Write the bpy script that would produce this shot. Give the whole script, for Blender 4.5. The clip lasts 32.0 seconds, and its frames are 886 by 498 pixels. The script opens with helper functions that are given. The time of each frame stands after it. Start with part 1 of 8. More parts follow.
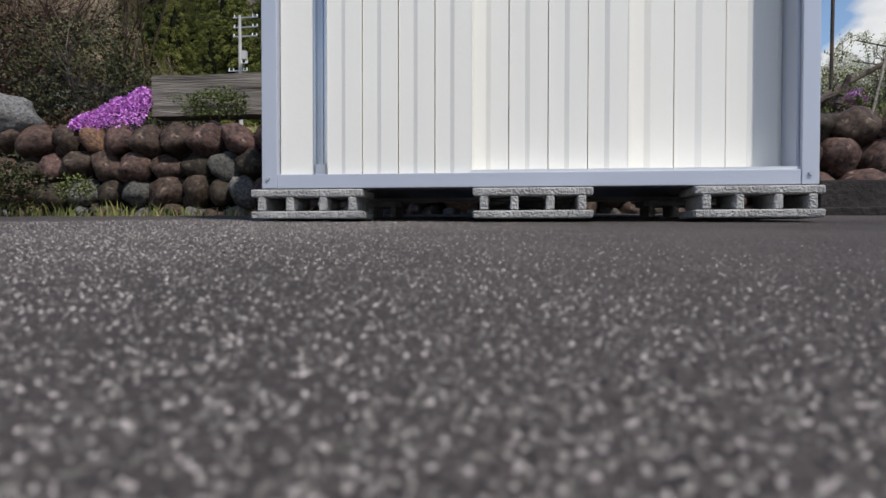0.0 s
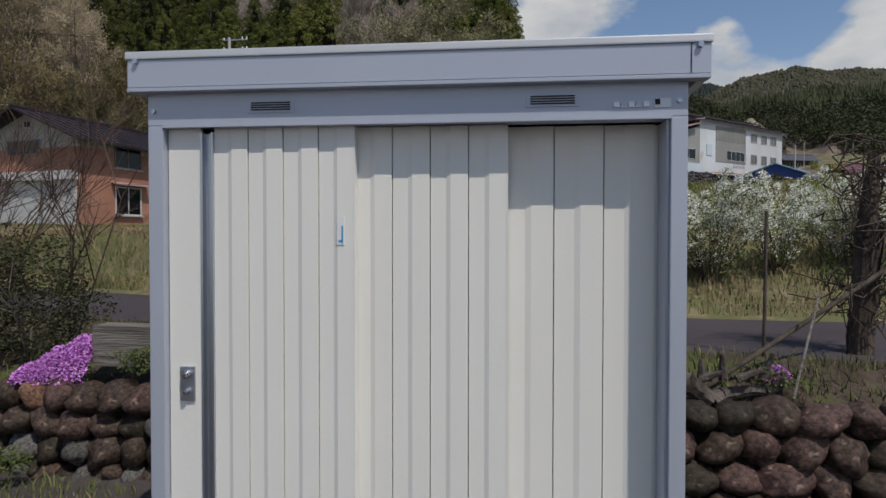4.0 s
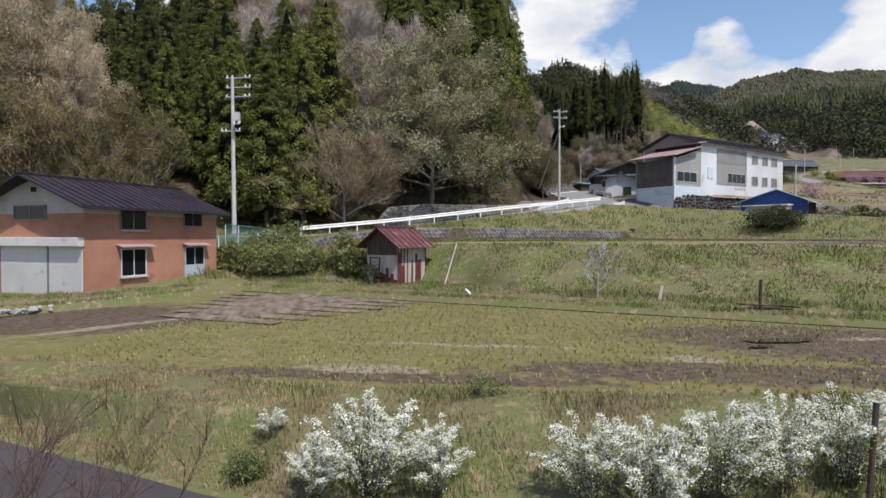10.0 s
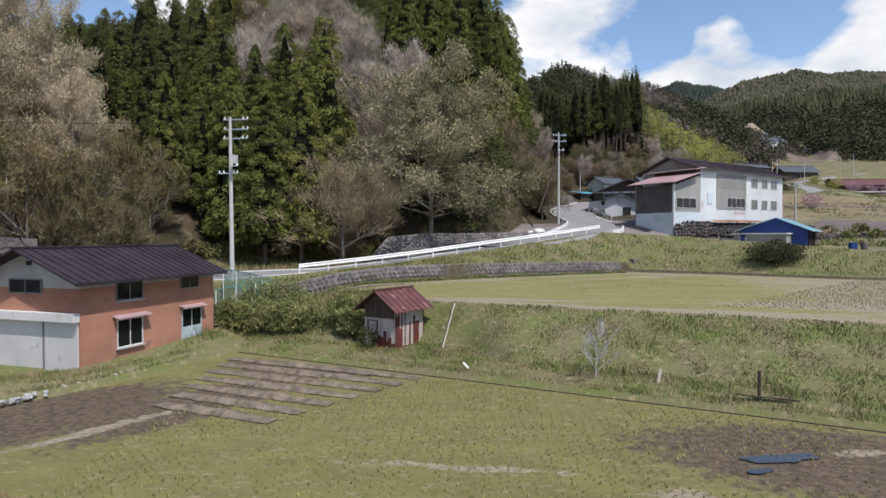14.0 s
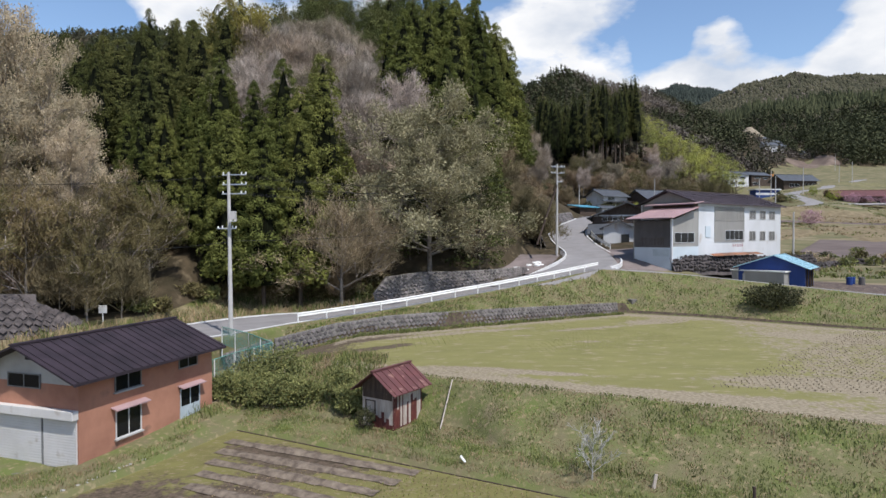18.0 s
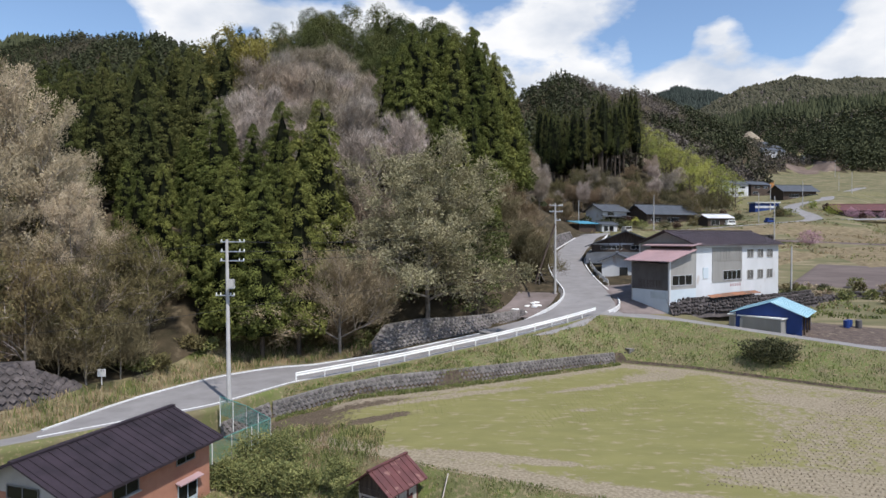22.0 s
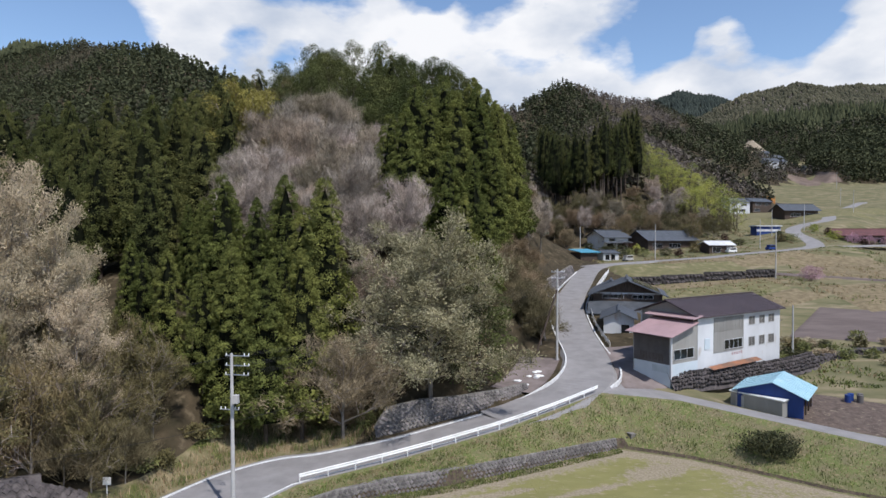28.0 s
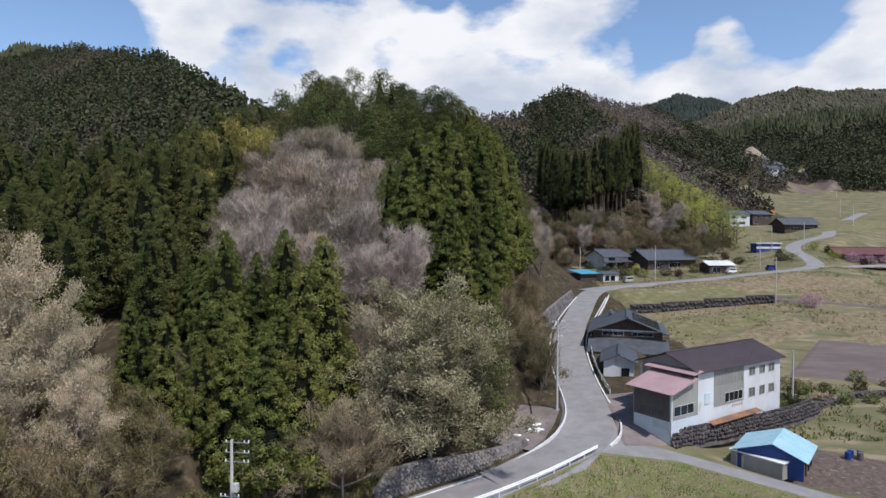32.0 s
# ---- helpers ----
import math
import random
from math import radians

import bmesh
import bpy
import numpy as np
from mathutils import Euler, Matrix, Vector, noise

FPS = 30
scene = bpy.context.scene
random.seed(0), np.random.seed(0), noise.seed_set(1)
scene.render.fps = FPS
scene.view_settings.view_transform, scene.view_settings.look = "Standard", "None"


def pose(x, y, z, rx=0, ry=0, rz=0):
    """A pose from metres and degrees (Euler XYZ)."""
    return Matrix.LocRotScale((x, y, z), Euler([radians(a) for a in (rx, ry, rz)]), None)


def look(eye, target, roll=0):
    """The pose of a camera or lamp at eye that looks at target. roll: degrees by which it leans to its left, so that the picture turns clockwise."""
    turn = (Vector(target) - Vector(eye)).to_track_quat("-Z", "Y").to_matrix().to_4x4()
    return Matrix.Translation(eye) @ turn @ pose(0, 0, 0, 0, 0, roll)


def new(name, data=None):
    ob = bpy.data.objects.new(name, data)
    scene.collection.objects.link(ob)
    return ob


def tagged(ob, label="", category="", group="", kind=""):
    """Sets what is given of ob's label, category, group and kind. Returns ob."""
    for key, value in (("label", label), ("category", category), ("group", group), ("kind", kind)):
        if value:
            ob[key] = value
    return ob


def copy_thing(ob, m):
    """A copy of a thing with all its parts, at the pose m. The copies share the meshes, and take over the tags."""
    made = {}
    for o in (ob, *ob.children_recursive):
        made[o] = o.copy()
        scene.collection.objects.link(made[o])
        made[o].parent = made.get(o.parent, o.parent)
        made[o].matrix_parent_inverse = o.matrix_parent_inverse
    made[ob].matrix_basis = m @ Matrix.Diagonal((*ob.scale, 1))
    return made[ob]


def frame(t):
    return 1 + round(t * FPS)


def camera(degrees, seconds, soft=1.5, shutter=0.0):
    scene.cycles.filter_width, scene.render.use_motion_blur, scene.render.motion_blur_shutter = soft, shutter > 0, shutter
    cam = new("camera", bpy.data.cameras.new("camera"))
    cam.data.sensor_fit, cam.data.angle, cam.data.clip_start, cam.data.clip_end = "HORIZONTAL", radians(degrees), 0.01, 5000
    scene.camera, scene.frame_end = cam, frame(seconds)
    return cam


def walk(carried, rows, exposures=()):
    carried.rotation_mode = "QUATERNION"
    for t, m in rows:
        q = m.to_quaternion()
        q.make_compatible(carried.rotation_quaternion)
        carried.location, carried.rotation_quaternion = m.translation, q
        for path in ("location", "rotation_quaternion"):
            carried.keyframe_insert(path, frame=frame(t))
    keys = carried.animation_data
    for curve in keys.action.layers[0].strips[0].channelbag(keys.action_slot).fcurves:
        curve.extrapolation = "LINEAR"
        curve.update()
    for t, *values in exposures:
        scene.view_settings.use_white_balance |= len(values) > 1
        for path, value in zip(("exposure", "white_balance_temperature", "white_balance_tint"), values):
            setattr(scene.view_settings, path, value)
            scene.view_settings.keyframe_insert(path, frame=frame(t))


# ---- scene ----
cam = camera(71.5, 32.0, soft=1.5)
cam.data.dof.use_dof, cam.data.dof.focus_distance, cam.data.dof.aperture_fstop = True, 5.0, 9.0
# seconds, place, pitch, roll, turn
PATH = [
    (0, 0.000, 0.000, -0.002, 88.91, -0.05, 0.42),
    (0.5, 0.002, -0.002, 0.123, 88.89, -0.02, 0.21),
    (1, 0.038, -0.014, 0.521, 88.90, 0.01, 0.01),
    (1.5, 0.047, -0.020, 1.069, 88.90, 0.00, -0.07),
    (2, 0.111, -0.029, 1.254, 88.90, 0.00, -0.07),
    (2.5, 0.290, -0.055, 1.313, 88.90, 0.03, -0.10),
    (4.5, 0.384, 0.017, 1.819, 88.91, -0.05, -0.02),
    (5, 0.315, 0.072, 1.987, 88.90, -0.02, -0.05),
    (5.5, 0.207, 0.098, 2.216, 88.90, 0.02, -0.05),
    (6, 0.190, 0.062, 2.454, 88.90, -0.02, -0.06),
    (6.5, 0.245, 0.054, 2.676, 88.90, -0.05, -0.07),
    (7, 0.287, 0.019, 2.909, 88.90, -0.02, -0.05),
    (7.5, 0.337, 0.011, 3.166, 88.90, -0.05, -0.02),
    (8, 0.397, 0.001, 3.435, 88.88, -0.02, -0.02),
    (9, 0.221, -0.045, 3.913, 88.89, -0.07, -0.03),
    (10, 0.228, -0.123, 4.413, 88.91, -0.05, -0.01),
    (11, 0.239, -0.075, 5.122, 88.88, -0.07, -0.04),
    (12, 0.251, -0.033, 5.855, 88.87, -0.02, -0.02),
    (13, 0.311, 0.063, 6.583, 88.87, 0.01, -0.03),
    (14, 0.334, 0.069, 7.545, 88.86, 0.02, -0.01),
    (16.5, 0.419, -0.113, 9.910, 88.94, 0.13, -0.02),
    (18, 0.446, 0.026, 11.524, 88.92, 0.11, -0.05),
    (19, 0.491, 0.080, 12.635, 88.91, 0.03, -0.11),
    (20, 0.572, 0.069, 13.883, 88.86, -0.01, -0.07),
    (21, 0.650, -0.042, 15.141, 88.88, 0.07, -0.03),
    (22, 0.676, -0.093, 16.495, 88.90, 0.08, -0.03),
    (23, 0.630, -0.157, 17.847, 88.92, 0.11, 0.01),
    (24, 0.562, -0.227, 19.381, 88.93, 0.07, 0.00),
    (25, 0.480, -0.289, 20.753, 88.94, 0.08, 0.00),
    (27.5, 0.519, -0.216, 24.239, 88.94, 0.03, 0.07),
    (29, 0.495, -0.178, 26.525, 88.91, -0.12, 0.06),
    (30, 0.487, -0.104, 28.045, 88.88, -0.15, 0.10),
    (31, 0.472, -0.050, 29.719, 88.86, -0.11, 0.10),
    (32, 0.408, 0.026, 31.549, 88.85, -0.18, 0.03),
]
walk(cam, [(t, Matrix.Translation((x, y, z)) @ pose(0, 0, 0, 0, 0, turn) @ pose(0, 0, 0, tilt, 0, 0) @ pose(0, 0, 0, 0, 0, -lean))
           for t, x, y, z, tilt, lean, turn in PATH],
     exposures=[(0, -0.27, 6680, 10), (0.8, -0.36, 6680, 10), (2, -0.80, 6680, 10), (2.6, -0.80, 6680, 10), (5, -0.72, 6680, 10), (6.3, -0.34, 6680, 10), (8, -0.18, 6700, 11), (9.5, -0.08, 6650, 11),
                (13, -0.05, 6550, 11), (22, -0.06, 6480, 11), (32, -0.18, 6330, 12)])

# ---- world and sun ----
SUN_DIR = Vector((0.46, -0.66, 1.29)).normalized()   # towards the sun
world = bpy.data.worlds.new("sky")
scene.world = world
world.use_nodes = True


def build_sky():
    nt = world.node_tree
    nt.nodes.clear()
    N = nt.nodes.new
    L = nt.links.new
    sky = N("ShaderNodeTexSky")
    sky.sky_type, sky.sun_disc = "NISHITA", False
    sky.sun_elevation = math.asin(SUN_DIR.z)
    sky.sun_rotation = math.atan2(SUN_DIR.x, SUN_DIR.y)
    sky.air_density, sky.dust_density, sky.ozone_density = 1.0, 0.3, 3.0
    geo = N("ShaderNodeTexCoord")
    sep = N("ShaderNodeSeparateXYZ")
    L(geo.outputs["Generated"], sep.inputs[0])
    mp = N("ShaderNodeMapping"); mp.inputs["Location"].default_value = (0.35, 0.1, 0.0); mp.inputs["Scale"].default_value = (1.0, 1.0, 1.9)
    L(geo.outputs["Generated"], mp.inputs[0])
    no = N("ShaderNodeTexNoise"); no.inputs["Scale"].default_value = 4.2; no.inputs["Detail"].default_value = 9; no.inputs["Roughness"].default_value = 0.54
    L(mp.outputs[0], no.inputs["Vector"])
    # denser cumulus towards the horizon, thinner overhead
    hz = N("ShaderNodeMapRange"); hz.inputs[1].default_value, hz.inputs[2].default_value = 0.12, 0.45
    hz.inputs[3].default_value, hz.inputs[4].default_value = 0.115, -0.13
    L(sep.outputs["Z"], hz.inputs[0])
    add = N("ShaderNodeMath"); add.operation = "ADD"
    L(no.outputs["Fac"], add.inputs[0]); L(hz.outputs[0], add.inputs[1])
    total = add.outputs[0]
    # openings and heaps in the cloud layer: bearing, elevation, radius, amount
    for az, el, rad, amount in CLOUDS:
        dp = N("ShaderNodeVectorMath"); dp.operation = "DOT_PRODUCT"
        a, e = radians(az), radians(el)
        dp.inputs[1].default_value = (math.sin(a) * math.cos(e), math.cos(a) * math.cos(e), math.sin(e))
        L(geo.outputs["Generated"], dp.inputs[0])
        mr = N("ShaderNodeMapRange"); mr.interpolation_type = "SMOOTHSTEP"
        mr.inputs[1].default_value, mr.inputs[2].default_value = math.cos(radians(rad)), 1.0
        mr.inputs[3].default_value, mr.inputs[4].default_value = 0.0, amount
        L(dp.outputs["Value"], mr.inputs[0])
        ad = N("ShaderNodeMath"); ad.operation = "ADD"
        L(total, ad.inputs[0]); L(mr.outputs[0], ad.inputs[1])
        total = ad.outputs[0]
    rp = N("ShaderNodeValToRGB")
    rp.color_ramp.elements[0].position, rp.color_ramp.elements[0].color = 0.475, (0, 0, 0, 1)
    rp.color_ramp.elements[1].position, rp.color_ramp.elements[1].color = 0.575, (1, 1, 1, 1)
    L(total, rp.inputs[0])
    no2 = N("ShaderNodeTexNoise"); no2.inputs["Scale"].default_value = 7.0; no2.inputs["Detail"].default_value = 6
    L(mp.outputs[0], no2.inputs["Vector"])
    cl = N("ShaderNodeValToRGB")
    cl.color_ramp.elements[0].position, cl.color_ramp.elements[0].color = 0.34, (0.58, 0.65, 0.76, 1)
    cl.color_ramp.elements[1].position, cl.color_ramp.elements[1].color = 0.62, (0.98, 0.99, 1.0, 1)
    L(no2.outputs["Fac"], cl.inputs[0])
    bg1 = N("ShaderNodeBackground"); bg1.inputs["Strength"].default_value = SKY_STRENGTH
    L(sky.outputs[0], bg1.inputs[0])
    bg2 = N("ShaderNodeBackground"); bg2.inputs["Strength"].default_value = CLOUD_STRENGTH
    L(cl.outputs[0], bg2.inputs[0])
    mx = N("ShaderNodeMixShader")
    L(rp.outputs[0], mx.inputs[0]); L(bg1.outputs[0], mx.inputs[1]); L(bg2.outputs[0], mx.inputs[2])
    out = N("ShaderNodeOutputWorld")
    L(mx.outputs[0], out.inputs[0])


SKY_STRENGTH, CLOUD_STRENGTH = 0.175, 1.06
CLOUDS = [(-13.6, 15.2, 2.6, -0.20), (-5, 16.6, 2.6, -0.18), (-2, 21, 3, -0.16), (19.5, 16.5, 3, -0.16), (25.5, 16.4, 2.5, 0.10), (-36, 19, 11, -0.26), (27, 18.5, 8.5, -0.19), (3, 23, 6, -0.20), (-18, 15.5, 4, -0.14), (6, 15, 16, 0.13), (37, 15, 8, 0.18), (-22, 20, 6, 0.12), (24, 12, 7, 0.16), (23, 18.5, 3, 0.12), (33, 20.5, 2, 0.14)]
build_sky()
sun_data = bpy.data.lights.new("sun", "SUN")
sun_data.energy, sun_data.angle, sun_data.color = 4.9, radians(0.55), (1.0, 0.965, 0.92)
sun = new("sun", sun_data)
sun.matrix_world = look(SUN_DIR * 50, (0, 0, 0))

# ---- materials ----
def material(name, base, dark=None, scale=1.0, rough=0.8, metal=0.0, bump=0.2, bscale=None, spots=None, rnd=0.0, stretch=(1, 1, 1), detail=6, spec=0.4, coords="Object", island=False, lo=0.35, hi=0.65):
    """Two tones at two scales, with fine relief; rnd varies the tone from object to object."""
    m = bpy.data.materials.new(name)
    m.use_nodes = True
    nt = m.node_tree
    N, L = nt.nodes.new, nt.links.new
    b = nt.nodes["Principled BSDF"]
    dark = dark or tuple(c * 0.7 for c in base)
    if base[1] > base[0] > base[2]:     # spring foliage leans to yellow-grey
        base, dark = [(c[0] + 0.35 * (c[1] - c[0]), c[1] * 0.98, c[2] + 0.12 * (c[1] - c[2])) for c in (base, dark)]
    tc = N("ShaderNodeTexCoord")
    mp = N("ShaderNodeMapping"); mp.inputs["Scale"].default_value = stretch
    if coords == "World":
        ge = N("ShaderNodeNewGeometry"); L(ge.outputs["Position"], mp.inputs[0])
    else:
        L(tc.outputs[coords], mp.inputs[0])
    n1 = N("ShaderNodeTexNoise"); n1.inputs["Scale"].default_value = scale; n1.inputs["Detail"].default_value = detail; n1.inputs["Roughness"].default_value = 0.6
    L(mp.outputs[0], n1.inputs["Vector"])
    rp = N("ShaderNodeValToRGB")
    rp.color_ramp.elements[0].position, rp.color_ramp.elements[0].color = lo, (*dark, 1)
    rp.color_ramp.elements[1].position, rp.color_ramp.elements[1].color = hi, (*base, 1)
    L(n1.outputs["Fac"], rp.inputs[0])
    col = rp.outputs[0]
    n2 = N("ShaderNodeTexNoise"); n2.inputs["Scale"].default_value = bscale or scale * 9; n2.inputs["Detail"].default_value = 4
    L(mp.outputs[0], n2.inputs["Vector"])
    if spots:
        r2 = N("ShaderNodeValToRGB")
        r2.color_ramp.elements[0].position, r2.color_ramp.elements[0].color = spots[1], (0, 0, 0, 1)
        r2.color_ramp.elements[1].position, r2.color_ramp.elements[1].color = spots[1] + 0.12, (1, 1, 1, 1)
        n3 = N("ShaderNodeTexNoise"); n3.inputs["Scale"].default_value = spots[2]; n3.inputs["Detail"].default_value = 5
        L(mp.outputs[0], n3.inputs["Vector"]); L(n3.outputs["Fac"], r2.inputs[0])
        mx = N("ShaderNodeMix"); mx.data_type = "RGBA"
        L(r2.outputs[0], mx.inputs[0]); L(col, mx.inputs[6]); mx.inputs[7].default_value = (*spots[0], 1)
        col = mx.outputs[2]
    if rnd:
        if island:
            oi = N("ShaderNodeNewGeometry"); ro = oi.outputs["Random Per Island"]
        else:
            oi = N("ShaderNodeObjectInfo"); ro = oi.outputs["Random"]
        mr = N("ShaderNodeMapRange"); mr.inputs[3].default_value = 1 - rnd; mr.inputs[4].default_value = 1 + rnd
        L(ro, mr.inputs[0])
        hs = N("ShaderNodeHueSaturation")
        L(mr.outputs[0], hs.inputs["Value"]); L(col, hs.inputs["Color"])
        mh = N("ShaderNodeMapRange"); mh.inputs[3].default_value = 0.5 + rnd * 0.06; mh.inputs[4].default_value = 0.5 - rnd * 0.06
        L(ro, mh.inputs[0]); L(mh.outputs[0], hs.inputs["Hue"])
        col = hs.outputs[0]
    L(col, b.inputs["Base Color"])
    b.inputs["Roughness"].default_value, b.inputs["Metallic"].default_value = rough, metal
    b.inputs["Specular IOR Level"].default_value = spec
    if bump:
        bp = N("ShaderNodeBump"); bp.inputs["Strength"].default_value = bump; bp.inputs["Distance"].default_value = 0.02
        L(n2.outputs["Fac"], bp.inputs["Height"]); L(bp.outputs[0], b.inputs["Normal"])
    return m


# ---- mesh helpers ----
def mesh_obj(name, verts, faces, mats, parent=None, smooth=False, idx=None, label=""):
    me = bpy.data.meshes.new(name)
    me.from_pydata([tuple(v) for v in verts], [], faces)
    for m in (mats if isinstance(mats, (list, tuple)) else [mats]):
        me.materials.append(m)
    if idx is not None:
        me.polygons.foreach_set("material_index", idx)
    if smooth:
        me.polygons.foreach_set("use_smooth", [True] * len(me.polygons))
    me.update()
    ob = new(name, me)
    if parent:
        ob.parent = parent
    if label:
        tagged(ob, label)
    return ob


def quads_obj(name, verts, mat, parent=None):
    """A mesh of loose quads, four corners each, from one array."""
    n = len(verts) // 4
    me = bpy.data.meshes.new(name)
    me.vertices.add(4 * n); me.loops.add(4 * n); me.polygons.add(n)
    me.vertices.foreach_set("co", np.asarray(verts, np.float32).ravel())
    me.loops.foreach_set("vertex_index", np.arange(4 * n, dtype=np.int32))
    me.polygons.foreach_set("loop_start", np.arange(0, 4 * n, 4, dtype=np.int32))
    me.materials.append(mat)
    me.update(calc_edges=True)
    ob = new(name, me)
    if parent:
        ob.parent = parent
    return ob


def part(name, bm, mat, parent=None, label="", smooth=False):
    me = bpy.data.meshes.new(name)
    bm.to_mesh(me)
    bm.free()
    for m in (mat if isinstance(mat, (list, tuple)) else [mat]):
        me.materials.append(m)
    if smooth:
        me.polygons.foreach_set("use_smooth", [True] * len(me.polygons))
    ob = new(name, me)
    if parent:
        ob.parent = parent
    if label:
        tagged(ob, label)
    return ob


def bm_box(bm, x0, y0, z0, x1, y1, z1, m=None):
    r = bmesh.ops.create_cube(bm, size=1.0)
    vs = r["verts"]
    for v in vs:
        v.co = Vector(((x0 + x1) / 2 + v.co.x * (x1 - x0), (y0 + y1) / 2 + v.co.y * (y1 - y0), (z0 + z1) / 2 + v.co.z * (z1 - z0)))
        if m:
            v.co = m @ v.co
    return vs


def box(name, x0, y0, z0, x1, y1, z1, mat, parent=None, bevel=0.0, label="", m=None):
    bm = bmesh.new()
    bm_box(bm, x0, y0, z0, x1, y1, z1, m)
    if bevel:
        bmesh.ops.bevel(bm, geom=bm.edges[:], offset=bevel, segments=2, affect="EDGES", profile=0.7)
    return part(name, bm, mat, parent, label)


def bm_tube(bm, a, b, r0, r1, seg=8):
    a, b = Vector(a), Vector(b)
    d = b - a
    q = d.to_track_quat("Z", "Y")
    r = bmesh.ops.create_cone(bm, cap_ends=True, segments=seg, radius1=r0, radius2=r1, depth=d.length)
    bmesh.ops.transform(bm, matrix=Matrix.Translation((a + b) / 2) @ q.to_matrix().to_4x4(), verts=r["verts"])


def tube(name, a, b, r0, mat, parent=None, r1=None, seg=10, label=""):
    bm = bmesh.new()
    bm_tube(bm, a, b, r0, r0 if r1 is None else r1, seg)
    return part(name, bm, mat, parent, label, smooth=False)


def empty(name, m, label, category, group="", kind=""):
    e = new(name)
    e.matrix_world = m
    return tagged(e, label, category, group, kind)


def lerp(x, xs, zs):
    return float(np.interp(x, xs, zs))
# ---- terrain ----
# break lines of the ground, as functions of x
def wall_line(x): return 3.66 - 0.115 * x
def lane_near(x): return 5.15 - 0.33 * x if x > -3 else 6.14 - 0.48 * (x + 3)
def lane_far(x): return lerp(x, (-60, -7.3, -4.8, -3.2, -1, 3.3, 5, 60), (36.8, 10.5, 9.25, 8.4, 7.55, 6.15, 5.85, -8.0))
def paddy_near(x): return lerp(x, (-60, -14, -9.6, -5.9, -2.7, 3.2, 7, 60), (40, 16.5, 13.5, 12.3, 11.0, 10.3, 10.2, 8))
def bund(x): return max(26.0 - 0.545 * x, paddy_near(x) + 2) if x > -10.3 else lerp(x, (-60, -18, -14.2, -12.5, -10.3), (42, 20.0, 22.5, 26.0, 31.6))
def field_near(x): return bund(x) + lerp(x, (-14, -8, 2, 18, 40), (5.0, 7.5, 7.0, 8.0, 9))
def field_far(x): return max(lerp(x, (-60, -30, -16, -12.5, 1.3, 18, 24, 33, 60), (34, 30, 42, 47.0, 51.4, 60.5, 57.5, 50, 33)), field_near(x) + 1)
def road_near(x): return max(lerp(x, (-60, -40, -25, -17, -14.5, -11.6, -4.1, 6.3, 17.6, 25.7, 40.4, 70), (-20, 5, 27, 41.2, 45.6, 50.5, 53.7, 58.6, 66.8, 65.5, 55.0, 38)), field_far(x) + 1.2)
def road_far(x): return max(lerp(x, (-60, -40, -27, -25, -22.6, -19, -15, -10, -5.2, 5, 12, 17.6, 25.7, 40.4, 70), (-8, 14, 32, 37, 47, 53.6, 57.2, 58.6, 60.2, 65.2, 71.5, 74, 69.2, 58.6, 41)), road_near(x) + 2)
def field_z(x): return lerp(x, (-16, -12, -6, 2), (2.0, 2.6, 3.8, 4.05))
def road_z(x): return lerp(x, (-40, -22, -11.6, -4.1, 6.3, 17.6, 25.7, 40.4, 70), (4.2, 4.4, 4.5, 5.25, 6.6, 8.05, 7.55, 6.2, 4.6))


ROAD = [(16.5, 69.5, 8.2), (18.6, 76, 9.0), (19.6, 84, 9.7), (20.6, 95, 10.8), (22.6, 110, 12.2), (26.5, 125, 13.3), (31.5, 140, 14.6), (37, 157, 16.2), (42, 168, 17.1), (50, 174, 17.6)]
VILLAGE_ROAD = [(39, 168, 17.0), (44, 171, 17.4), (62, 179, 18.1), (80, 186, 18.9), (97, 192, 20.2), (114, 197, 21.3), (124, 203, 22.2), (128, 214, 24.2), (130, 228, 26.6), (137, 241, 28.5), (150, 254, 30.6), (166, 264, 32.4), (178, 284, 35.5), (200, 315, 38.8), (232, 353, 42.0), (262, 385, 47.0)]
BAY = [(8.2, 70.6, 7.35), (11.0, 74.5, 8.05), (13.2, 80.5, 9.2)]
RIDGES = [
    ([(15, 127, 22), (11, 132, 42), (2, 138, 51), (-10, 142, 55), (-28, 146, 57), (-42, 172, 52), (-105, 300, 96), (-231, 500, 172), (-423, 716, 245), (-700, 900, 300)], 0.80),
    ([(14, 128, 20), (-3, 112, 35), (-26, 138, 52)], 0.80),
    ([(-45, 174, 50), (-78, 122, 34), (-88, 92, 24), (-105, 60, 22)], 0.55),
    ([(55, 232, 36), (76, 262, 43), (97, 300, 55), (110, 350, 74), (118, 420, 102), (127, 646, 176)], 0.62),
    ([(-26, 136, 50), (0, 230, 46), (40, 350, 68), (112, 420, 100)], 0.55),
    ([(-40, 520, 128), (75, 600, 150), (127, 646, 180), (222, 700, 178), (320, 770, 150)], 0.55),
    ([(305, 490, 66), (350, 545, 92), (430, 640, 124), (560, 760, 150)], 0.50),
    ([(390, 720, 125), (418, 880, 212)], 0.50),
    ([(400, 885, 206), (418, 880, 214), (509, 900, 238), (600, 900, 240), (700, 930, 252), (1200, 1100, 300)], 0.50),
    ([(330, 1450, 268), (425, 1330, 306), (491, 1300, 328), (560, 1320, 318), (700, 1400, 290), (1500, 1500, 300)], 0.45),
]
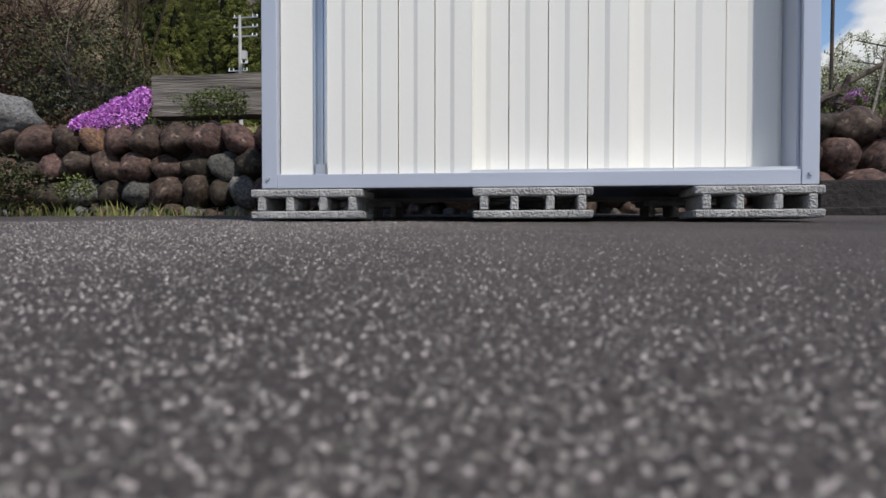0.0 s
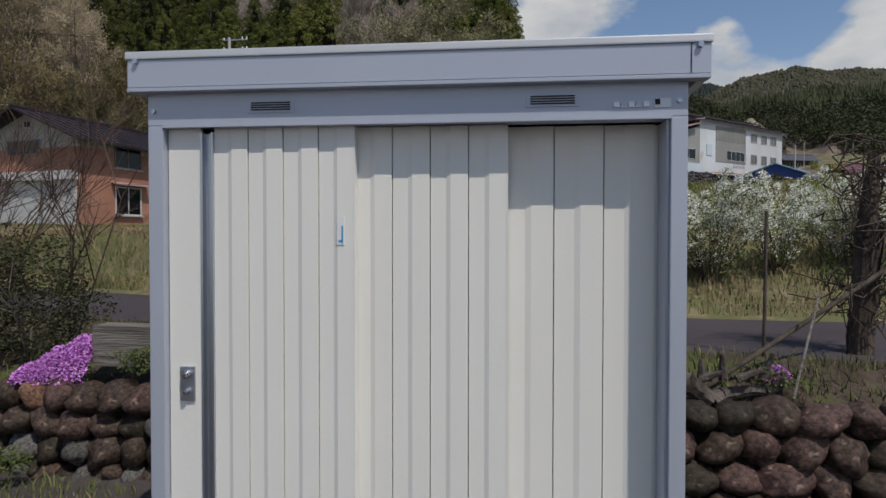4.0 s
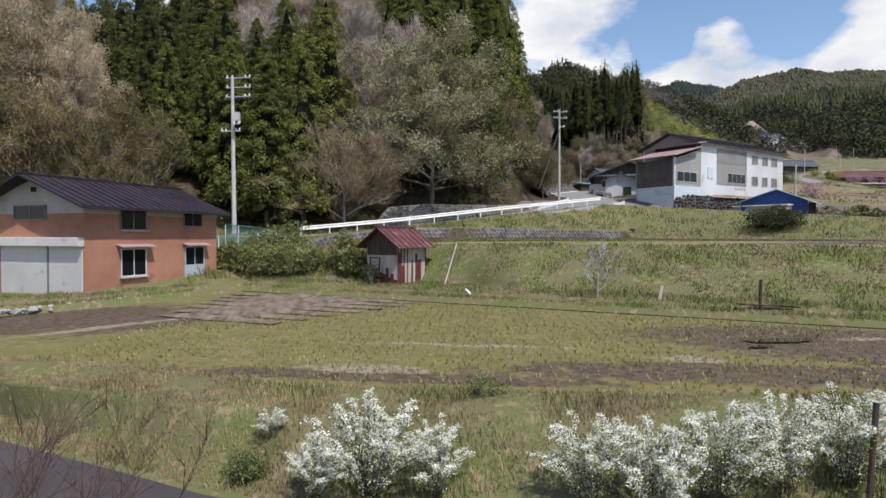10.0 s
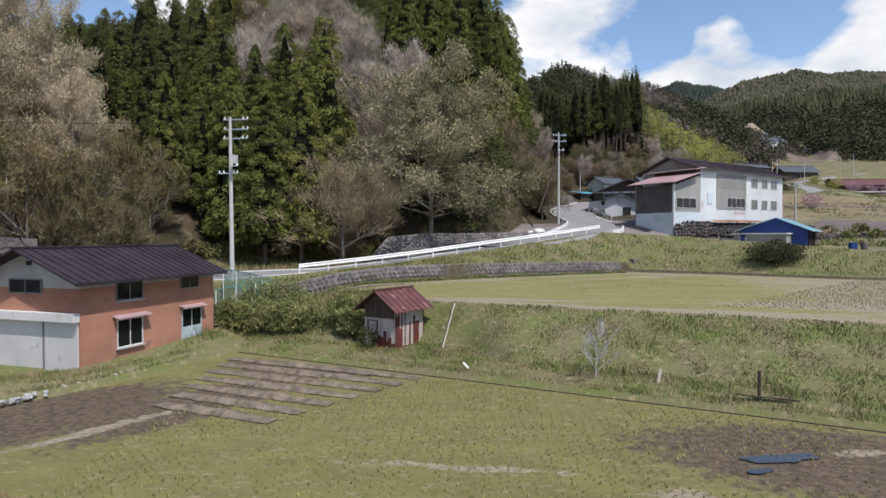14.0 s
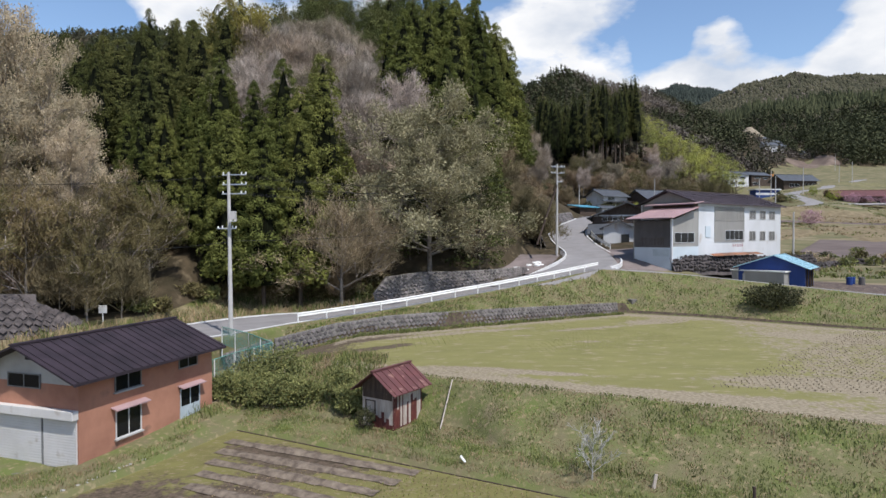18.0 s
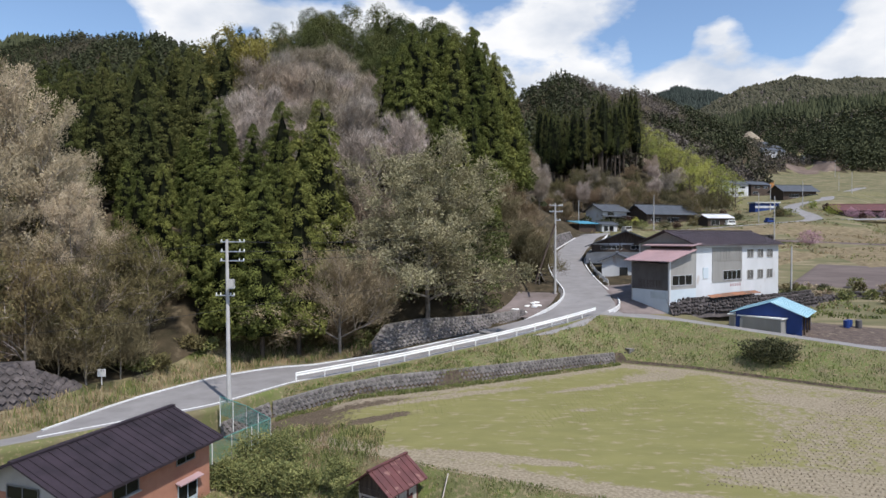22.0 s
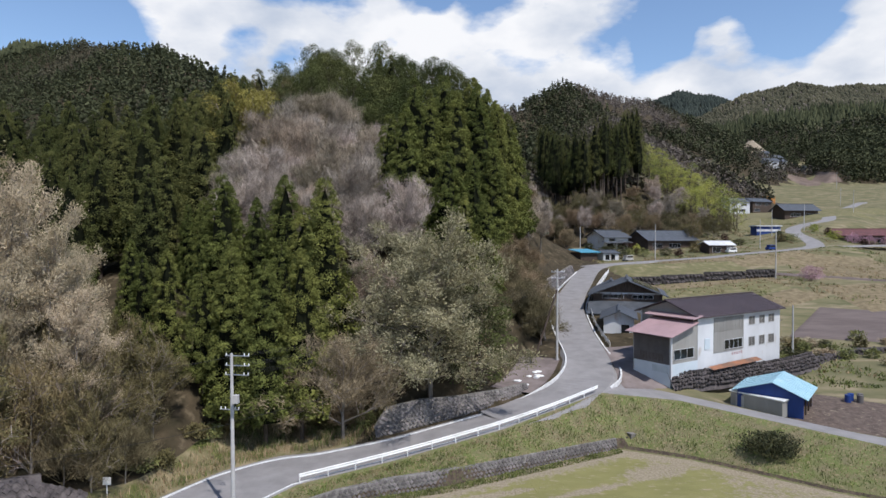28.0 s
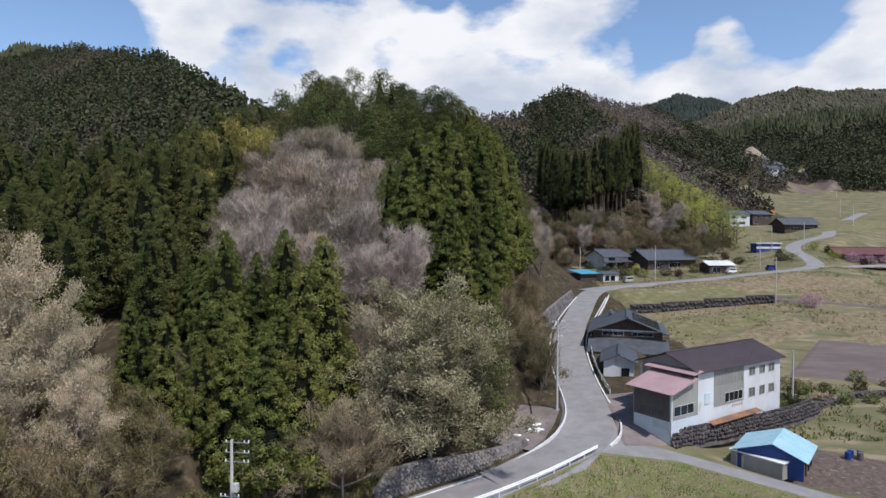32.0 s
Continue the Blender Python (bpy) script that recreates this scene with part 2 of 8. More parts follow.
VALLEY = ((55, 70, 100, 130, 160, 190, 200, 235, 265, 319, 353, 400, 480, 600, 700, 1500, 3000), (6.6, 8.2, 10.2, 12.6, 15.3, 18.6, 20.2, 25.0, 29.5, 37.5, 41.5, 48, 64, 84, 112, 260, 300))


def seg_dist(x, y, pts):
    """Distance to a polyline and the height of its nearest point, for numbers or arrays."""
    if np.ndim(x) == 0 and np.ndim(y) == 0:
        best, hz = 1e18, 0.0
        for a, b in zip(pts, pts[1:]):
            dx, dy = b[0] - a[0], b[1] - a[1]
            s = min(1.0, max(0.0, ((x - a[0]) * dx + (y - a[1]) * dy) / (dx * dx + dy * dy)))
            d = (x - a[0] - s * dx) ** 2 + (y - a[1] - s * dy) ** 2
            if d < best:
                best, hz = d, a[2] + s * (b[2] - a[2])
        return math.sqrt(best), hz
    x, y = np.asarray(x, float), np.asarray(y, float)
    best, hz = np.full(x.shape, 1e9), np.zeros(x.shape)
    for a, b in zip(pts, pts[1:]):
        dx, dy = b[0] - a[0], b[1] - a[1]
        s = np.clip(((x - a[0]) * dx + (y - a[1]) * dy) / (dx * dx + dy * dy), 0, 1)
        d = np.hypot(x - a[0] - s * dx, y - a[1] - s * dy)
        near = d < best
        best, hz = np.where(near, d, best), np.where(near, a[2] + s * (b[2] - a[2]), hz)
    return best, hz


def noise_many(x, y, k, c):
    return np.array([noise.noise((p * k, q * k, c)) for p, q in zip(np.ravel(x), np.ravel(y))]).reshape(np.shape(x))


def smooth(a, b, x):
    t = np.clip((np.asarray(x, float) - a) / (b - a), 0, 1)
    return t * t * (3 - 2 * t)


def far_z(x, y):
    v = np.interp(y, *VALLEY)
    v = v - 2.3 * smooth(23, 37, x) * (1 - smooth(100, 150, y))
    h = v
    far = np.clip(y - 250, 0, None)
    bumps = np.minimum(26, 0.05 * far) * noise_many(x, y, 0.007, 3.1) + np.minimum(10, 0.02 * far) * noise_many(x, y, 0.021, 7.7)
    small = 3.0 * noise_many(x, y, 0.018, 0.6)
    for i, (pts, k) in enumerate(RIDGES):
        d, z = seg_dist(x, y, pts)
        h = np.maximum(h, z - k * d + small * np.clip((d - 30) / 60, 0, 1) + bumps * (0.25 if i < 2 else 0.45))
    for line, half, soft in ((VILLAGE_ROAD, 5.0, 16.0), (ROAD, 5.0, 9.0)):
        d, z = seg_dist(x, y, line)
        w = 1 - smooth(half, half + soft, d)
        h = h * (1 - w) + (z - 0.04) * w
    return h


def ground_rows(x):
    """(y, z) of the ground under one line of constant x, from the yard to the far road."""
    wl, n, f = wall_line(x), lane_near(x), lane_far(x)
    p0, b, fn, ff, rn, rf = paddy_near(x), bund(x), field_near(x), field_far(x), road_near(x), road_far(x)
    fz, rz = field_z(x), road_z(x)
    walled = -12.4 < x < 18.5
    rows = [(-60, -2.2), (-12, -0.62), (0, -0.06), (wl + 0.13, 0.141)]
    rows += [(wl + 0.26, 0.60), (wl + 0.5, 0.73), (n - 0.25, 0.82), (n, 0.84), (f, 0.84), (f + 0.6, 0.98), (p0 - 1.6, 1.68), (p0 - 0.25, 1.80), (p0, 1.62)]
    rows += [(b, 1.62), (b + 0.08, 1.86), (b + 0.9, 1.90), (b + 1.0, 2.04), (b + lerp(x, (-4.5, -3.2, 1.6, 3.4), (2.4, 5.0, 5.0, 2.4)), 2.1), (fn - 0.4, fz - 0.1), (fn, fz)]
    rows += [(ff - 0.3, fz), (ff, fz + 0.05)]
    if walled:
        wz = min(rz + 0.25, fz + lerp(x, (-12.4, -9, 2, 18.5), (0.7, 1.0, 1.15, 0.95)))
        rows += [(ff + 0.42, wz), (rn - 0.6, rz - 0.15)]
    else:
        rows += [(ff + 0.42, fz + 0.05 + 0.06 * (rz - fz)), (rn - 0.6, rz - 0.15)]
    rows += [(rn, rz), (rf, rz)]
    ys = [r[0] for r in rows]
    out = [rows[0]]
    for r in rows[1:]:
        out.append((max(r[0], out[-1][0] + 0.01), r[1]))
    return out


SUBS = [2, 6, 10, 1, 1, 2, 1, 4, 2, 10, 3, 1, 44, 1, 2, 1, 3, 10, 1, 50, 1, 1, 8, 1, 6]


def beyond(x, y, edge, edge_z, z):
    """The ground behind the far road's edge: an apron, then the hills or the valley."""
    d = y - edge
    apron = 3.0 + 10 * smooth(-4, -12, x) * smooth(-34, -28, x)
    w = np.where(x < 14, smooth(0, 1, (d - apron * 0.3) / (apron * 0.7 + 12)), smooth(0, 5, d))
    h = edge_z * (1 - w) + z * w
    d, bz = seg_dist(x + 0 * y, y + 0 * x, BAY)
    w = 1 - smooth(2.7, 5.2, d)
    return h * (1 - w) + bz * w


ROW_CACHE = {}


def rows_near(x):
    k = round(x * 10)
    if k not in ROW_CACHE:
        r = ground_rows(k / 10)
        ROW_CACHE[k] = (np.array([q[0] for q in r]), np.array([q[1] for q in r]))
    return ROW_CACHE[k]


def ground_z(x, y):
    ys, zs = rows_near(x)
    if y <= ys[-1]:
        j = max(1, int(ys.searchsorted(y)))
        return float(zs[j - 1] + (zs[j] - zs[j - 1]) * min(1.0, max(0.0, (y - ys[j - 1]) / (ys[j] - ys[j - 1]))))
    return float(beyond(float(x), float(y), ys[-1], zs[-1], far_z(float(x), float(y))))


def build_ground():
    xs = []
    x = 0.0
    step = 0.45
    while x < 1500:
        xs.append(x)
        step = 0.45 if x < 26 else (0.9 if x < 60 else min(15 if x < 760 else 60, 0.9 * 1.06 ** ((x - 60) / 4)))
        x += step
    neg = [-v for i, v in enumerate(xs[1:]) if v < 760 and (v < 130 or i % 2)]
    xs = sorted(neg + xs)
    far = []
    y = 0.0
    while y < 2600:
        y += 1.2 if y < 40 else (2.2 if y < 130 else min(18, 2.2 * 1.03 ** ((y - 130) / 8)) if y < 1400 else 80)
        far.append(y)
    far = np.array(far)
    verts, cols, zone = [], [], []
    for x in xs:
        rows = ground_rows(x)
        col = [rows[0]]
        zn = []
        for k, (a, b) in enumerate(zip(rows, rows[1:])):
            n = SUBS[k]
            for i in range(1, n + 1):
                s = i / n
                col.append((a[0] + (b[0] - a[0]) * s, a[1] + (b[1] - a[1]) * s))
                zn.append(k)
        y0 = rows[-1][0]
        for yy, zz in zip(y0 + far, beyond(x, y0 + far, y0, rows[-1][1], far_z(x + 0 * far, y0 + far))):
            col.append((float(yy), float(zz)))
            zn.append(99)
        rough = {9: 0.10, 10: 0.10, 5: 0.05, 17: 0.12, 22: 0.10, 16: 0.05, 12: 0.02, 19: 0.02}
        c = []
        for j, (yy, z) in enumerate(col):
            k = zn[j - 1] if j else 0
            k2 = zn[j] if j < len(zn) else 99
            if k == k2 and k in rough:
                z += rough[k] * noise.noise((x * 0.7, yy * 0.7, 1.3)) + 0.4 * rough[k] * noise.noise((x * 2.3, yy * 2.3, 5.3))
            c.append((x, yy, z))
        verts += c
        zone = zn
        cols.append(len(c))
    n = cols[0]
    faces, idx = [], []
    # material of each strip: 0 asphalt, 1 wild grass, 2 lane, 3 paddy, 4 upper field, 5 soil, 6 road, 7 hill floor, 8 fields
    strip = {0: 0, 1: 0, 2: 0, 3: 5, 4: 5, 5: 5, 6: 5, 7: 2, 8: 1, 9: 1, 10: 1, 11: 1, 12: 3, 13: 1, 14: 1, 15: 1, 16: 1, 17: 1, 18: 1, 19: 4, 20: 1, 21: 5, 22: 1, 23: 1, 24: 6}
    V = np.array(verts)
    hill = np.full(len(V), -1e9)
    for pts, k in RIDGES:
        d, z = seg_dist(V[:, 0], V[:, 1], pts)
        hill = np.maximum(hill, z - k * d)
    wooded = ((V[:, 2] < hill + 1.5) & (V[:, 1] < 400)) | (V[:, 0] < 12) | (hill > np.interp(V[:, 1], *VALLEY) + 2) | (V[:, 1] > 690)
    for i in range(len(xs) - 1):
        xm = (xs[i] + xs[i + 1]) / 2
        for j in range(n - 1):
            a, b = i * n + j, (i + 1) * n + j
            faces.append((a, b, b + 1, a + 1))
            k = zone[j]
            m = strip.get(k, 7)
            if k == 99:
                m = 7 if wooded[a] else 8
                if xm < -8 and verts[a][1] - verts[i * n + n - 1 - len(far)][1] < 11:
                    m = 9
            elif (k == 12 and xm < -16.5) or (k == 19 and xm < -12):
                m = 1
            idx.append(m)
    ob = mesh_obj("ground", verts, faces, [M_asphalt, M_wild, M_lane, M_paddy, M_field, M_soil, M_road, M_forest_floor, M_valley, M_drygrass], smooth=True, idx=idx)
    for name, spots in (("straw", STRAW), ("mud", MUD)):
        v = np.zeros(len(V))
        for cx, cy, rx, ry, turn in spots:
            c, s = math.cos(radians(turn)), math.sin(radians(turn))
            dx, dy = V[:, 0] - cx, V[:, 1] - cy
            d = np.hypot((dx * c + dy * s) / rx, (dy * c - dx * s) / ry)
            v = np.maximum(v, 1 - smooth(0.3, 1.55, d))
        # worn margins of the upper field and its stubble end
        fn, ff = np.repeat([field_near(q) for q in xs], n), np.repeat([field_far(q) for q in xs], n)
        into, left = V[:, 1] - fn, ff - V[:, 1]
        inside = (into > -0.2) & (left > -0.2)
        if name == "straw":
            v = np.where(inside, np.maximum(v, np.maximum(0.98 * (1 - smooth(0.8, 3.8, into)), 0.62 * smooth(17, 24, V[:, 0] - 0.25 * (V[:, 1] - 40)))), v)
            v = np.where(inside, np.maximum(v, 0.88 * (1 - smooth(1.0, 4.5, left)) * (V[:, 0] > -8)), v)
        else:
            v = np.where(inside, np.maximum(v, 0.85 * (1 - smooth(0.0, 8.0, V[:, 0] + 9.5))), v)
        at = ob.data.attributes.new(name, "FLOAT", "POINT")
        at.data.foreach_set("value", v)
    return ob


# bare ground: centre, half lengths, turn
STRAW = [(-1.4, 12.9, 1.7, 0.5, -10), (5.9, 14.0, 0.9, 0.45, -10), (0.6, 15.8, 3.8, 0.25, -8), (-10.2, 19.0, 3.2, 0.35, 55), (13.5, 13.8, 1.2, 0.4, 10), (11.8, 16.8, 0.9, 0.3, 5),
         (11.0, 29.2, 11.0, 0.9, -16), (21.0, 30.6, 7.5, 2.3, -14), (19.6, 54.5, 4.2, 1.7, 24), (29.0, 45.0, 6.5, 2.4, -35), (2.0, 48.3, 8.0, 0.7, 22), (11.0, 44.0, 2.2, 0.35, 5), (3.0, 34.5, 7.0, 0.8, -14), (13, 50.5, 5, 0.6, 24), (6.5, 46.5, 1.4, 0.3, 10)]
MUD = [(-12.8, 20.5, 5.5, 3.0, 62), (11.5, 15.8, 6.8, 3.4, -22), (7.0, 12.4, 6.5, 1.1, -6), (-8.6, 21.6, 5.6, 2.0, 62), (-1.0, 12.2, 5.5, 0.6, -8), (-6.5, 27.5, 4.0, 1.5, -25), (14.5, 17.5, 2.5, 1.2, 20), (-6.0, 46.5, 5.5, 1.5, 22), (-4.0, 42.5, 3.5, 0.8, 30)]


def bare_ground(m, name, light, dark, scale):
    """Lays soil of another colour where the ground's attribute says so, with a ragged edge."""
    nt = m.node_tree
    N, L = nt.nodes.new, nt.links.new
    b = nt.nodes["Principled BSDF"]
    old = b.inputs["Base Color"].links[0].from_socket
    at = N("ShaderNodeAttribute"); at.attribute_name = name
    ge = N("ShaderNodeNewGeometry")
    no = N("ShaderNodeTexNoise"); no.inputs["Scale"].default_value = scale; no.inputs["Detail"].default_value = 8; no.inputs["Roughness"].default_value = 0.66
    L(ge.outputs["Position"], no.inputs["Vector"])
    mr = N("ShaderNodeMapRange"); mr.inputs[1].default_value, mr.inputs[2].default_value, mr.inputs[3].default_value, mr.inputs[4].default_value = 0.2, 0.8, -0.55, 0.55
    L(no.outputs["Fac"], mr.inputs[0])
    ad = N("ShaderNodeMath"); ad.operation = "ADD"
    L(at.outputs["Fac"], ad.inputs[0]); L(mr.outputs[0], ad.inputs[1])
    f = N("ShaderNodeMapRange"); f.interpolation_type = "SMOOTHSTEP"
    f.inputs[1].default_value, f.inputs[2].default_value, f.inputs[4].default_value = 0.40, 0.72, 0.88
    L(ad.outputs[0], f.inputs[0])
    n2 = N("ShaderNodeTexNoise"); n2.inputs["Scale"].default_value = scale * 3.1; n2.inputs["Detail"].default_value = 6
    L(ge.outputs["Position"], n2.inputs["Vector"])
    cr = N("ShaderNodeValToRGB")
    cr.color_ramp.elements[0].position, cr.color_ramp.elements[0].color = 0.36, (*dark, 1)
    cr.color_ramp.elements[1].position, cr.color_ramp.elements[1].color = 0.64, (*light, 1)
    L(n2.outputs["Fac"], cr.inputs[0])
    mx = N("ShaderNodeMix"); mx.data_type = "RGBA"
    L(f.outputs[0], mx.inputs[0]); L(old, mx.inputs[6]); L(cr.outputs[0], mx.inputs[7])
    L(mx.outputs[2], b.inputs["Base Color"])




M_asphalt = material("yard asphalt", (0.108, 0.088, 0.083), (0.050, 0.041, 0.039), 0.9, 0.85, bump=1.0, bscale=150, spots=((0.19, 0.168, 0.152), 0.60, 170), spec=0.3)
M_wild = material("wild grass", (0.108, 0.148, 0.034), (0.170, 0.142, 0.072), 0.6, 0.95, bump=1.0, bscale=26, spots=((0.25, 0.205, 0.12), 0.55, 4.0), coords="World", spec=0.1)
M_lane = material("lane asphalt", (0.078, 0.062, 0.066), (0.052, 0.042, 0.046), 0.8, 0.8, bump=0.5, bscale=90, coords="World", spec=0.3)
M_paddy = material("fallow paddy", (0.178, 0.165, 0.062), (0.146, 0.130, 0.054), 1.1, 0.95, bump=1.0, bscale=24, spots=((0.25, 0.20, 0.125), 0.57, 5.2), stretch=(0.6, 1.4, 1), coords="World", spec=0.1)
M_field = material("upper field", (0.215, 0.200, 0.082), (0.182, 0.172, 0.070), 0.9, 0.95, bump=0.7, bscale=18, spots=((0.285, 0.238, 0.15), 0.58, 2.4), stretch=(0.4, 1.0, 1), coords="World", spec=0.1)
M_soil = material("soil", (0.105, 0.080, 0.060), (0.045, 0.034, 0.027), 3.0, 0.95, bump=0.9, bscale=30, spots=((0.085, 0.095, 0.035), 0.54, 4.0), coords="World", spec=0.1)
M_road = material("road asphalt", (0.262, 0.250, 0.246), (0.205, 0.195, 0.192), 0.5, 0.85, bump=0.15, bscale=30, coords="World", spec=0.25)
M_forest_floor = material("forest floor", (0.078, 0.060, 0.038), (0.035, 0.030, 0.018), 0.5, 0.95, bump=1.0, bscale=3, spots=((0.125, 0.10, 0.066), 0.58, 0.9), coords="World", spec=0.1)
M_valley = material("valley fields", (0.190, 0.165, 0.095), (0.095, 0.098, 0.048), 0.16, 0.95, bump=0.8, bscale=2.2, spots=((0.25, 0.205, 0.135), 0.55, 0.22), detail=10, stretch=(0.6, 1.6, 1), coords="World", spec=0.1)

M_drygrass = material("dry grass verge", (0.27, 0.22, 0.135), (0.095, 0.095, 0.042), 0.35, 0.95, bump=0.8, bscale=9, spots=((0.09, 0.10, 0.03), 0.54, 0.5), spec=0.1)

for m in (M_paddy, M_field):
    bare_ground(m, "mud", (0.135, 0.098, 0.078), (0.055, 0.040, 0.034), 1.9)
    bare_ground(m, "straw", (0.33, 0.275, 0.205), (0.20, 0.165, 0.12), 1.9)

ground = tagged(build_ground(), "grassy valley ground with asphalt yard, paddies and wooded hills", "ground", kind="structure")
# ---- more materials ----
M_cream = material("cream painted steel", (0.81, 0.79, 0.73), (0.77, 0.75, 0.69), 0.6, 0.38, bump=0.03, bscale=60)
M_silver = material("silver grey painted steel", (0.475, 0.505, 0.575), (0.44, 0.47, 0.54), 0.8, 0.38, metal=0.25, bump=0.02, bscale=60)
M_roofsheet = material("galvanised roof sheet", (0.66, 0.67, 0.68), (0.58, 0.59, 0.60), 1.2, 0.42, metal=0.3, bump=0.03)
M_alu = material("bare aluminium", (0.55, 0.58, 0.63), (0.45, 0.48, 0.53), 2, 0.3, metal=0.9, bump=0.02)
M_darkgap = material("dark recess", (0.02, 0.02, 0.022), (0.012, 0.012, 0.012), 3, 0.8, bump=0.0)
M_chrome = material("chrome", (0.7, 0.7, 0.72), (0.6, 0.6, 0.62), 3, 0.15, metal=1.0, bump=0.0)
M_white = material("white paint", (0.80, 0.80, 0.78), (0.68, 0.68, 0.66), 0.7, 0.55, bump=0.05)
M_blueprint = material("blue print", (0.02, 0.30, 0.55), (0.02, 0.25, 0.5), 3, 0.5, bump=0.0)
M_block = material("concrete block", (0.52, 0.51, 0.49), (0.30, 0.29, 0.28), 14, 0.95, bump=0.9, bscale=120, spots=((0.16, 0.155, 0.15), 0.62, 60), spec=0.2)
M_concrete = material("aged concrete", (0.25, 0.235, 0.215), (0.10, 0.092, 0.084), 2.2, 0.92, bump=0.5, bscale=40, spots=((0.09, 0.085, 0.075), 0.58, 3), spec=0.2)
M_stone = material("river stones", (0.098, 0.064, 0.046), (0.018, 0.012, 0.010), 4.0, 0.7, bump=0.35, bscale=40, rnd=0.55, spots=((0.20, 0.155, 0.115), 0.61, 3.0), spec=0.3)
M_stone_pale = material("pale river stones", (0.24, 0.228, 0.21), (0.07, 0.065, 0.062), 5.0, 0.8, bump=0.7, bscale=40, rnd=0.4, spots=((0.06, 0.055, 0.05), 0.58, 9), spec=0.3)
M_stone_warm = material("orange-brown river stones", (0.27, 0.16, 0.085), (0.06, 0.038, 0.028), 5.0, 0.75, bump=0.6, bscale=40, rnd=0.3, spots=((0.38, 0.30, 0.21), 0.62, 7), spec=0.3)
M_rubble = material("dark rubble stone", (0.098, 0.086, 0.082), (0.038, 0.034, 0.034), 1.5, 0.9, bump=0.6, bscale=12, rnd=0.4, spec=0.2)
M_tie = material("weathered timber", (0.30, 0.27, 0.235), (0.10, 0.09, 0.08), 3.0, 0.9, bump=0.9, bscale=14, stretch=(0.35, 6, 9), spec=0.15)
M_bark = material("bark", (0.12, 0.095, 0.075), (0.05, 0.04, 0.033), 2.5, 0.95, bump=0.8, bscale=20, stretch=(3, 3, 0.6), spec=0.1)
M_twig = material("bare twigs", (0.33, 0.285, 0.245), (0.19, 0.155, 0.13), 0.8, 0.9, bump=0.0, rnd=0.25, spec=0.1)
M_blossom = material("white blossom", (0.88, 0.87, 0.79), (0.74, 0.75, 0.62), 2.0, 0.8, bump=0.0, rnd=0.10, island=True, spec=0.2)
M_spirea = material("spirea leaves", (0.25, 0.28, 0.07), (0.11, 0.13, 0.03), 2.5, 0.75, bump=0.0, rnd=0.3, island=True, spec=0.2)
M_phlox = material("pink moss phlox", (0.72, 0.33, 0.76), (0.50, 0.17, 0.52), 14, 0.75, bump=0.0, rnd=0.22, island=True, spec=0.2)
M_leaf_dark = material("dark shrub leaves", (0.070, 0.080, 0.022), (0.026, 0.030, 0.011), 4, 0.7, bump=0.0, rnd=0.4, island=True, spec=0.3)
M_leaf_red = material("reddish shrub leaves", (0.085, 0.045, 0.032), (0.035, 0.02, 0.015), 4, 0.75, bump=0.0, rnd=0.4, island=True, spec=0.2)
M_leaf_green = material("fresh green leaves", (0.12, 0.175, 0.03), (0.055, 0.085, 0.017), 3, 0.7, bump=0.0, rnd=0.35, island=True, spec=0.3)
M_blade = material("grass blades", (0.145, 0.185, 0.040), (0.088, 0.112, 0.027), 0.6, 0.8, bump=0.0, rnd=0.35, island=True, coords="World", spec=0.2)
M_blade_dry = material("dry grass blades", (0.36, 0.285, 0.165), (0.20, 0.145, 0.08), 0.6, 0.85, bump=0.0, rnd=0.3, island=True, coords="World", spec=0.2)

# ---- storage shed ----
SHED = pose(-0.64, 2.12, 0, 0, 0, -6.0)


def door_profile(x0, x1, y, n, z0, z1, bm):
    """A folded steel door skin: each panel steps forward halfway along."""
    w = (x1 - x0) / n
    pts = []
    for i in range(n):
        a = x0 + i * w
        pts += [(a, y + 0.006), (a + 0.40 * w, y + 0.006), (a + 0.52 * w, y), (a + 0.972 * w, y), (a + 0.976 * w, y + 0.024), (a + 0.998 * w, y + 0.024)]
    pts.append((x1, y + 0.012))
    vs = [(bm.verts.new((p[0], p[1], z0)), bm.verts.new((p[0], p[1], z1))) for p in pts]
    for a, b in zip(vs, vs[1:]):
        bm.faces.new((a[0], b[0], b[1], a[1]))


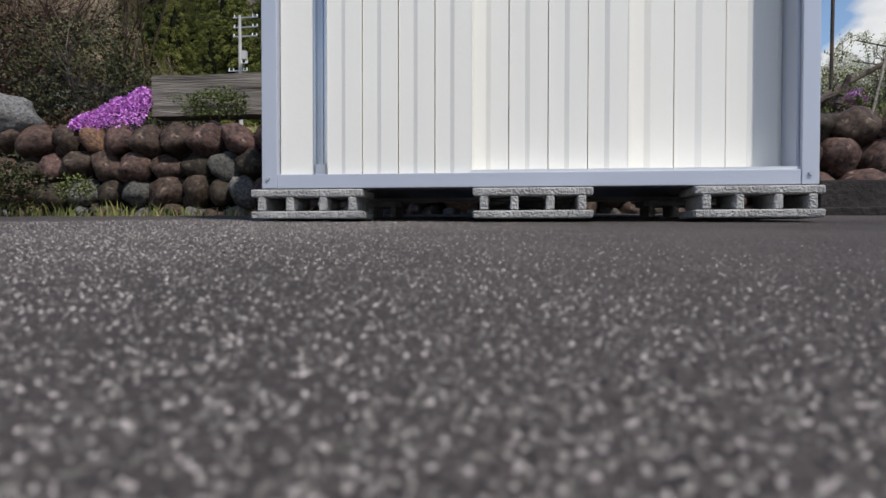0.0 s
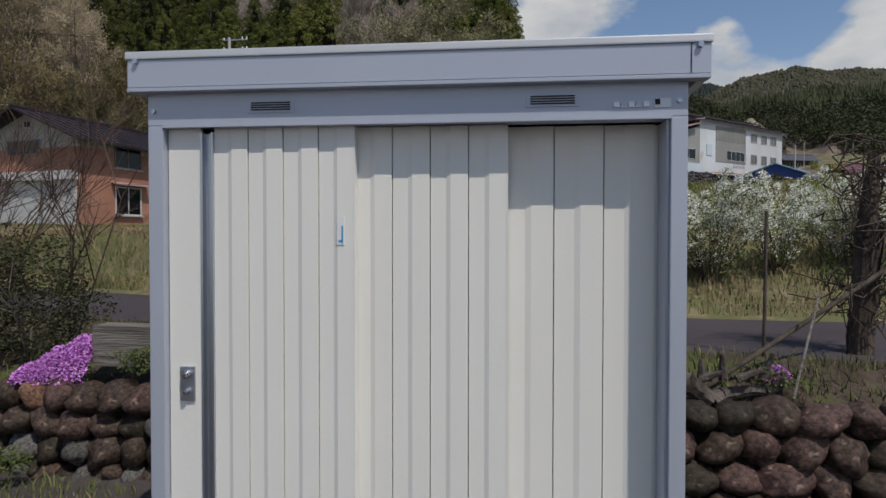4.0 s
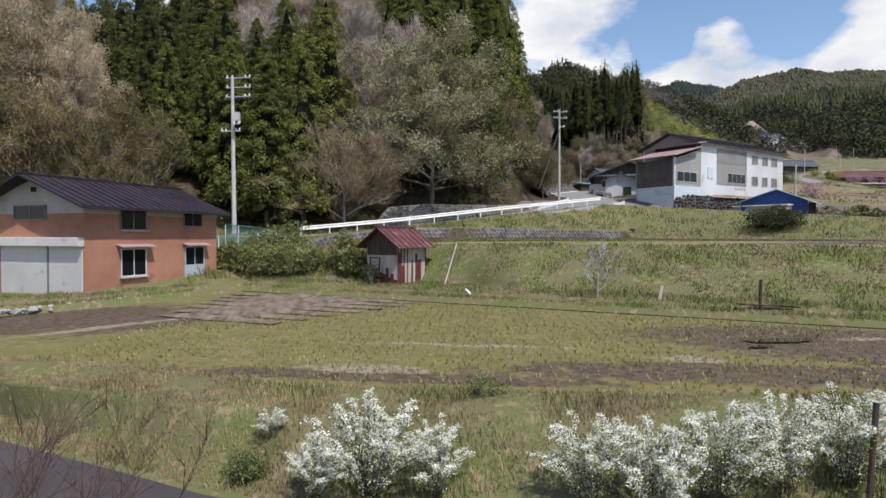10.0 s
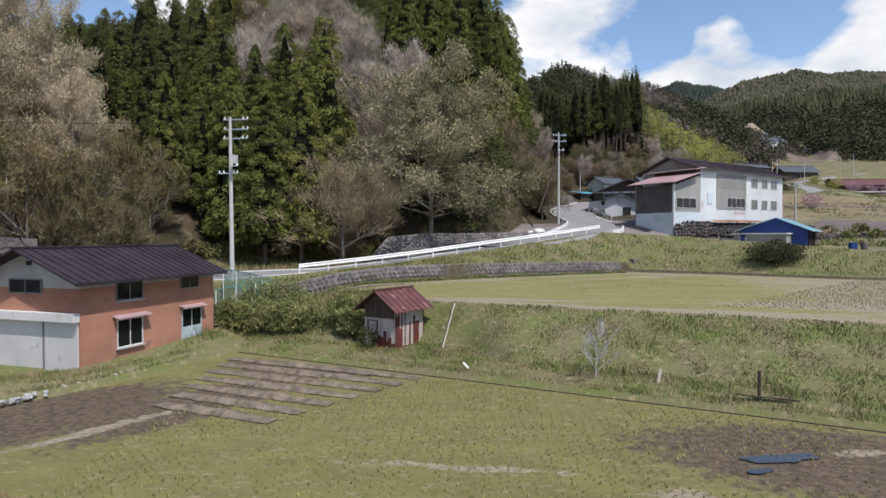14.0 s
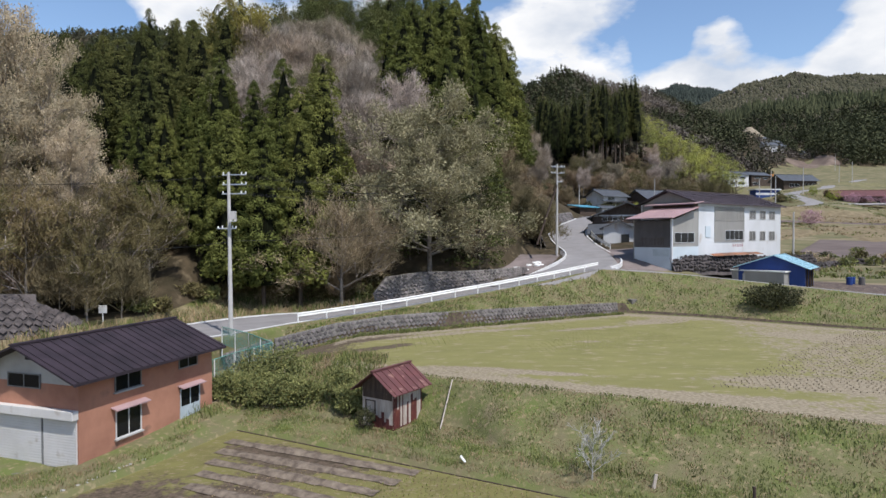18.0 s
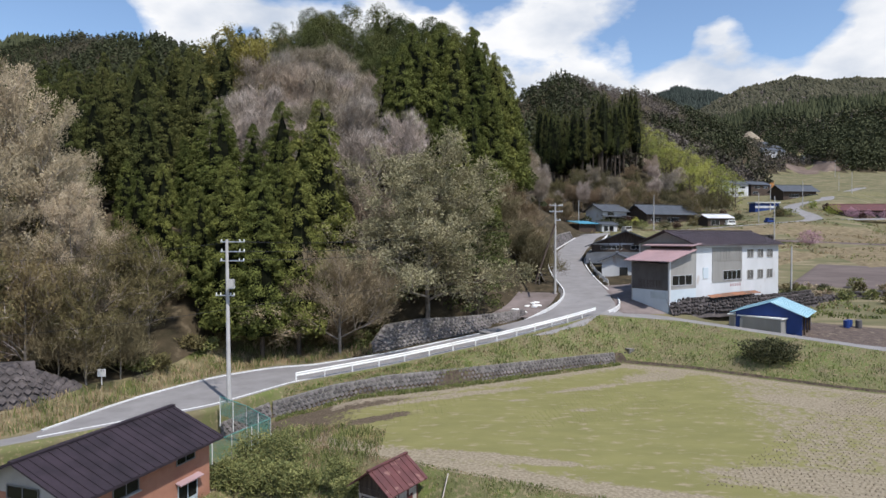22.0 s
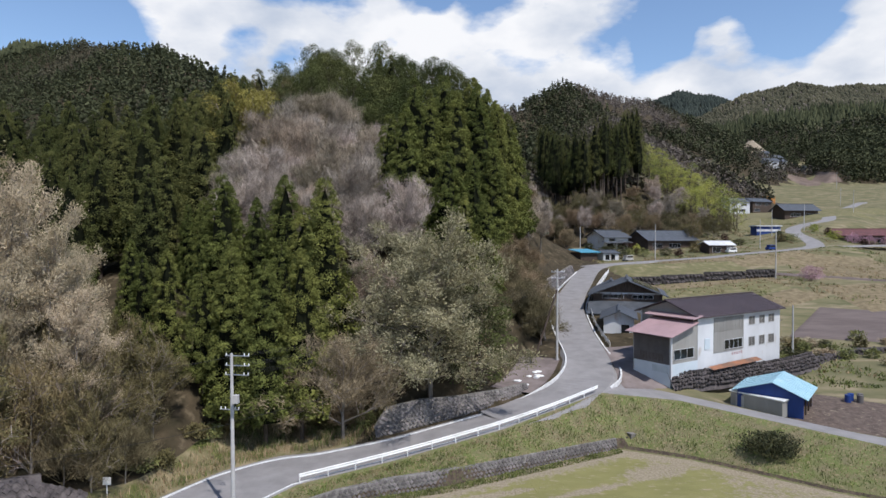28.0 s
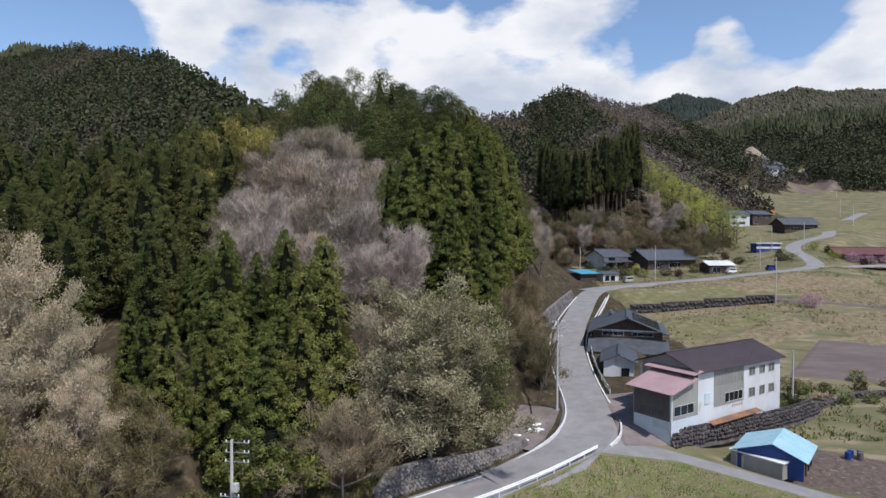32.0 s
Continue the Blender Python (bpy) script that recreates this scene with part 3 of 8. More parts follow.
def build_shed():
    e = empty("storage_shed", SHED, "cream and silver-grey steel storage shed on concrete blocks", "shed")
    W, D, z0, z1 = 1.81, 0.90, 0.165, 2.165
    box("left_post", 0, 0, z0, 0.054, 0.06, 2.05, M_silver, e, 0.004)
    box("right_post", 1.758, 0, z0, W, 0.06, 2.05, M_silver, e, 0.004)
    box("base_rail", 0.054, 0.004, z0, 1.758, 0.10, z0 + 0.048, M_silver, e, 0.003)
    box("threshold", 0.72, 0.012, z0 + 0.048, 1.758, 0.13, z0 + 0.058, M_roofsheet, e)
    box("header", 0, 0.0, 2.05, W, 0.10, z1, M_silver, e, 0.004)
    box("header_lip", 0.054, -0.004, 2.043, 1.758, 0.02, 2.052, M_silver, e, 0.001)
    # closing panel, handle channel
    box("closing_panel", 0.057, 0.030, z0 + 0.05, 0.176, 0.05, 2.045, M_cream, e, 0.002)
    bm = bmesh.new()
    bm_box(bm, 0.177, 0.055, z0 + 0.05, 0.222, 0.065, 2.03)
    bm_box(bm, 0.177, 0.024, z0 + 0.05, 0.184, 0.055, 2.03)
    bm_box(bm, 0.215, 0.024, z0 + 0.05, 0.222, 0.055, 2.03)
    bm_box(bm, 0.177, 0.024, z0 + 0.05, 0.222, 0.056, z0 + 0.085)
    bm_box(bm, 0.196, 0.046, z0 + 0.085, 0.203, 0.056, 2.02)
    part("handle_channel", bm, M_alu, e, "brushed aluminium handle channel")
    for k, (a, b, y, n) in enumerate(((0.222, 0.7236, 0.030, 4), (0.715, 1.243, 0.072, 4), (1.235, 1.738, 0.122, 3))):
        bm = bmesh.new()
        door_profile(a, b, y, n, z0 + 0.05, 2.047, bm)
        ob = part("sliding_door", bm, M_cream, e)
        box("door_edge", b - 0.004, y - 0.001, z0 + 0.05, b, y + 0.045, 2.045, M_cream, ob)
    box("inner_jamb", 1.738, 0.13, z0 + 0.05, 1.758, 0.14, 2.045, M_cream, e)
    bm = bmesh.new()
    bm_box(bm, 1.748, 0.02, z0 + 0.05, 1.757, 0.14, 2.045)
    part("jamb_channel", bm, M_silver, e)
    # lock
    lock = box("lock_plate", 0.098, 0.022, 1.09, 0.152, 0.031, 1.212, M_alu, e, 0.003, "satin steel lock plate")
    for z, r in ((1.185, 0.016), (1.125, 0.012)):
        bm = bmesh.new()
        bm_tube(bm, (0.125, 0.022, z), (0.125, 0.004, z), r, r * 0.85, 14)
        bm_tube(bm, (0.125, 0.004, z), (0.125, 0.000, z), r * 0.6, r * 0.45, 12)
        part("lock_knob", bm, M_chrome, lock)
    # body walls
    box("side_wall", 0.004, 0.06, z0, 0.03, D, 2.1, M_cream, e)
    box("side_wall", W - 0.03, 0.06, z0, W - 0.004, D, 2.1, M_cream, e)
    box("back_wall", 0.03, D - 0.025, z0, W - 0.03, D, 2.1, M_cream, e)
    box("floor_panel", 0.03, 0.14, z0 + 0.02, W - 0.03, D - 0.03, z0 + 0.045, M_silver, e)
    # added near-black sheet standing in for the dark inside behind the doors
    box("inner_black_sheet", 0.03, 0.17, z0 + 0.05, W - 0.03, 0.18, 2.1, M_darkgap, e)
    # roof tray
    r0, r1, yf, yb = -0.052, 1.868, -0.038, 0.965
    bm = bmesh.new()
    bm_box(bm, r0, yf, 2.172, r1, yf + 0.05, 2.270)
    bmesh.ops.bevel(bm, geom=bm.edges[:], offset=0.004, segments=2, affect="EDGES")
    part("front_fascia", bm, M_silver, e)
    box("fascia_cap", r0 - 0.004, yf - 0.006, 2.270, r1 + 0.004, yf + 0.062, 2.296, M_roofsheet, e, 0.005)
    box("drip_edge", r0 + 0.002, yf - 0.004, 2.160, r1 - 0.002, yf + 0.05, 2.172, M_silver, e, 0.002)
    for x0, x1 in ((r0, r0 + 0.026), (r1 - 0.026, r1)):
        bm = bmesh.new()
        vs = bm_box(bm, x0, yf + 0.062, 2.165, x1, yb, 2.296)
        for v in vs:
            if v.co.y > 0.5:
                v.co.z = 2.11 if v.co.z < 2.2 else 2.238
        part("side_fascia", bm, M_roofsheet, e)
    bm = bmesh.new()
    vs = bm_box(bm, r0 + 0.026, yf + 0.05, 2.205, r1 - 0.026, yb - 0.01, 2.212)
    for v in vs:
        if v.co.y > 0.5:
            v.co.z -= 0.045
    part("roof_sheet", bm, M_roofsheet, e)
    for x in (0.10, 0.335, 0.57, 0.72, 0.955, 1.19, 1.345, 1.58, 1.765):
        bm = bmesh.new()
        vs = bm_box(bm, x - 0.017, yf + 0.055, 2.210, x + 0.017, yb - 0.012, 2.240)
        for v in vs:
            if v.co.z > 2.225:
                v.co.x = x + (v.co.x - x) * 0.5
            if v.co.y > 0.5:
                v.co.z -= 0.045
        part("roof_rib", bm, M_roofsheet, e)
    box("rear_edge", r0 + 0.05, yb - 0.03, 2.203, r1 - 0.05, yb, 2.222, M_white, e, 0.003)
    for x in (r0 + 0.035, r1 - 0.035):
        tube("bolt", (x, yf - 0.012, 2.262), (x, yf, 2.262), 0.009, M_alu, e)
    box("joint_line", r1 - 0.062, yf - 0.003, 2.176, r1 - 0.060, yf + 0.01, 2.268, M_darkgap, e)
    for x in (0.022, 1.782):
        tube("bolt", (x, -0.006, 0.20), (x, 0.002, 0.20), 0.007, M_alu, e)
        tube("bolt", (x, -0.008, 2.10), (x, 0.002, 2.10), 0.008, M_alu, e)
    # vents
    for x0, x1 in ((0.36, 0.525), (1.30, 1.47)):
        v = box("vent", x0, -0.004, 2.088, x1, 0.004, 2.130, M_silver, e, 0.002)
        for i in range(4):
            box("vent_slot", x0 + 0.014, -0.007, 2.096 + i * 0.0078, x1 - 0.014, -0.002, 2.100 + i * 0.0078, M_darkgap, v)
    # maker's mark as plain bars, label plate and sticker
    for i in range(5):
        box("mark_bar", 1.578 + i * 0.023, -0.006, 2.082, 1.596 + i * 0.023, 0.002, 2.098, M_silver if i % 2 else M_alu, e)
    pl = box("label_plate", 1.705, -0.004, 2.080, 1.756, 0.002, 2.108, M_roofsheet, e)
    box("label_mark", 1.707, -0.006, 2.088, 1.722, -0.002, 2.106, M_darkgap, pl)
    st = box("sticker", 0.662, 0.0275, 1.640, 0.688, 0.0305, 1.735, M_white, e, 0, "white sticker with a blue print")
    box("sticker_print", 0.6785, 0.0265, 1.645, 0.6835, 0.028, 1.705, M_blueprint, st)
    box("sticker_print", 0.668, 0.0265, 1.650, 0.6785, 0.028, 1.656, M_blueprint, st)
    return e


build_shed()


def concrete_block():
    e = empty("concrete_block", pose(0, 0, 0), "grey hollow concrete block laid flat", "block", "blocks under the shed")
    bm = bmesh.new()
    bm_box(bm, 0, 0, 0, 0.39, 0.19, 0.026)
    bm_box(bm, 0, 0, 0.074, 0.39, 0.19, 0.100)
    for a, b in ((0.022, 0.050), (0.124, 0.150), (0.240, 0.266), (0.340, 0.368)):
        bm_box(bm, a, 0.001, 0.026, b, 0.189, 0.074)
    bmesh.ops.bevel(bm, geom=[ed for ed in bm.edges], offset=0.004, segments=1, affect="EDGES")
    for v in bm.verts:
        v.co += Vector((noise.noise(v.co * 60), noise.noise(v.co * 60 + Vector((9, 0, 0))), noise.noise(v.co * 60 + Vector((0, 9, 0))))) * 0.0025
    part("block_body", bm, M_block, e)
    return e


blk = concrete_block()
first = True
for lx, ly in ((-0.035, -0.012), (0.728, -0.016), (1.43, -0.02), (-0.03, 0.70), (0.72, 0.70), (1.42, 0.70)):
    m = SHED @ pose(lx, ly, 0.061, 0, 0, random.uniform(-0.8, 0.8))
    if first:
        blk.matrix_world = m
        first = False
    else:
        copy_thing(blk, m)

# ---- boulder wall ----
def pebble_mesh(seed, mat, rough=0.16):
    bm = bmesh.new()
    bmesh.ops.create_icosphere(bm, subdivisions=3, radius=1.0)
    off = Vector((seed * 7.3, seed * 3.1, seed))
    for v in bm.verts:
        n = v.co.normalized()
        v.co = n * (1 + rough * noise.noise(n * 1.1 + off) + rough * 0.4 * noise.noise(n * 2.7 + off) + rough * 0.12 * noise.noise(n * 7 + off))
    me = bpy.data.meshes.new("stone")
    bm.to_mesh(me)
    bm.free()
    me.materials.append(mat)
    me.polygons.foreach_set("use_smooth", [True] * len(me.polygons))
    return me


PEBBLES = [pebble_mesh(i, M_stone, 0.34) for i in range(8)]
PALE = [pebble_mesh(20 + i, M_stone_pale, 0.36) for i in range(3)]
WARM = [pebble_mesh(30 + i, M_stone_warm, 0.36) for i in range(2)]


def build_boulder_wall():
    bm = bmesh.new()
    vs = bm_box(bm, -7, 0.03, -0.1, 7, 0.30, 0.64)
    # soil core, coloured near black to imitate shade in the gaps between boulders
    wall = part("garden_wall", bm, material("soil coloured as gap shade", (0.022, 0.017, 0.013), (0.008, 0.006, 0.005), 6, 0.95, bump=0.8, bscale=40, spec=0.1))
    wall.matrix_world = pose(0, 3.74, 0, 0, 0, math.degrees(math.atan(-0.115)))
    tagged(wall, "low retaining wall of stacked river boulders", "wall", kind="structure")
    rnd = random.Random(4)
    for row, (z, h, w) in enumerate(((0.135, 0.058, 0.060), (0.272, 0.096, 0.100), (0.448, 0.096, 0.098), (0.622, 0.094, 0.104))):
        x = -4.6 + 0.09 * row
        while x < 4.4:
            ww = w * rnd.uniform(0.78, 1.22)
            if x > 1.4:
                ww *= 1.15
            x += ww
            pick = rnd.random() - (0.42 if row == 0 else 0.0)
            ob = new("stone", rnd.choice(PALE if pick < 0.16 and x < 1 else WARM if pick < 0.27 and x < 1 else PEBBLES))
            ob.parent = wall
            hh = h * rnd.uniform(0.85, 1.12)
            ob.matrix_basis = Matrix.Translation((x, 0.0 + 0.014 * row + rnd.uniform(-0.025, 0.02), z + rnd.uniform(-0.014, 0.014))) @ pose(0, 0, 0, rnd.uniform(-15, 15), rnd.choice((-1, -1, 1)) * rnd.uniform(8, 38), rnd.uniform(-20, 20)) @ Matrix.Diagonal((ww * 1.12, 0.125, hh * 1.06, 1))
            x += ww * 0.96
    return wall


build_boulder_wall()


def boulder(x, y, z, s, label, seed, mat=None):
    ob = new("rock", pebble_mesh(seed, mat or M_stone, 0.5))
    ob.matrix_world = Matrix.Translation((x, y, z)) @ pose(0, 0, 0, 0, 0, seed * 40) @ Matrix.Diagonal((*s, 1))
    return tagged(ob, label, "rock")


M_whiterock = material("pale mottled rock", (0.34, 0.33, 0.32), (0.085, 0.08, 0.08), 9, 0.8, bump=0.8, bscale=40, spec=0.3)
boulder(-2.95, 4.12, 0.80, (0.19, 0.16, 0.15), "pale mottled garden rock on the boulder wall", 11, M_whiterock)
boulder(-3.35, 4.2, 0.76, (0.22, 0.16, 0.12), "grey garden rock among the shrubs", 12, M_whiterock)

# kerb at the foot of the wall, right of the shed
M_kerb = material("dark kerb concrete", (0.062, 0.056, 0.053), (0.028, 0.025, 0.024), 2.2, 0.92, bump=0.5, bscale=40, spec=0.2)
kerb = box("kerb", 1.55, 3.02, 0.02, 6.0, 3.16, 0.285, M_kerb, None, 0.01, m=pose(0, 0.24, 0, 0, 0, -6.0))
tagged(kerb, "dark concrete kerb below the boulder wall", "kerb", kind="structure")
kerb2 = box("kerb", 0, 0, 0.0, 2.6, 0.10, 0.14, M_kerb, None, 0.01, m=pose(1.75, 2.93, 0, 0, 0, -27))
tagged(kerb2, "low concrete gutter edge beside the yard", "kerb", kind="structure")
# weathered beam
bm = bmesh.new()
bm_box(bm, 0, 0, 0, 2.5, 0.17, 0.27)
bmesh.ops.subdivide_edges(bm, edges=bm.edges[:], cuts=6, use_grid_fill=True)
for v in bm.verts:
    v.co += Vector((0.0, 0.010 * noise.noise((v.co.x * 3, v.co.y * 20, v.co.z * 40)), 0.010 * noise.noise((v.co.x * 2, 7, v.co.z * 20))))
beam = part("timber_beam", bm, M_tie)
beam.matrix_world = pose(-1.97, 4.10, 0.80, 0, 0, -6)
tagged(beam, "weathered grey railway sleeper edging the garden", "beam")


# ---- scattered leaves, blades and flowers ----
def cards(pts, sizes, seed, up=0.3, aspect=0.55, fold=0.25):
    """Small folded leaves at the points; returns verts and faces."""
    rs = np.random.RandomState(seed)
    n = len(pts)
    a = rs.normal(size=(n, 3)); a[:, 2] = a[:, 2] * 0.6 + up
    a /= np.linalg.norm(a, axis=1)[:, None]
    b = np.cross(a, rs.normal(size=(n, 3)))
    b /= np.linalg.norm(b, axis=1)[:, None]
    c = np.cross(a, b)
    s = np.asarray(sizes)[:, None]
    P = np.asarray(pts)
    v = np.stack([P, P + a * s * 0.5 + b * s * aspect * 0.5 + c * s * fold * 0.3, P + a * s, P + a * s * 0.5 - b * s * aspect * 0.5 + c * s * fold * 0.3], 1).reshape(-1, 3)
    f = [(4 * i, 4 * i + 1, 4 * i + 2, 4 * i + 3) for i in range(n)]
    return v.tolist(), f


def blades(pts, heights, widths, seed, lean=0.35):
    rs = np.random.RandomState(seed)
    n = len(pts)
    P = np.asarray(pts, float)
    th = rs.uniform(0, 2 * np.pi, n)
    w = np.asarray(widths)[:, None] * np.stack([np.cos(th), np.sin(th), 0 * th], 1)
    ld = rs.uniform(0, 2 * np.pi, n)
    l = (np.asarray(heights) * rs.uniform(0.1, lean * 2, n))[:, None] * np.stack([np.cos(ld), np.sin(ld), 0 * ld], 1)
    h = np.asarray(heights)[:, None] * np.array([[0, 0, 1.0]])
    v = np.stack([P - w, P + w, P + w * 0.7 + l * 0.35 + h * 0.6, P - w * 0.7 + l * 0.35 + h * 0.6, P + l + h], 1).reshape(-1, 3)
    f = []
    for i in range(n):
        k = 5 * i
        f += [(k, k + 1, k + 2, k + 3), (k + 3, k + 2, k + 4)]
    return v.tolist(), f


def blob_points(n, seed, centre, radii, shell=0.55):
    rs = np.random.RandomState(seed)
    d = rs.normal(size=(n, 3)); d /= np.linalg.norm(d, axis=1)[:, None]
    r = shell + (1 - shell) * rs.rand(n) ** 0.6
    bump = 1 + 0.22 * np.sin(d[:, 0] * 5 + seed) * np.cos(d[:, 1] * 4 + seed * 2) + 0.15 * np.sin(d[:, 2] * 7 + seed)
    return np.array(centre) + d * (r * bump)[:, None] * np.array(radii)


def twigs(bm, base, height, spread, seed, n=9, r=0.012, levels=2):
    rnd = random.Random(seed)
    def grow(p, d, length, rad, lev):
        q = p + d * length
        bm_tube(bm, p, q, rad, rad * 0.55, 4)
        if lev <= 0:
            return
        for _ in range(rnd.choice((2, 3))):
            k = rnd.uniform(0.35, 0.95)
            nd = (d + Vector((rnd.gauss(0, 0.45), rnd.gauss(0, 0.45), rnd.gauss(0.1, 0.3)))).normalized()
            grow(p + d * length * k, nd, length * rnd.uniform(0.45, 0.75), rad * 0.55, lev - 1)
    for i in range(n):
        a = rnd.uniform(0, 2 * math.pi)
        d = Vector((math.cos(a) * spread, math.sin(a) * spread, 1)).normalized()
        grow(Vector(base) + Vector((math.cos(a), math.sin(a), 0)) * 0.05, d, height * rnd.uniform(0.5, 0.75), r, levels)


def shrub(name, x, y, z, radii, mat, label, seed, n=1600, leaf=0.035, twig=True, category="shrub", shell=0.45):
    e = empty(name, pose(x, y, z), label, category)
    if twig:
        bm = bmesh.new()
        twigs(bm, (0, 0, 0), radii[2] * 1.5, 0.7, seed, 7, 0.010, 2)
        part("stem", bm, M_twig, e)
    p = blob_points(n, seed, (0, 0, radii[2] * 0.85), radii, shell)
    p = p[p[:, 2] > 0.0]
    v, f = cards(p, np.random.RandomState(seed).uniform(0.6, 1.3, len(p)) * leaf, seed)
    mesh_obj("foliage", v, f, mat, e)
    return e


# moss phlox cushion, widening away from the beam
rs = np.random.RandomState(8)
q = rs.rand(6000, 3)
px = -2.47 + 0.50 * q[:, 0]
top = 0.74 + 0.25 * np.minimum(1, q[:, 0] / 0.8) ** 0.8 + 0.015 * np.sin(q[:, 0] * 17)
pz = 0.69 + (top - 0.69) * np.sqrt(q[:, 1])
py = 3.98 + 0.24 * (pz - 0.69) / 0.4 + 0.06 * q[:, 2] - 0.115 * (px + 2.2)
phlox = empty("moss_phlox", pose(0, 0, 0), "cushion of pink moss phlox in full bloom", "flowers")
v, f = cards(np.stack([px, py - 0.02, pz], 1), rs.uniform(0.011, 0.021, 6000), 3, up=0.2, aspect=0.9)
mesh_obj("blossom", v, f, M_phlox, phlox)
v, f = cards(np.stack([px, py + 0.03, pz - 0.01], 1)[:2400], rs.uniform(0.02, 0.04, 2400), 4)
mesh_obj("foliage", v, f, M_leaf_green, phlox)

shrub("azalea_bush", -2.75, 4.62, 0.78, (0.56, 0.40, 0.46), M_leaf_dark, "dark green azalea bush behind the phlox", 21, 7500, 0.030)
shrub("azalea_bush", -3.45, 4.75, 0.78, (0.62, 0.45, 0.58), M_leaf_red, "reddish twiggy azalea bush by the lane", 22, 7000, 0.030)
shrub("azalea_bush", -2.05, 4.75, 0.74, (0.26, 0.22, 0.16), M_leaf_dark, "small dark evergreen bush by the lane", 23, 1500, 0.028)
shrub("azalea_bush", -3.95, 4.9, 0.72, (0.5, 0.45, 0.5), M_leaf_red, "leafy reddish bush beside the lane", 24, 3600, 0.035)
shrub("box_bush", -1.50, 4.00, 0.78, (0.24, 0.10, 0.10), M_leaf_green, "low clipped green bush before the timber beam", 25, 1500, 0.022, False)
shrub("wall_fern", -2.65, 3.62, 0.16, (0.26, 0.10, 0.17), M_leaf_dark, "green weeds growing over the boulder wall", 26, 1500, 0.03, False, "weeds")
shrub("wall_fern", -2.25, 3.72, 0.22, (0.12, 0.07, 0.08), M_leaf_green, "tuft of weeds between the wall boulders", 27, 500, 0.022, False, "weeds")
shrub("wall_fern", -1.02, 3.66, 0.34, (0.06, 0.05, 0.06), M_leaf_green, "small green plant rooted in the wall", 28, 260, 0.02, False, "weeds")
shrub("wall_fern", -3.3, 3.75, 0.3, (0.3, 0.12, 0.22), M_leaf_dark, "dark weeds covering the wall boulders", 29, 1500, 0.03, False, "weeds")

M_stem = material("reddish brown stems", (0.135, 0.088, 0.068), (0.06, 0.04, 0.032), 4, 0.85, bump=0.2, spec=0.2)
# bare multi-stemmed garden trees
for x, y, h, sp, seed, n, lab in ((-2.62, 4.9, 2.2, 0.42, 5, 4, "bare thin-stemmed garden tree before budding"), (-3.5, 5.05, 2.5, 0.5, 9, 5, "bare dark-stemmed garden tree by the lane"), (-4.3, 5.2, 2.5, 0.5, 14, 5, "bare twiggy garden tree beside the lane")):
    e = empty("garden_tree", pose(x, y, 0.76), lab, "tree")
    rnd = random.Random(seed)
    for i in range(n):
        bm = bmesh.new()
        a = rnd.uniform(0, 2 * math.pi)
        d = Vector((math.cos(a) * sp, math.sin(a) * sp, 1)).normalized()
        p, r = Vector((math.cos(a), math.sin(a), 0)) * 0.05, 0.010
        stack = [(p, d, h * rnd.uniform(0.42, 0.62), r, 3)]
        while stack:
            p, d, l, r, lev = stack.pop()
            q = p + d * l
            bm_tube(bm, p, q, r, r * 0.55, 4)
            if lev:
                for _ in range(4 if lev < 3 else 3):
                    nd = (d + Vector((rnd.gauss(0, 0.42), rnd.gauss(0, 0.42), rnd.gauss(0.1, 0.25)))).normalized()
                    stack.append((p + d * l * rnd.uniform(0.35, 1.0), nd, l * rnd.uniform(0.5, 0.75), max(0.0026, r * 0.55), lev - 1))
        part("branch", bm, M_stem, e)

# vine-wrapped stump, props and stakes
e = empty("vine_tree", pose(3.36, 4.35, 0.76), "stump wrapped in tangled bare vines", "tree")
bm = bmesh.new()
bm_tube(bm, (0, 0, 0), (0.03, 0, 0.9), 0.09, 0.07, 8)
bm_tube(bm, (0.03, 0, 0.9), (0.10, 0.02, 1.5), 0.07, 0.04, 8)
part("trunk", bm, M_bark, e)
bm = bmesh.new()
rnd = random.Random(31)
for k in range(130):
    a, b = rnd.uniform(0, 6.28), rnd.uniform(0.35, 1.6)
    p = Vector((0.08 + math.cos(a) * rnd.uniform(0.02, 0.20), math.sin(a) * 0.15, b))
    for s in range(3):
        qv = p + Vector((rnd.gauss(0, 0.10), rnd.gauss(0, 0.08), rnd.gauss(-0.02, 0.09)))
        bm_tube(bm, p, qv, 0.006, 0.004, 4)
        p = qv
for k in range(16):
    a = rnd.uniform(0, 6.28)
    p = Vector((math.cos(a) * 0.07, math.sin(a) * 0.07, 0))
    for s in range(5):
        qv = Vector((math.cos(a + s * 0.5) * 0.08 + 0.02 * s, math.sin(a + s * 0.5) * 0.08, 0.2 * (s + 1)))
        bm_tube(bm, p, qv, 0.009, 0.008, 4)
        p = qv
part("vine", bm, M_bark, e)
stake = tagged(tube("garden_stake", (2.47, 3.62, 0.70), (2.80, 3.92, 1.30), 0.008, M_tie), "thin pale stake leaning over the flowers", "stake")
stake = tagged(tube("garden_pole", (2.05, 3.85, 0.72), (3.55, 4.25, 1.5), 0.016, M_bark), "dark branch propped against the vine stump", "branch")
stake = tagged(tube("garden_stake", (2.62, 4.25, 0.70), (2.63, 4.25, 1.85), 0.012, M_bark), "thin dark upright stake beside the lane", "stake")
M_rootwood = material("dark weathered root", (0.17, 0.14, 0.12), (0.035, 0.028, 0.025), 6, 0.9, bump=0.8, bscale=40, spec=0.2)
e = empty("driftwood", pose(2.05, 3.72, 0.70), "gnarled weathered root on the boulder wall", "driftwood")
bm = bmesh.new()
rnd = random.Random(5)
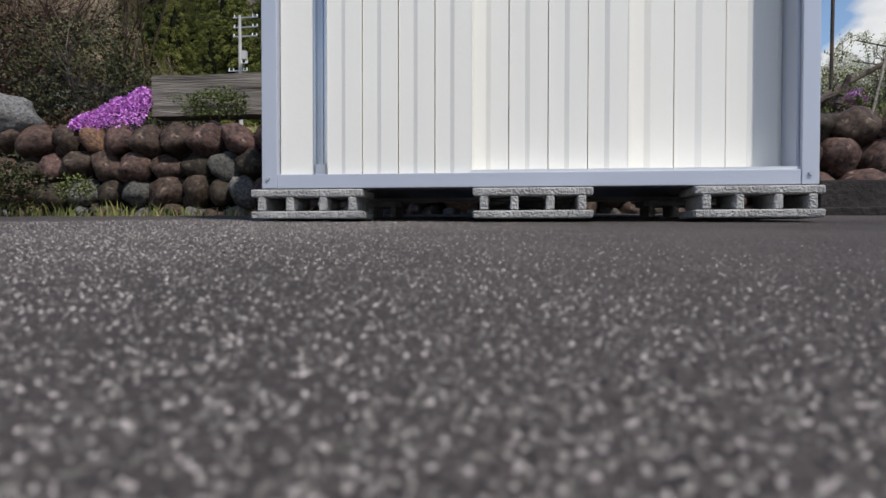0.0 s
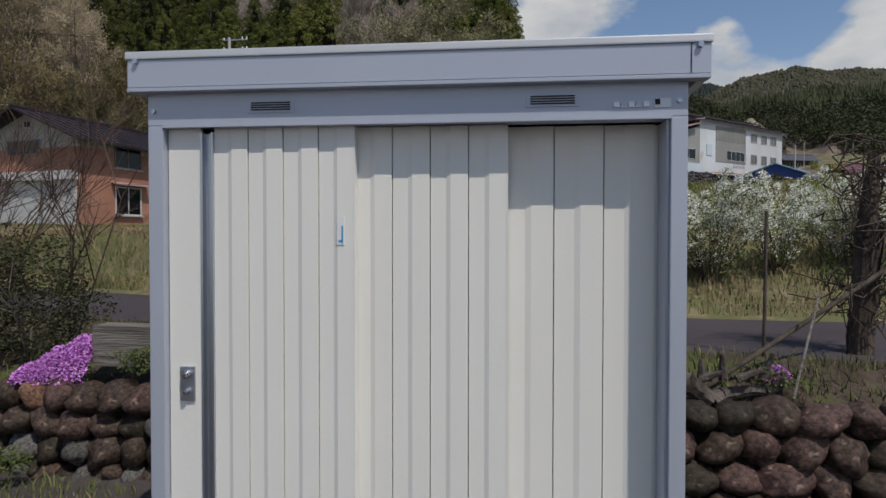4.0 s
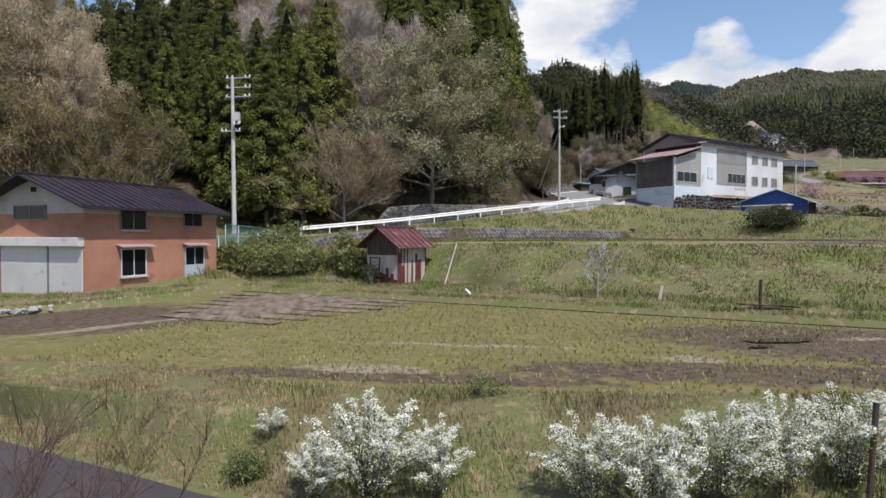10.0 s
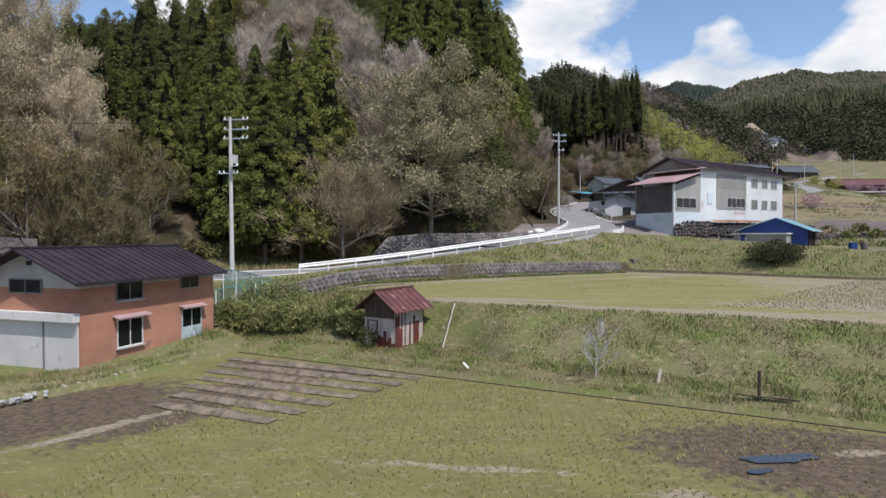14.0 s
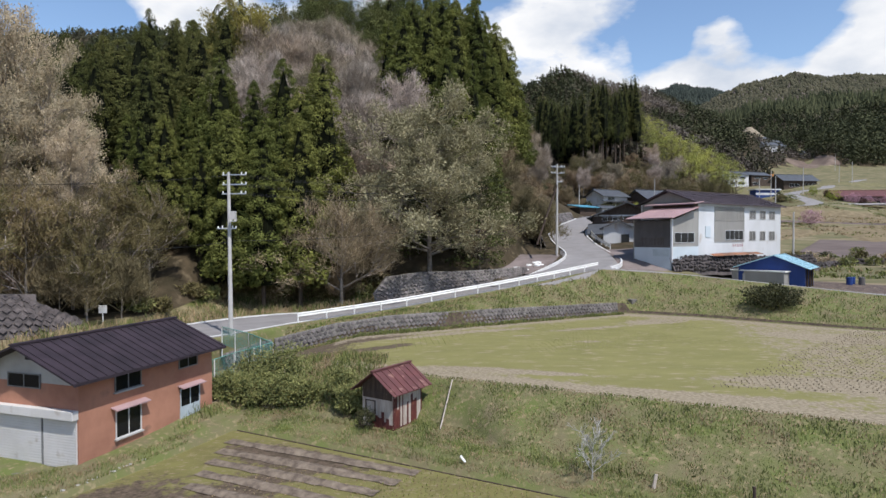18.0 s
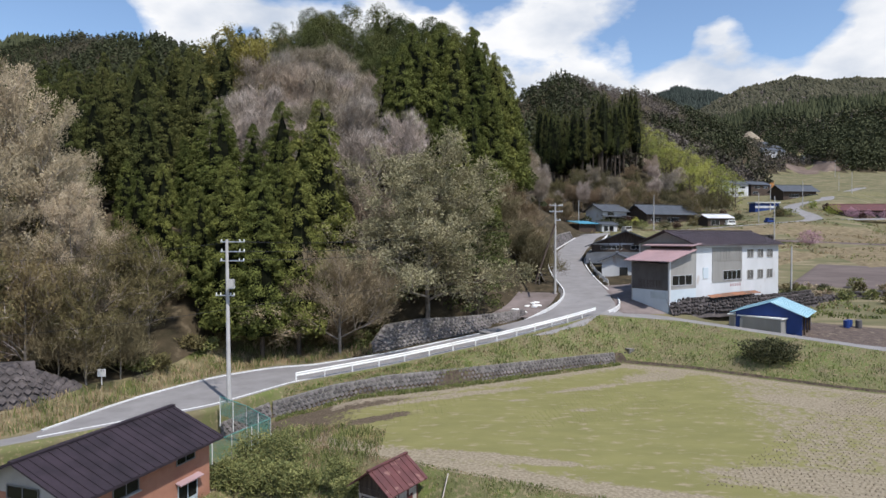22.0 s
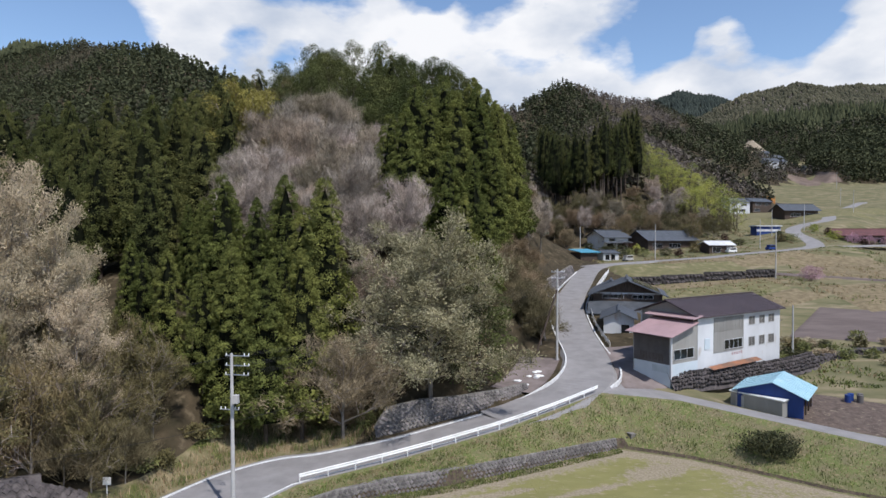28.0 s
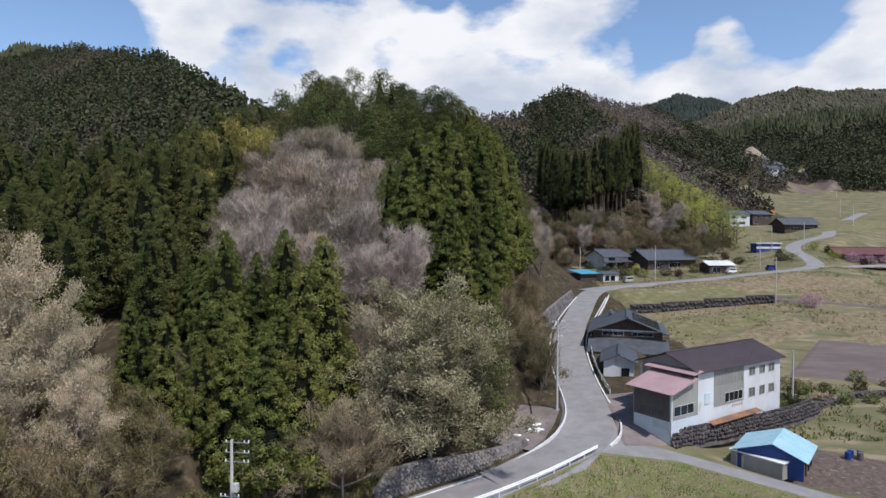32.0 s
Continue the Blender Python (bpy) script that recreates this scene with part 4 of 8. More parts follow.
p = Vector((-0.25, 0, 0.10))
for s in range(9):
    qv = p + Vector((0.07, rnd.gauss(0, 0.03), rnd.gauss(0.015, 0.03)))
    bm_tube(bm, p, qv, 0.07 - 0.005 * s, 0.065 - 0.005 * s, 8)
    p = qv
for s in range(8):
    a = Vector((rnd.uniform(-0.25, 0.3), 0, 0.10))
    bm_tube(bm, a, a + Vector((rnd.gauss(0, 0.08), rnd.gauss(0, 0.05), rnd.uniform(0.03, 0.17))), 0.03, 0.012, 6)
part("root", bm, M_rootwood, e)
e = empty("pink_flowers", pose(2.42, 3.74, 0.72), "small clump of pink garden flowers", "flowers")
p = blob_points(260, 3, (0, 0, 0.10), (0.10, 0.07, 0.06), 0.3)
v, f = cards(p, np.random.RandomState(1).uniform(0.012, 0.022, len(p)), 3, aspect=0.9)
mesh_obj("blossom", v, f, M_phlox, e)
p = blob_points(300, 4, (0, 0, 0.07), (0.16, 0.09, 0.08), 0.3)
v, f = cards(p, np.random.RandomState(2).uniform(0.03, 0.06, len(p)), 3, up=0.8, aspect=0.25)
mesh_obj("foliage", v, f, M_leaf_green, e)


# ---- spirea hedge on the bank ----
def spirea(seed):
    e = empty("spirea_bush", pose(0, 0, 0), "spirea bush covered with arching white blossom", "shrub", "spirea bushes on the bank")
    rnd = random.Random(seed)
    bm = bmesh.new()
    fl, lf = [], []
    for i in range(46):
        a = rnd.uniform(0, 2 * math.pi)
        reach = rnd.uniform(0.25, 0.95)
        top = rnd.uniform(0.85, 1.5) * (1.15 - 0.35 * reach)
        d = Vector((math.cos(a), math.sin(a) * 0.7, 0))
        prev = Vector((d.x * 0.08, d.y * 0.08, 0))
        for s in range(1, 8):
            t = s / 7
            p = d * (0.08 + reach * t) + Vector((0, 0, top * math.sin(min(1.0, t * 1.12) * 2.0) / math.sin(2.0) if t > 0.9 else top * math.sin(t * 1.75)))
            p += Vector((rnd.gauss(0, 0.025), rnd.gauss(0, 0.025), rnd.gauss(0, 0.02)))
            bm_tube(bm, prev, p, 0.007, 0.005, 3)
            if s > 1:
                for k in range(8 if s > 3 else 2):
                    c = prev.lerp(p, rnd.random())
                    fl += [c + Vector((rnd.gauss(0, 0.030), rnd.gauss(0, 0.030), rnd.gauss(0.012, 0.024))) for _ in range(8)]
                for k in range(11):
                    c = prev.lerp(p, rnd.random())
                    lf.append(c + Vector((rnd.gauss(0, 0.05), rnd.gauss(0, 0.05), rnd.gauss(-0.06, 0.05))))
            prev = p
    part("stem", bm, M_bark, e)
    rs = np.random.RandomState(seed)
    v, f = cards(np.array(fl), rs.uniform(0.014, 0.030, len(fl)), seed, up=0.45, aspect=0.8)
    mesh_obj("blossom", v, f, M_blossom, e)
    v, f = cards(np.array(lf), rs.uniform(0.03, 0.065, len(lf)), seed + 1, up=0.2, aspect=0.45)
    mesh_obj("foliage", v, f, M_spirea, e)
    return e


SPIREA = [spirea(40 + i) for i in range(3)]
for k, (x, y, s) in enumerate(((-0.75, 7.95, 1.0), (0.15, 7.85, 0.72), (-1.45, 8.0, 0.62), (2.05, 7.45, 0.86), (2.75, 7.1, 0.84), (3.55, 7.25, 0.92), (4.45, 7.4, 0.88), (5.3, 7.5, 0.85), (6.2, 7.6, 0.8), (-2.35, 9.1, 0.35), (7.2, 7.6, 0.85))):
    src = SPIREA[k % 3]
    z = ground_z(x, y) - 0.05
    m = pose(x, y, z, 0, 0, k * 67)
    ob = src if k < 3 else copy_thing(src, m)
    s *= 0.93
    if k < 3:
        ob.matrix_world = m
    ob.scale = (s, s, s)
# ---- building materials ----
M_terracotta = material("faded terracotta render", (0.43, 0.215, 0.145), (0.29, 0.140, 0.097), 0.45, 0.9, bump=0.15, bscale=25, spots=((0.24, 0.135, 0.10), 0.60, 0.9), spec=0.15)
M_brownroof = material("dark brown metal roof", (0.042, 0.031, 0.040), (0.024, 0.019, 0.024), 0.8, 0.72, bump=0.05, spec=0.2)
M_plaster = material("grey plaster", (0.42, 0.41, 0.39), (0.33, 0.32, 0.30), 0.8, 0.9, bump=0.1, bscale=30)
M_shutter = material("white roller shutter", (0.60, 0.585, 0.575), (0.53, 0.515, 0.50), 0.6, 0.6, bump=0.05, spots=((0.42, 0.38, 0.34), 0.64, 1.4))
M_frame = material("grey window frame", (0.20, 0.20, 0.20), (0.14, 0.14, 0.14), 2, 0.5, bump=0.0)
M_palewood = material("pale blue door", (0.44, 0.50, 0.53), (0.36, 0.42, 0.45), 1.0, 0.7, bump=0.05)
M_rustred = material("rust red sheet", (0.13, 0.035, 0.030), (0.075, 0.022, 0.020), 1.0, 0.75, bump=0.1, spots=((0.20, 0.07, 0.04), 0.58, 2.2))
M_redroof = material("maroon metal roof", (0.135, 0.050, 0.048), (0.085, 0.034, 0.034), 0.9, 0.65, bump=0.05, spots=((0.24, 0.13, 0.11), 0.60, 2.5))
M_oldboard = material("weathered pale boards", (0.50, 0.45, 0.40), (0.34, 0.29, 0.25), 1.5, 0.9, bump=0.2, stretch=(4, 4, 0.6), spec=0.15)
M_darkboard = material("dark weathered boards", (0.10, 0.075, 0.060), (0.05, 0.038, 0.032), 1.5, 0.9, bump=0.3, stretch=(4, 4, 0.6), spec=0.15)
M_whitewall = material("white rendered wall", (0.60, 0.61, 0.625), (0.47, 0.48, 0.49), 0.22, 0.85, bump=0.08, bscale=12, spots=((0.40, 0.33, 0.28), 0.63, 0.6), stretch=(1, 1, 0.45))
M_greycorr = material("grey corrugated sheet", (0.30, 0.29, 0.27), (0.23, 0.22, 0.205), 0.5, 0.6, bump=0.1, stretch=(1, 1, 0.3))
# lighter grey base colour imitates the reflection on the workshop panes
M_greyglass = material("grey glass with painted reflection", (0.16, 0.155, 0.15), (0.09, 0.088, 0.086), 0.8, 0.25, bump=0.0, spec=0.5)
M_darkscreen = material("dark slatted screen", (0.125, 0.115, 0.112), (0.085, 0.078, 0.076), 0.6, 0.8, bump=0.1)
M_pinkroof = material("faded pink metal roof", (0.40, 0.27, 0.275), (0.33, 0.225, 0.23), 0.5, 0.6, bump=0.05)
M_lightblue = material("light blue sheet roof", (0.36, 0.55, 0.62), (0.30, 0.48, 0.55), 0.5, 0.5, bump=0.05, spots=((0.45, 0.55, 0.58), 0.62, 1.0))
M_bluetarp = material("blue painted sheet", (0.012, 0.045, 0.20), (0.009, 0.032, 0.15), 0.5, 0.55, bump=0.05)
M_rustsoil = material("rust stained soil", (0.29, 0.125, 0.065), (0.14, 0.085, 0.06), 0.8, 0.95, bump=0.4, bscale=8)
M_tileroof = material("slate tile roof", (0.080, 0.088, 0.100), (0.05, 0.056, 0.066), 0.8, 0.6, bump=0.2, bscale=10)
M_polecon = material("concrete pole", (0.46, 0.45, 0.44), (0.38, 0.37, 0.36), 1.2, 0.85, bump=0.05)
M_greennet = material("green mesh fence", (0.10, 0.27, 0.23), (0.07, 0.21, 0.18), 1.2, 0.7, bump=0.1)
M_glass = bpy.data.materials.new("window glass")
M_glass.use_nodes = True
g = M_glass.node_tree.nodes["Principled BSDF"]
g.inputs["Base Color"].default_value, g.inputs["Roughness"].default_value, g.inputs["Specular IOR Level"].default_value = (0.010, 0.011, 0.012, 1), 0.12, 0.3
M_line = material("white road paint", (0.72, 0.72, 0.71), (0.55, 0.55, 0.54), 1.5, 0.7, bump=0.0)


def window(parent, x0, z0, x1, z1, y=0.0, axis="x", panes=2, frame=None, sill=False, out=-1, glass=None):
    """A framed window on a wall; axis: along x at y, or along y at x=y."""
    fr, gl = frame or M_frame, glass or M_glass
    def bx(name, a0, d0, c0, a1, d1, c1, mat, par):
        if axis == "x":
            return box(name, a0, min(d0, d1), c0, a1, max(d0, d1), c1, mat, par)
        return box(name, min(d0, d1), a0, c0, max(d0, d1), a1, c1, mat, par)
    t = 0.05
    bm = bmesh.new()
    d0, d1 = y - 0.02 * abs(out), y + out * 0.06
    for a0, c0, a1, c1 in ((x0, z0, x1, z0 + t), (x0, z1 - t, x1, z1), (x0, z0 + t, x0 + t, z1 - t), (x1 - t, z0 + t, x1, z1 - t)):
        if axis == "x":
            bm_box(bm, a0, min(d0, d1), c0, a1, max(d0, d1), c1)
        else:
            bm_box(bm, min(d0, d1), a0, c0, max(d0, d1), a1, c1)
    w = part("window", bm, fr, parent)
    step = (x1 - x0 - 2 * t) / panes
    for i in range(panes):
        bx("pane", x0 + t + i * step + 0.012, y + out * 0.012, z0 + t, x0 + t + (i + 1) * step - 0.012, y + out * 0.028, z1 - t, gl, w)
        if i:
            bx("mullion", x0 + t + i * step - 0.02, y + out * 0.005, z0 + t, x0 + t + i * step + 0.02, y + out * 0.05, z1 - t, fr, w)
    if sill:
        bx("sill", x0 - 0.06, y, z0 - 0.06, x1 + 0.06, y + out * 0.14, z0, M_plaster, w)
    return w


def sheet(name, a, b, c, d, thick, mat, parent, label=""):
    """A flat slab from four corners, thickened downwards."""
    vs = [Vector(p) for p in (a, b, c, d)]
    lo = [p - Vector((0, 0, thick)) for p in vs]
    return mesh_obj(name, vs + lo, [(0, 1, 2, 3), (7, 6, 5, 4), (0, 4, 5, 1), (1, 5, 6, 2), (2, 6, 7, 3), (3, 7, 4, 0)], mat, parent, label=label)


def ribs_on(name, a, b, c, d, n, w, h, mat, parent):
    """Standing seams from the edge a-b to the edge d-c."""
    a, b, c, d = (Vector(p) for p in (a, b, c, d))
    along = (b - a).normalized()
    nrm = (b - a).cross(d - a).normalized()
    if nrm.z < 0:
        nrm = -nrm
    v, me0 = [], None
    for i in range(n):
        t = (i + 0.5) / n
        p, q = a.lerp(b, t), d.lerp(c, t)
        o = along * w / 2
        vs = [p - o, p + o, q + o, q - o]
        vs = [x - nrm * 0.005 for x in vs] + [x + nrm * h for x in vs]
        mesh_obj(name, vs, [(3, 2, 1, 0), (4, 5, 6, 7), (0, 1, 5, 4), (1, 2, 6, 5), (2, 3, 7, 6), (3, 0, 4, 7)], mat, parent)


def tubes_mesh(segs, sides=3):
    """Many thin tapered limbs at once: (a, b, r0, r1)."""
    verts, faces = [], []
    for a, b, r0, r1 in segs:
        d = b - a
        if d.length < 1e-4:
            continue
        u = d.orthogonal().normalized()
        w = d.normalized().cross(u)
        k = len(verts)
        for p, r in ((a, r0), (b, r1)):
            for i in range(sides):
                t = 2 * math.pi * i / sides
                verts.append(p + u * (r * math.cos(t)) + w * (r * math.sin(t)))
        for i in range(sides):
            j = (i + 1) % sides
            faces.append((k + i, k + j, k + sides + j, k + sides + i))
    return verts, faces


# ---- terracotta barn ----
def build_barn():
    e = empty("barn", pose(-14.59, 25.31, 1.92, 0, 0, 71.6), "two-storey terracotta rendered barn with dark metal roof", "barn")
    L, W, H, RZ, RY = 8.2, 5.6, 3.98, 5.10, 2.75
    up = 3.48
    # long wall towards the paddy
    bm = bmesh.new()
    bm_box(bm, 0, 0, 0, L, 0.16, up)
    wall = part("long_wall", bm, M_terracotta, e)
    box("upper_band", 0, 0.004, up, L, 0.15, H - 0.10, M_plaster, e)
    box("base_strip", -0.02, -0.03, -0.12, L + 0.02, 0.16, 0.10, M_concrete, e)
    # gable wall with the shutter
    g = mesh_obj("gable_wall", [(0, 0.16, 0), (0, W, 0), (0, W, up), (0, 0.16, up), (0.16, 0.16, 0), (0.16, W, 0), (0.16, W, up), (0.16, 0.16, up)],
                 [(0, 3, 2, 1), (4, 5, 6, 7), (0, 1, 5, 4), (2, 3, 7, 6), (1, 2, 6, 5), (0, 4, 7, 3)], M_terracotta, e)
    mesh_obj("gable_top", [(0.01, 0.0, up), (0.01, W, up), (0.01, W, H + 0.02), (0.01, RY, RZ - 0.08), (0.01, 0.0, H + 0.02), (0.15, 0.0, up), (0.15, W, up), (0.15, W, H + 0.02), (0.15, RY, RZ - 0.08), (0.15, 0.0, H + 0.02)],
             [(0, 4, 3, 2, 1), (5, 6, 7, 8, 9), (0, 1, 6, 5)], M_plaster, e)
    box("back_wall", L - 0.16, 0.16, 0, L, W, H, M_terracotta, e)
    box("far_wall", 0.16, W - 0.16, 0, L - 0.16, W, H, M_terracotta, e)
    # roof
    o = 0.62
    k = (RZ - H) / RY
    ze = H + 0.05 - o * k
    A, B = (-0.75, -o, ze), (L + 0.40, -o, ze)
    C, D = (L + 0.40, RY, RZ + 0.05), (-0.75, RY, RZ + 0.05)
    r1 = sheet("roof_slope", A, B, C, D, 0.09, M_brownroof, e)
    ribs_on("seam", A, B, C, D, 20, 0.05, 0.05, M_brownroof, r1)
    A2, B2 = (-0.75, W + o, ze), (L + 0.40, W + o, ze)
    r2 = sheet("roof_slope", B2, A2, D, C, 0.09, M_brownroof, e)
    ribs_on("seam", B2, A2, D, C, 20, 0.05, 0.05, M_brownroof, r2)
    box("ridge_cap", -0.77, RY - 0.14, RZ + 0.03, L + 0.42, RY + 0.14, RZ + 0.12, M_brownroof, e, 0.02)
    box("fascia", -0.74, -o - 0.02, ze - 0.13, L + 0.39, -o + 0.01, ze - 0.03, M_brownroof, e)
    # openings
    window(e, 1.80, 2.80, 3.30, 3.72, 0.0, panes=2, sill=True)
    window(e, 5.70, 3.02, 7.05, 3.72, 0.0, panes=2)
    window(e, 1.82, 0.72, 3.28, 1.98, 0.0, panes=2, sill=True, frame=M_shutter)
    d = box("door", 5.78, -0.05, -0.10, 7.20, 0.02, 1.05, M_palewood, e, 0.01, "pale blue sliding door")
    window(e, 5.78, 1.05, 7.20, 2.02, -0.002, panes=2, frame=M_palewood)
    for i in range(4):
        box("door_board", 5.85 + i * 0.335, -0.065, 0.0, 6.14 + i * 0.335, -0.048, 1.0, M_palewood, d)
    for x0, x1, z in ((1.60, 3.55, 2.08), (5.65, 7.35, 2.10)):
        sheet("awning", (x0, -0.36, z), (x1, -0.36, z), (x1, 0.0, z + 0.10), (x0, 0.0, z + 0.10), 0.05, M_pinkroof, e)
    # gable window and vent
    window(e, 2.05, 3.22, 3.95, 3.86, 0.0, axis="y", panes=2)
    box("gable_vent", -0.02, 2.65, 4.42, 0.02, 2.95, 4.62, M_darkgap, e)
    # shutters
    s = box("shutter_box", -0.30, 0.0, 2.10, 0.0, 5.4, 2.48, M_shutter, e, 0.03, "long white roller shutter housing")
    for y0, y1 in ((0.08, 1.94), (2.02, 4.75)):
        sh = box("roller_shutter", -0.02, y0, 0.0, 0.01, y1, 2.12, M_shutter, e)
        for i in range(18):
            box("shutter_slat", -0.04, y0 + 0.02, 0.03 + i * 0.115, -0.018, y1 - 0.02, 0.115 + i * 0.115, M_shutter, sh)
    box("shutter_post", -0.06, 1.94, 0.0, 0.01, 2.02, 2.12, M_frame, e)
    box("apron_slab", -1.1, -0.5, -0.16, 0.0, W, -0.03, M_concrete, e)
    box("step_slab", 0.0, -0.55, -0.2, L + 0.6, -0.03, -0.10, M_concrete, e)
    return e


build_barn()


# ---- rusty hut ----
def build_hut():
    e = empty("field_hut", pose(-1.98, 29.9, 1.80, 0, 0, 56.5), "small weathered field hut with maroon roof", "hut")
    L, W, H, RZ = 2.35, 1.95, 2.35, 3.05
    box("side_wall", 0, 0, 0, L, 0.06, H, M_oldboard, e)
    box("side_wall", 0, W - 0.06, 0, L, W, H, M_oldboard, e)
    box("front_wall", 0, 0.06, 0, 0.06, W - 0.06, H - 0.30, M_oldboard, e)
    box("back_wall", L - 0.06, 0.06, 0, L, W - 0.06, H, M_oldboard, e)
    mesh_obj("gable", [(0.0, 0.0, H - 0.3), (0.0, W, H - 0.3), (0.0, W, H), (0.0, W / 2, RZ), (0.0, 0.0, H), (0.06, 0.0, H - 0.3), (0.06, W, H - 0.3), (0.06, W, H), (0.06, W / 2, RZ), (0.06, 0.0, H)],
             [(0, 4, 3, 2, 1), (5, 6, 7, 8, 9), (0, 1, 6, 5), (0, 5, 9, 4), (1, 2, 7, 6)], M_darkboard, e)
    # peeling skin: rust-red sheet with ragged top
    rnd = random.Random(3)
    x = 0.0
    while x < L - 0.02:
        w = rnd.uniform(0.07, 0.2)
        h = rnd.choice((rnd.uniform(0.9, 1.5), rnd.uniform(1.3, 2.2), 0.35))
        box("rust_sheet", x, -0.018, 0.0, min(L, x + w - 0.012), 0.002, h, M_rustred, e)
        x += w
    y = 0.02
    while y < 1.3:
        w = rnd.uniform(0.1, 0.22)
        box("rust_sheet", -0.016, y, 0.0, 0.002, y + w - 0.01, rnd.uniform(0.35, 1.25) * (1.25 - y * 0.5), M_rustred, e)
        y += w
    box("front_board", -0.02, 0.05, H - 0.62, -0.001, W - 0.05, H - 0.3, M_darkboard, e)
    window(e, 1.08, 0.95, 1.72, 1.62, 0.0, axis="y", panes=1, frame=M_darkboard, glass=M_oldboard)
    box("dark_opening", -0.012, 1.1, 0.55, 0.0, 1.5, 0.9, M_darkgap, e)
    for x in (0.0, L - 0.05):
        box("corner_post", x, -0.03, 0, x + 0.06, 0.03, H, M_rustred, e)
    o, k = 0.42, (RZ - H) / (W / 2)
    for s, (ya, yb) in enumerate(((-o, W / 2), (W + o, W / 2))):
        za = H + 0.06 - o * k
        A, B, C, D = (-0.45, ya, za), (L + 0.40, ya, za), (L + 0.40, yb, RZ + 0.06), (-0.45, yb, RZ + 0.06)
        r = sheet("roof_slope", *((A, B, C, D) if s == 0 else (B, A, D, C)), 0.05, M_redroof, e)
        ribs_on("seam", *((A, B, C, D) if s == 0 else (B, A, D, C)), 7, 0.04, 0.04, M_redroof, r)
    box("ridge_cap", -0.47, W / 2 - 0.09, RZ + 0.05, L + 0.42, W / 2 + 0.09, RZ + 0.13, M_redroof, e, 0.015)
    return e


build_hut()
prop = tagged(tube("leaning_pole", (0.25, 29.9, 1.9), (0.95, 32.0, 4.1), 0.035, M_oldboard, None, 0.03), "pale pole leaning against the field hut", "pole")
e = empty("weathered_board", pose(8.35, 22.95, 2.0, 0, 12, 20), "pale board stuck upright in the grass bank", "board")
box("plank", -0.07, -0.02, 0, 0.07, 0.02, 0.62, M_oldboard, e, 0.01)
e = empty("fence_post", pose(11.1, 20.9, 1.98), "dark wooden post beside fallen rails", "post")
tube("post", (0, 0, 0), (0, 0, 1.0), 0.055, M_darkboard, e)
for k, (a, b) in enumerate((((-0.7, 0.3, 0.12), (1.1, -0.5, 0.08)), ((-0.5, 0.2, 0.1), (0.9, -0.5, 0.12)))):
    tagged(tube("fallen_rail", Vector(a) + Vector((11.1, 20.9, 2.0)), Vector(b) + Vector((11.1, 20.9, 2.0)), 0.025, M_darkboard), "weathered rail lying in the grass", "rail")
tagged(tube("white_pipe", (1.2, 26.1, 2.2), (1.4, 25.9, 2.0), 0.05, M_white), "short white pipe lying on the path edge", "pipe")
tagged(tube("fence_post", (5.25, 7.1, 0.95), (5.38, 7.15, 2.45), 0.035, M_darkboard), "dark leaning post among the blossom", "post")


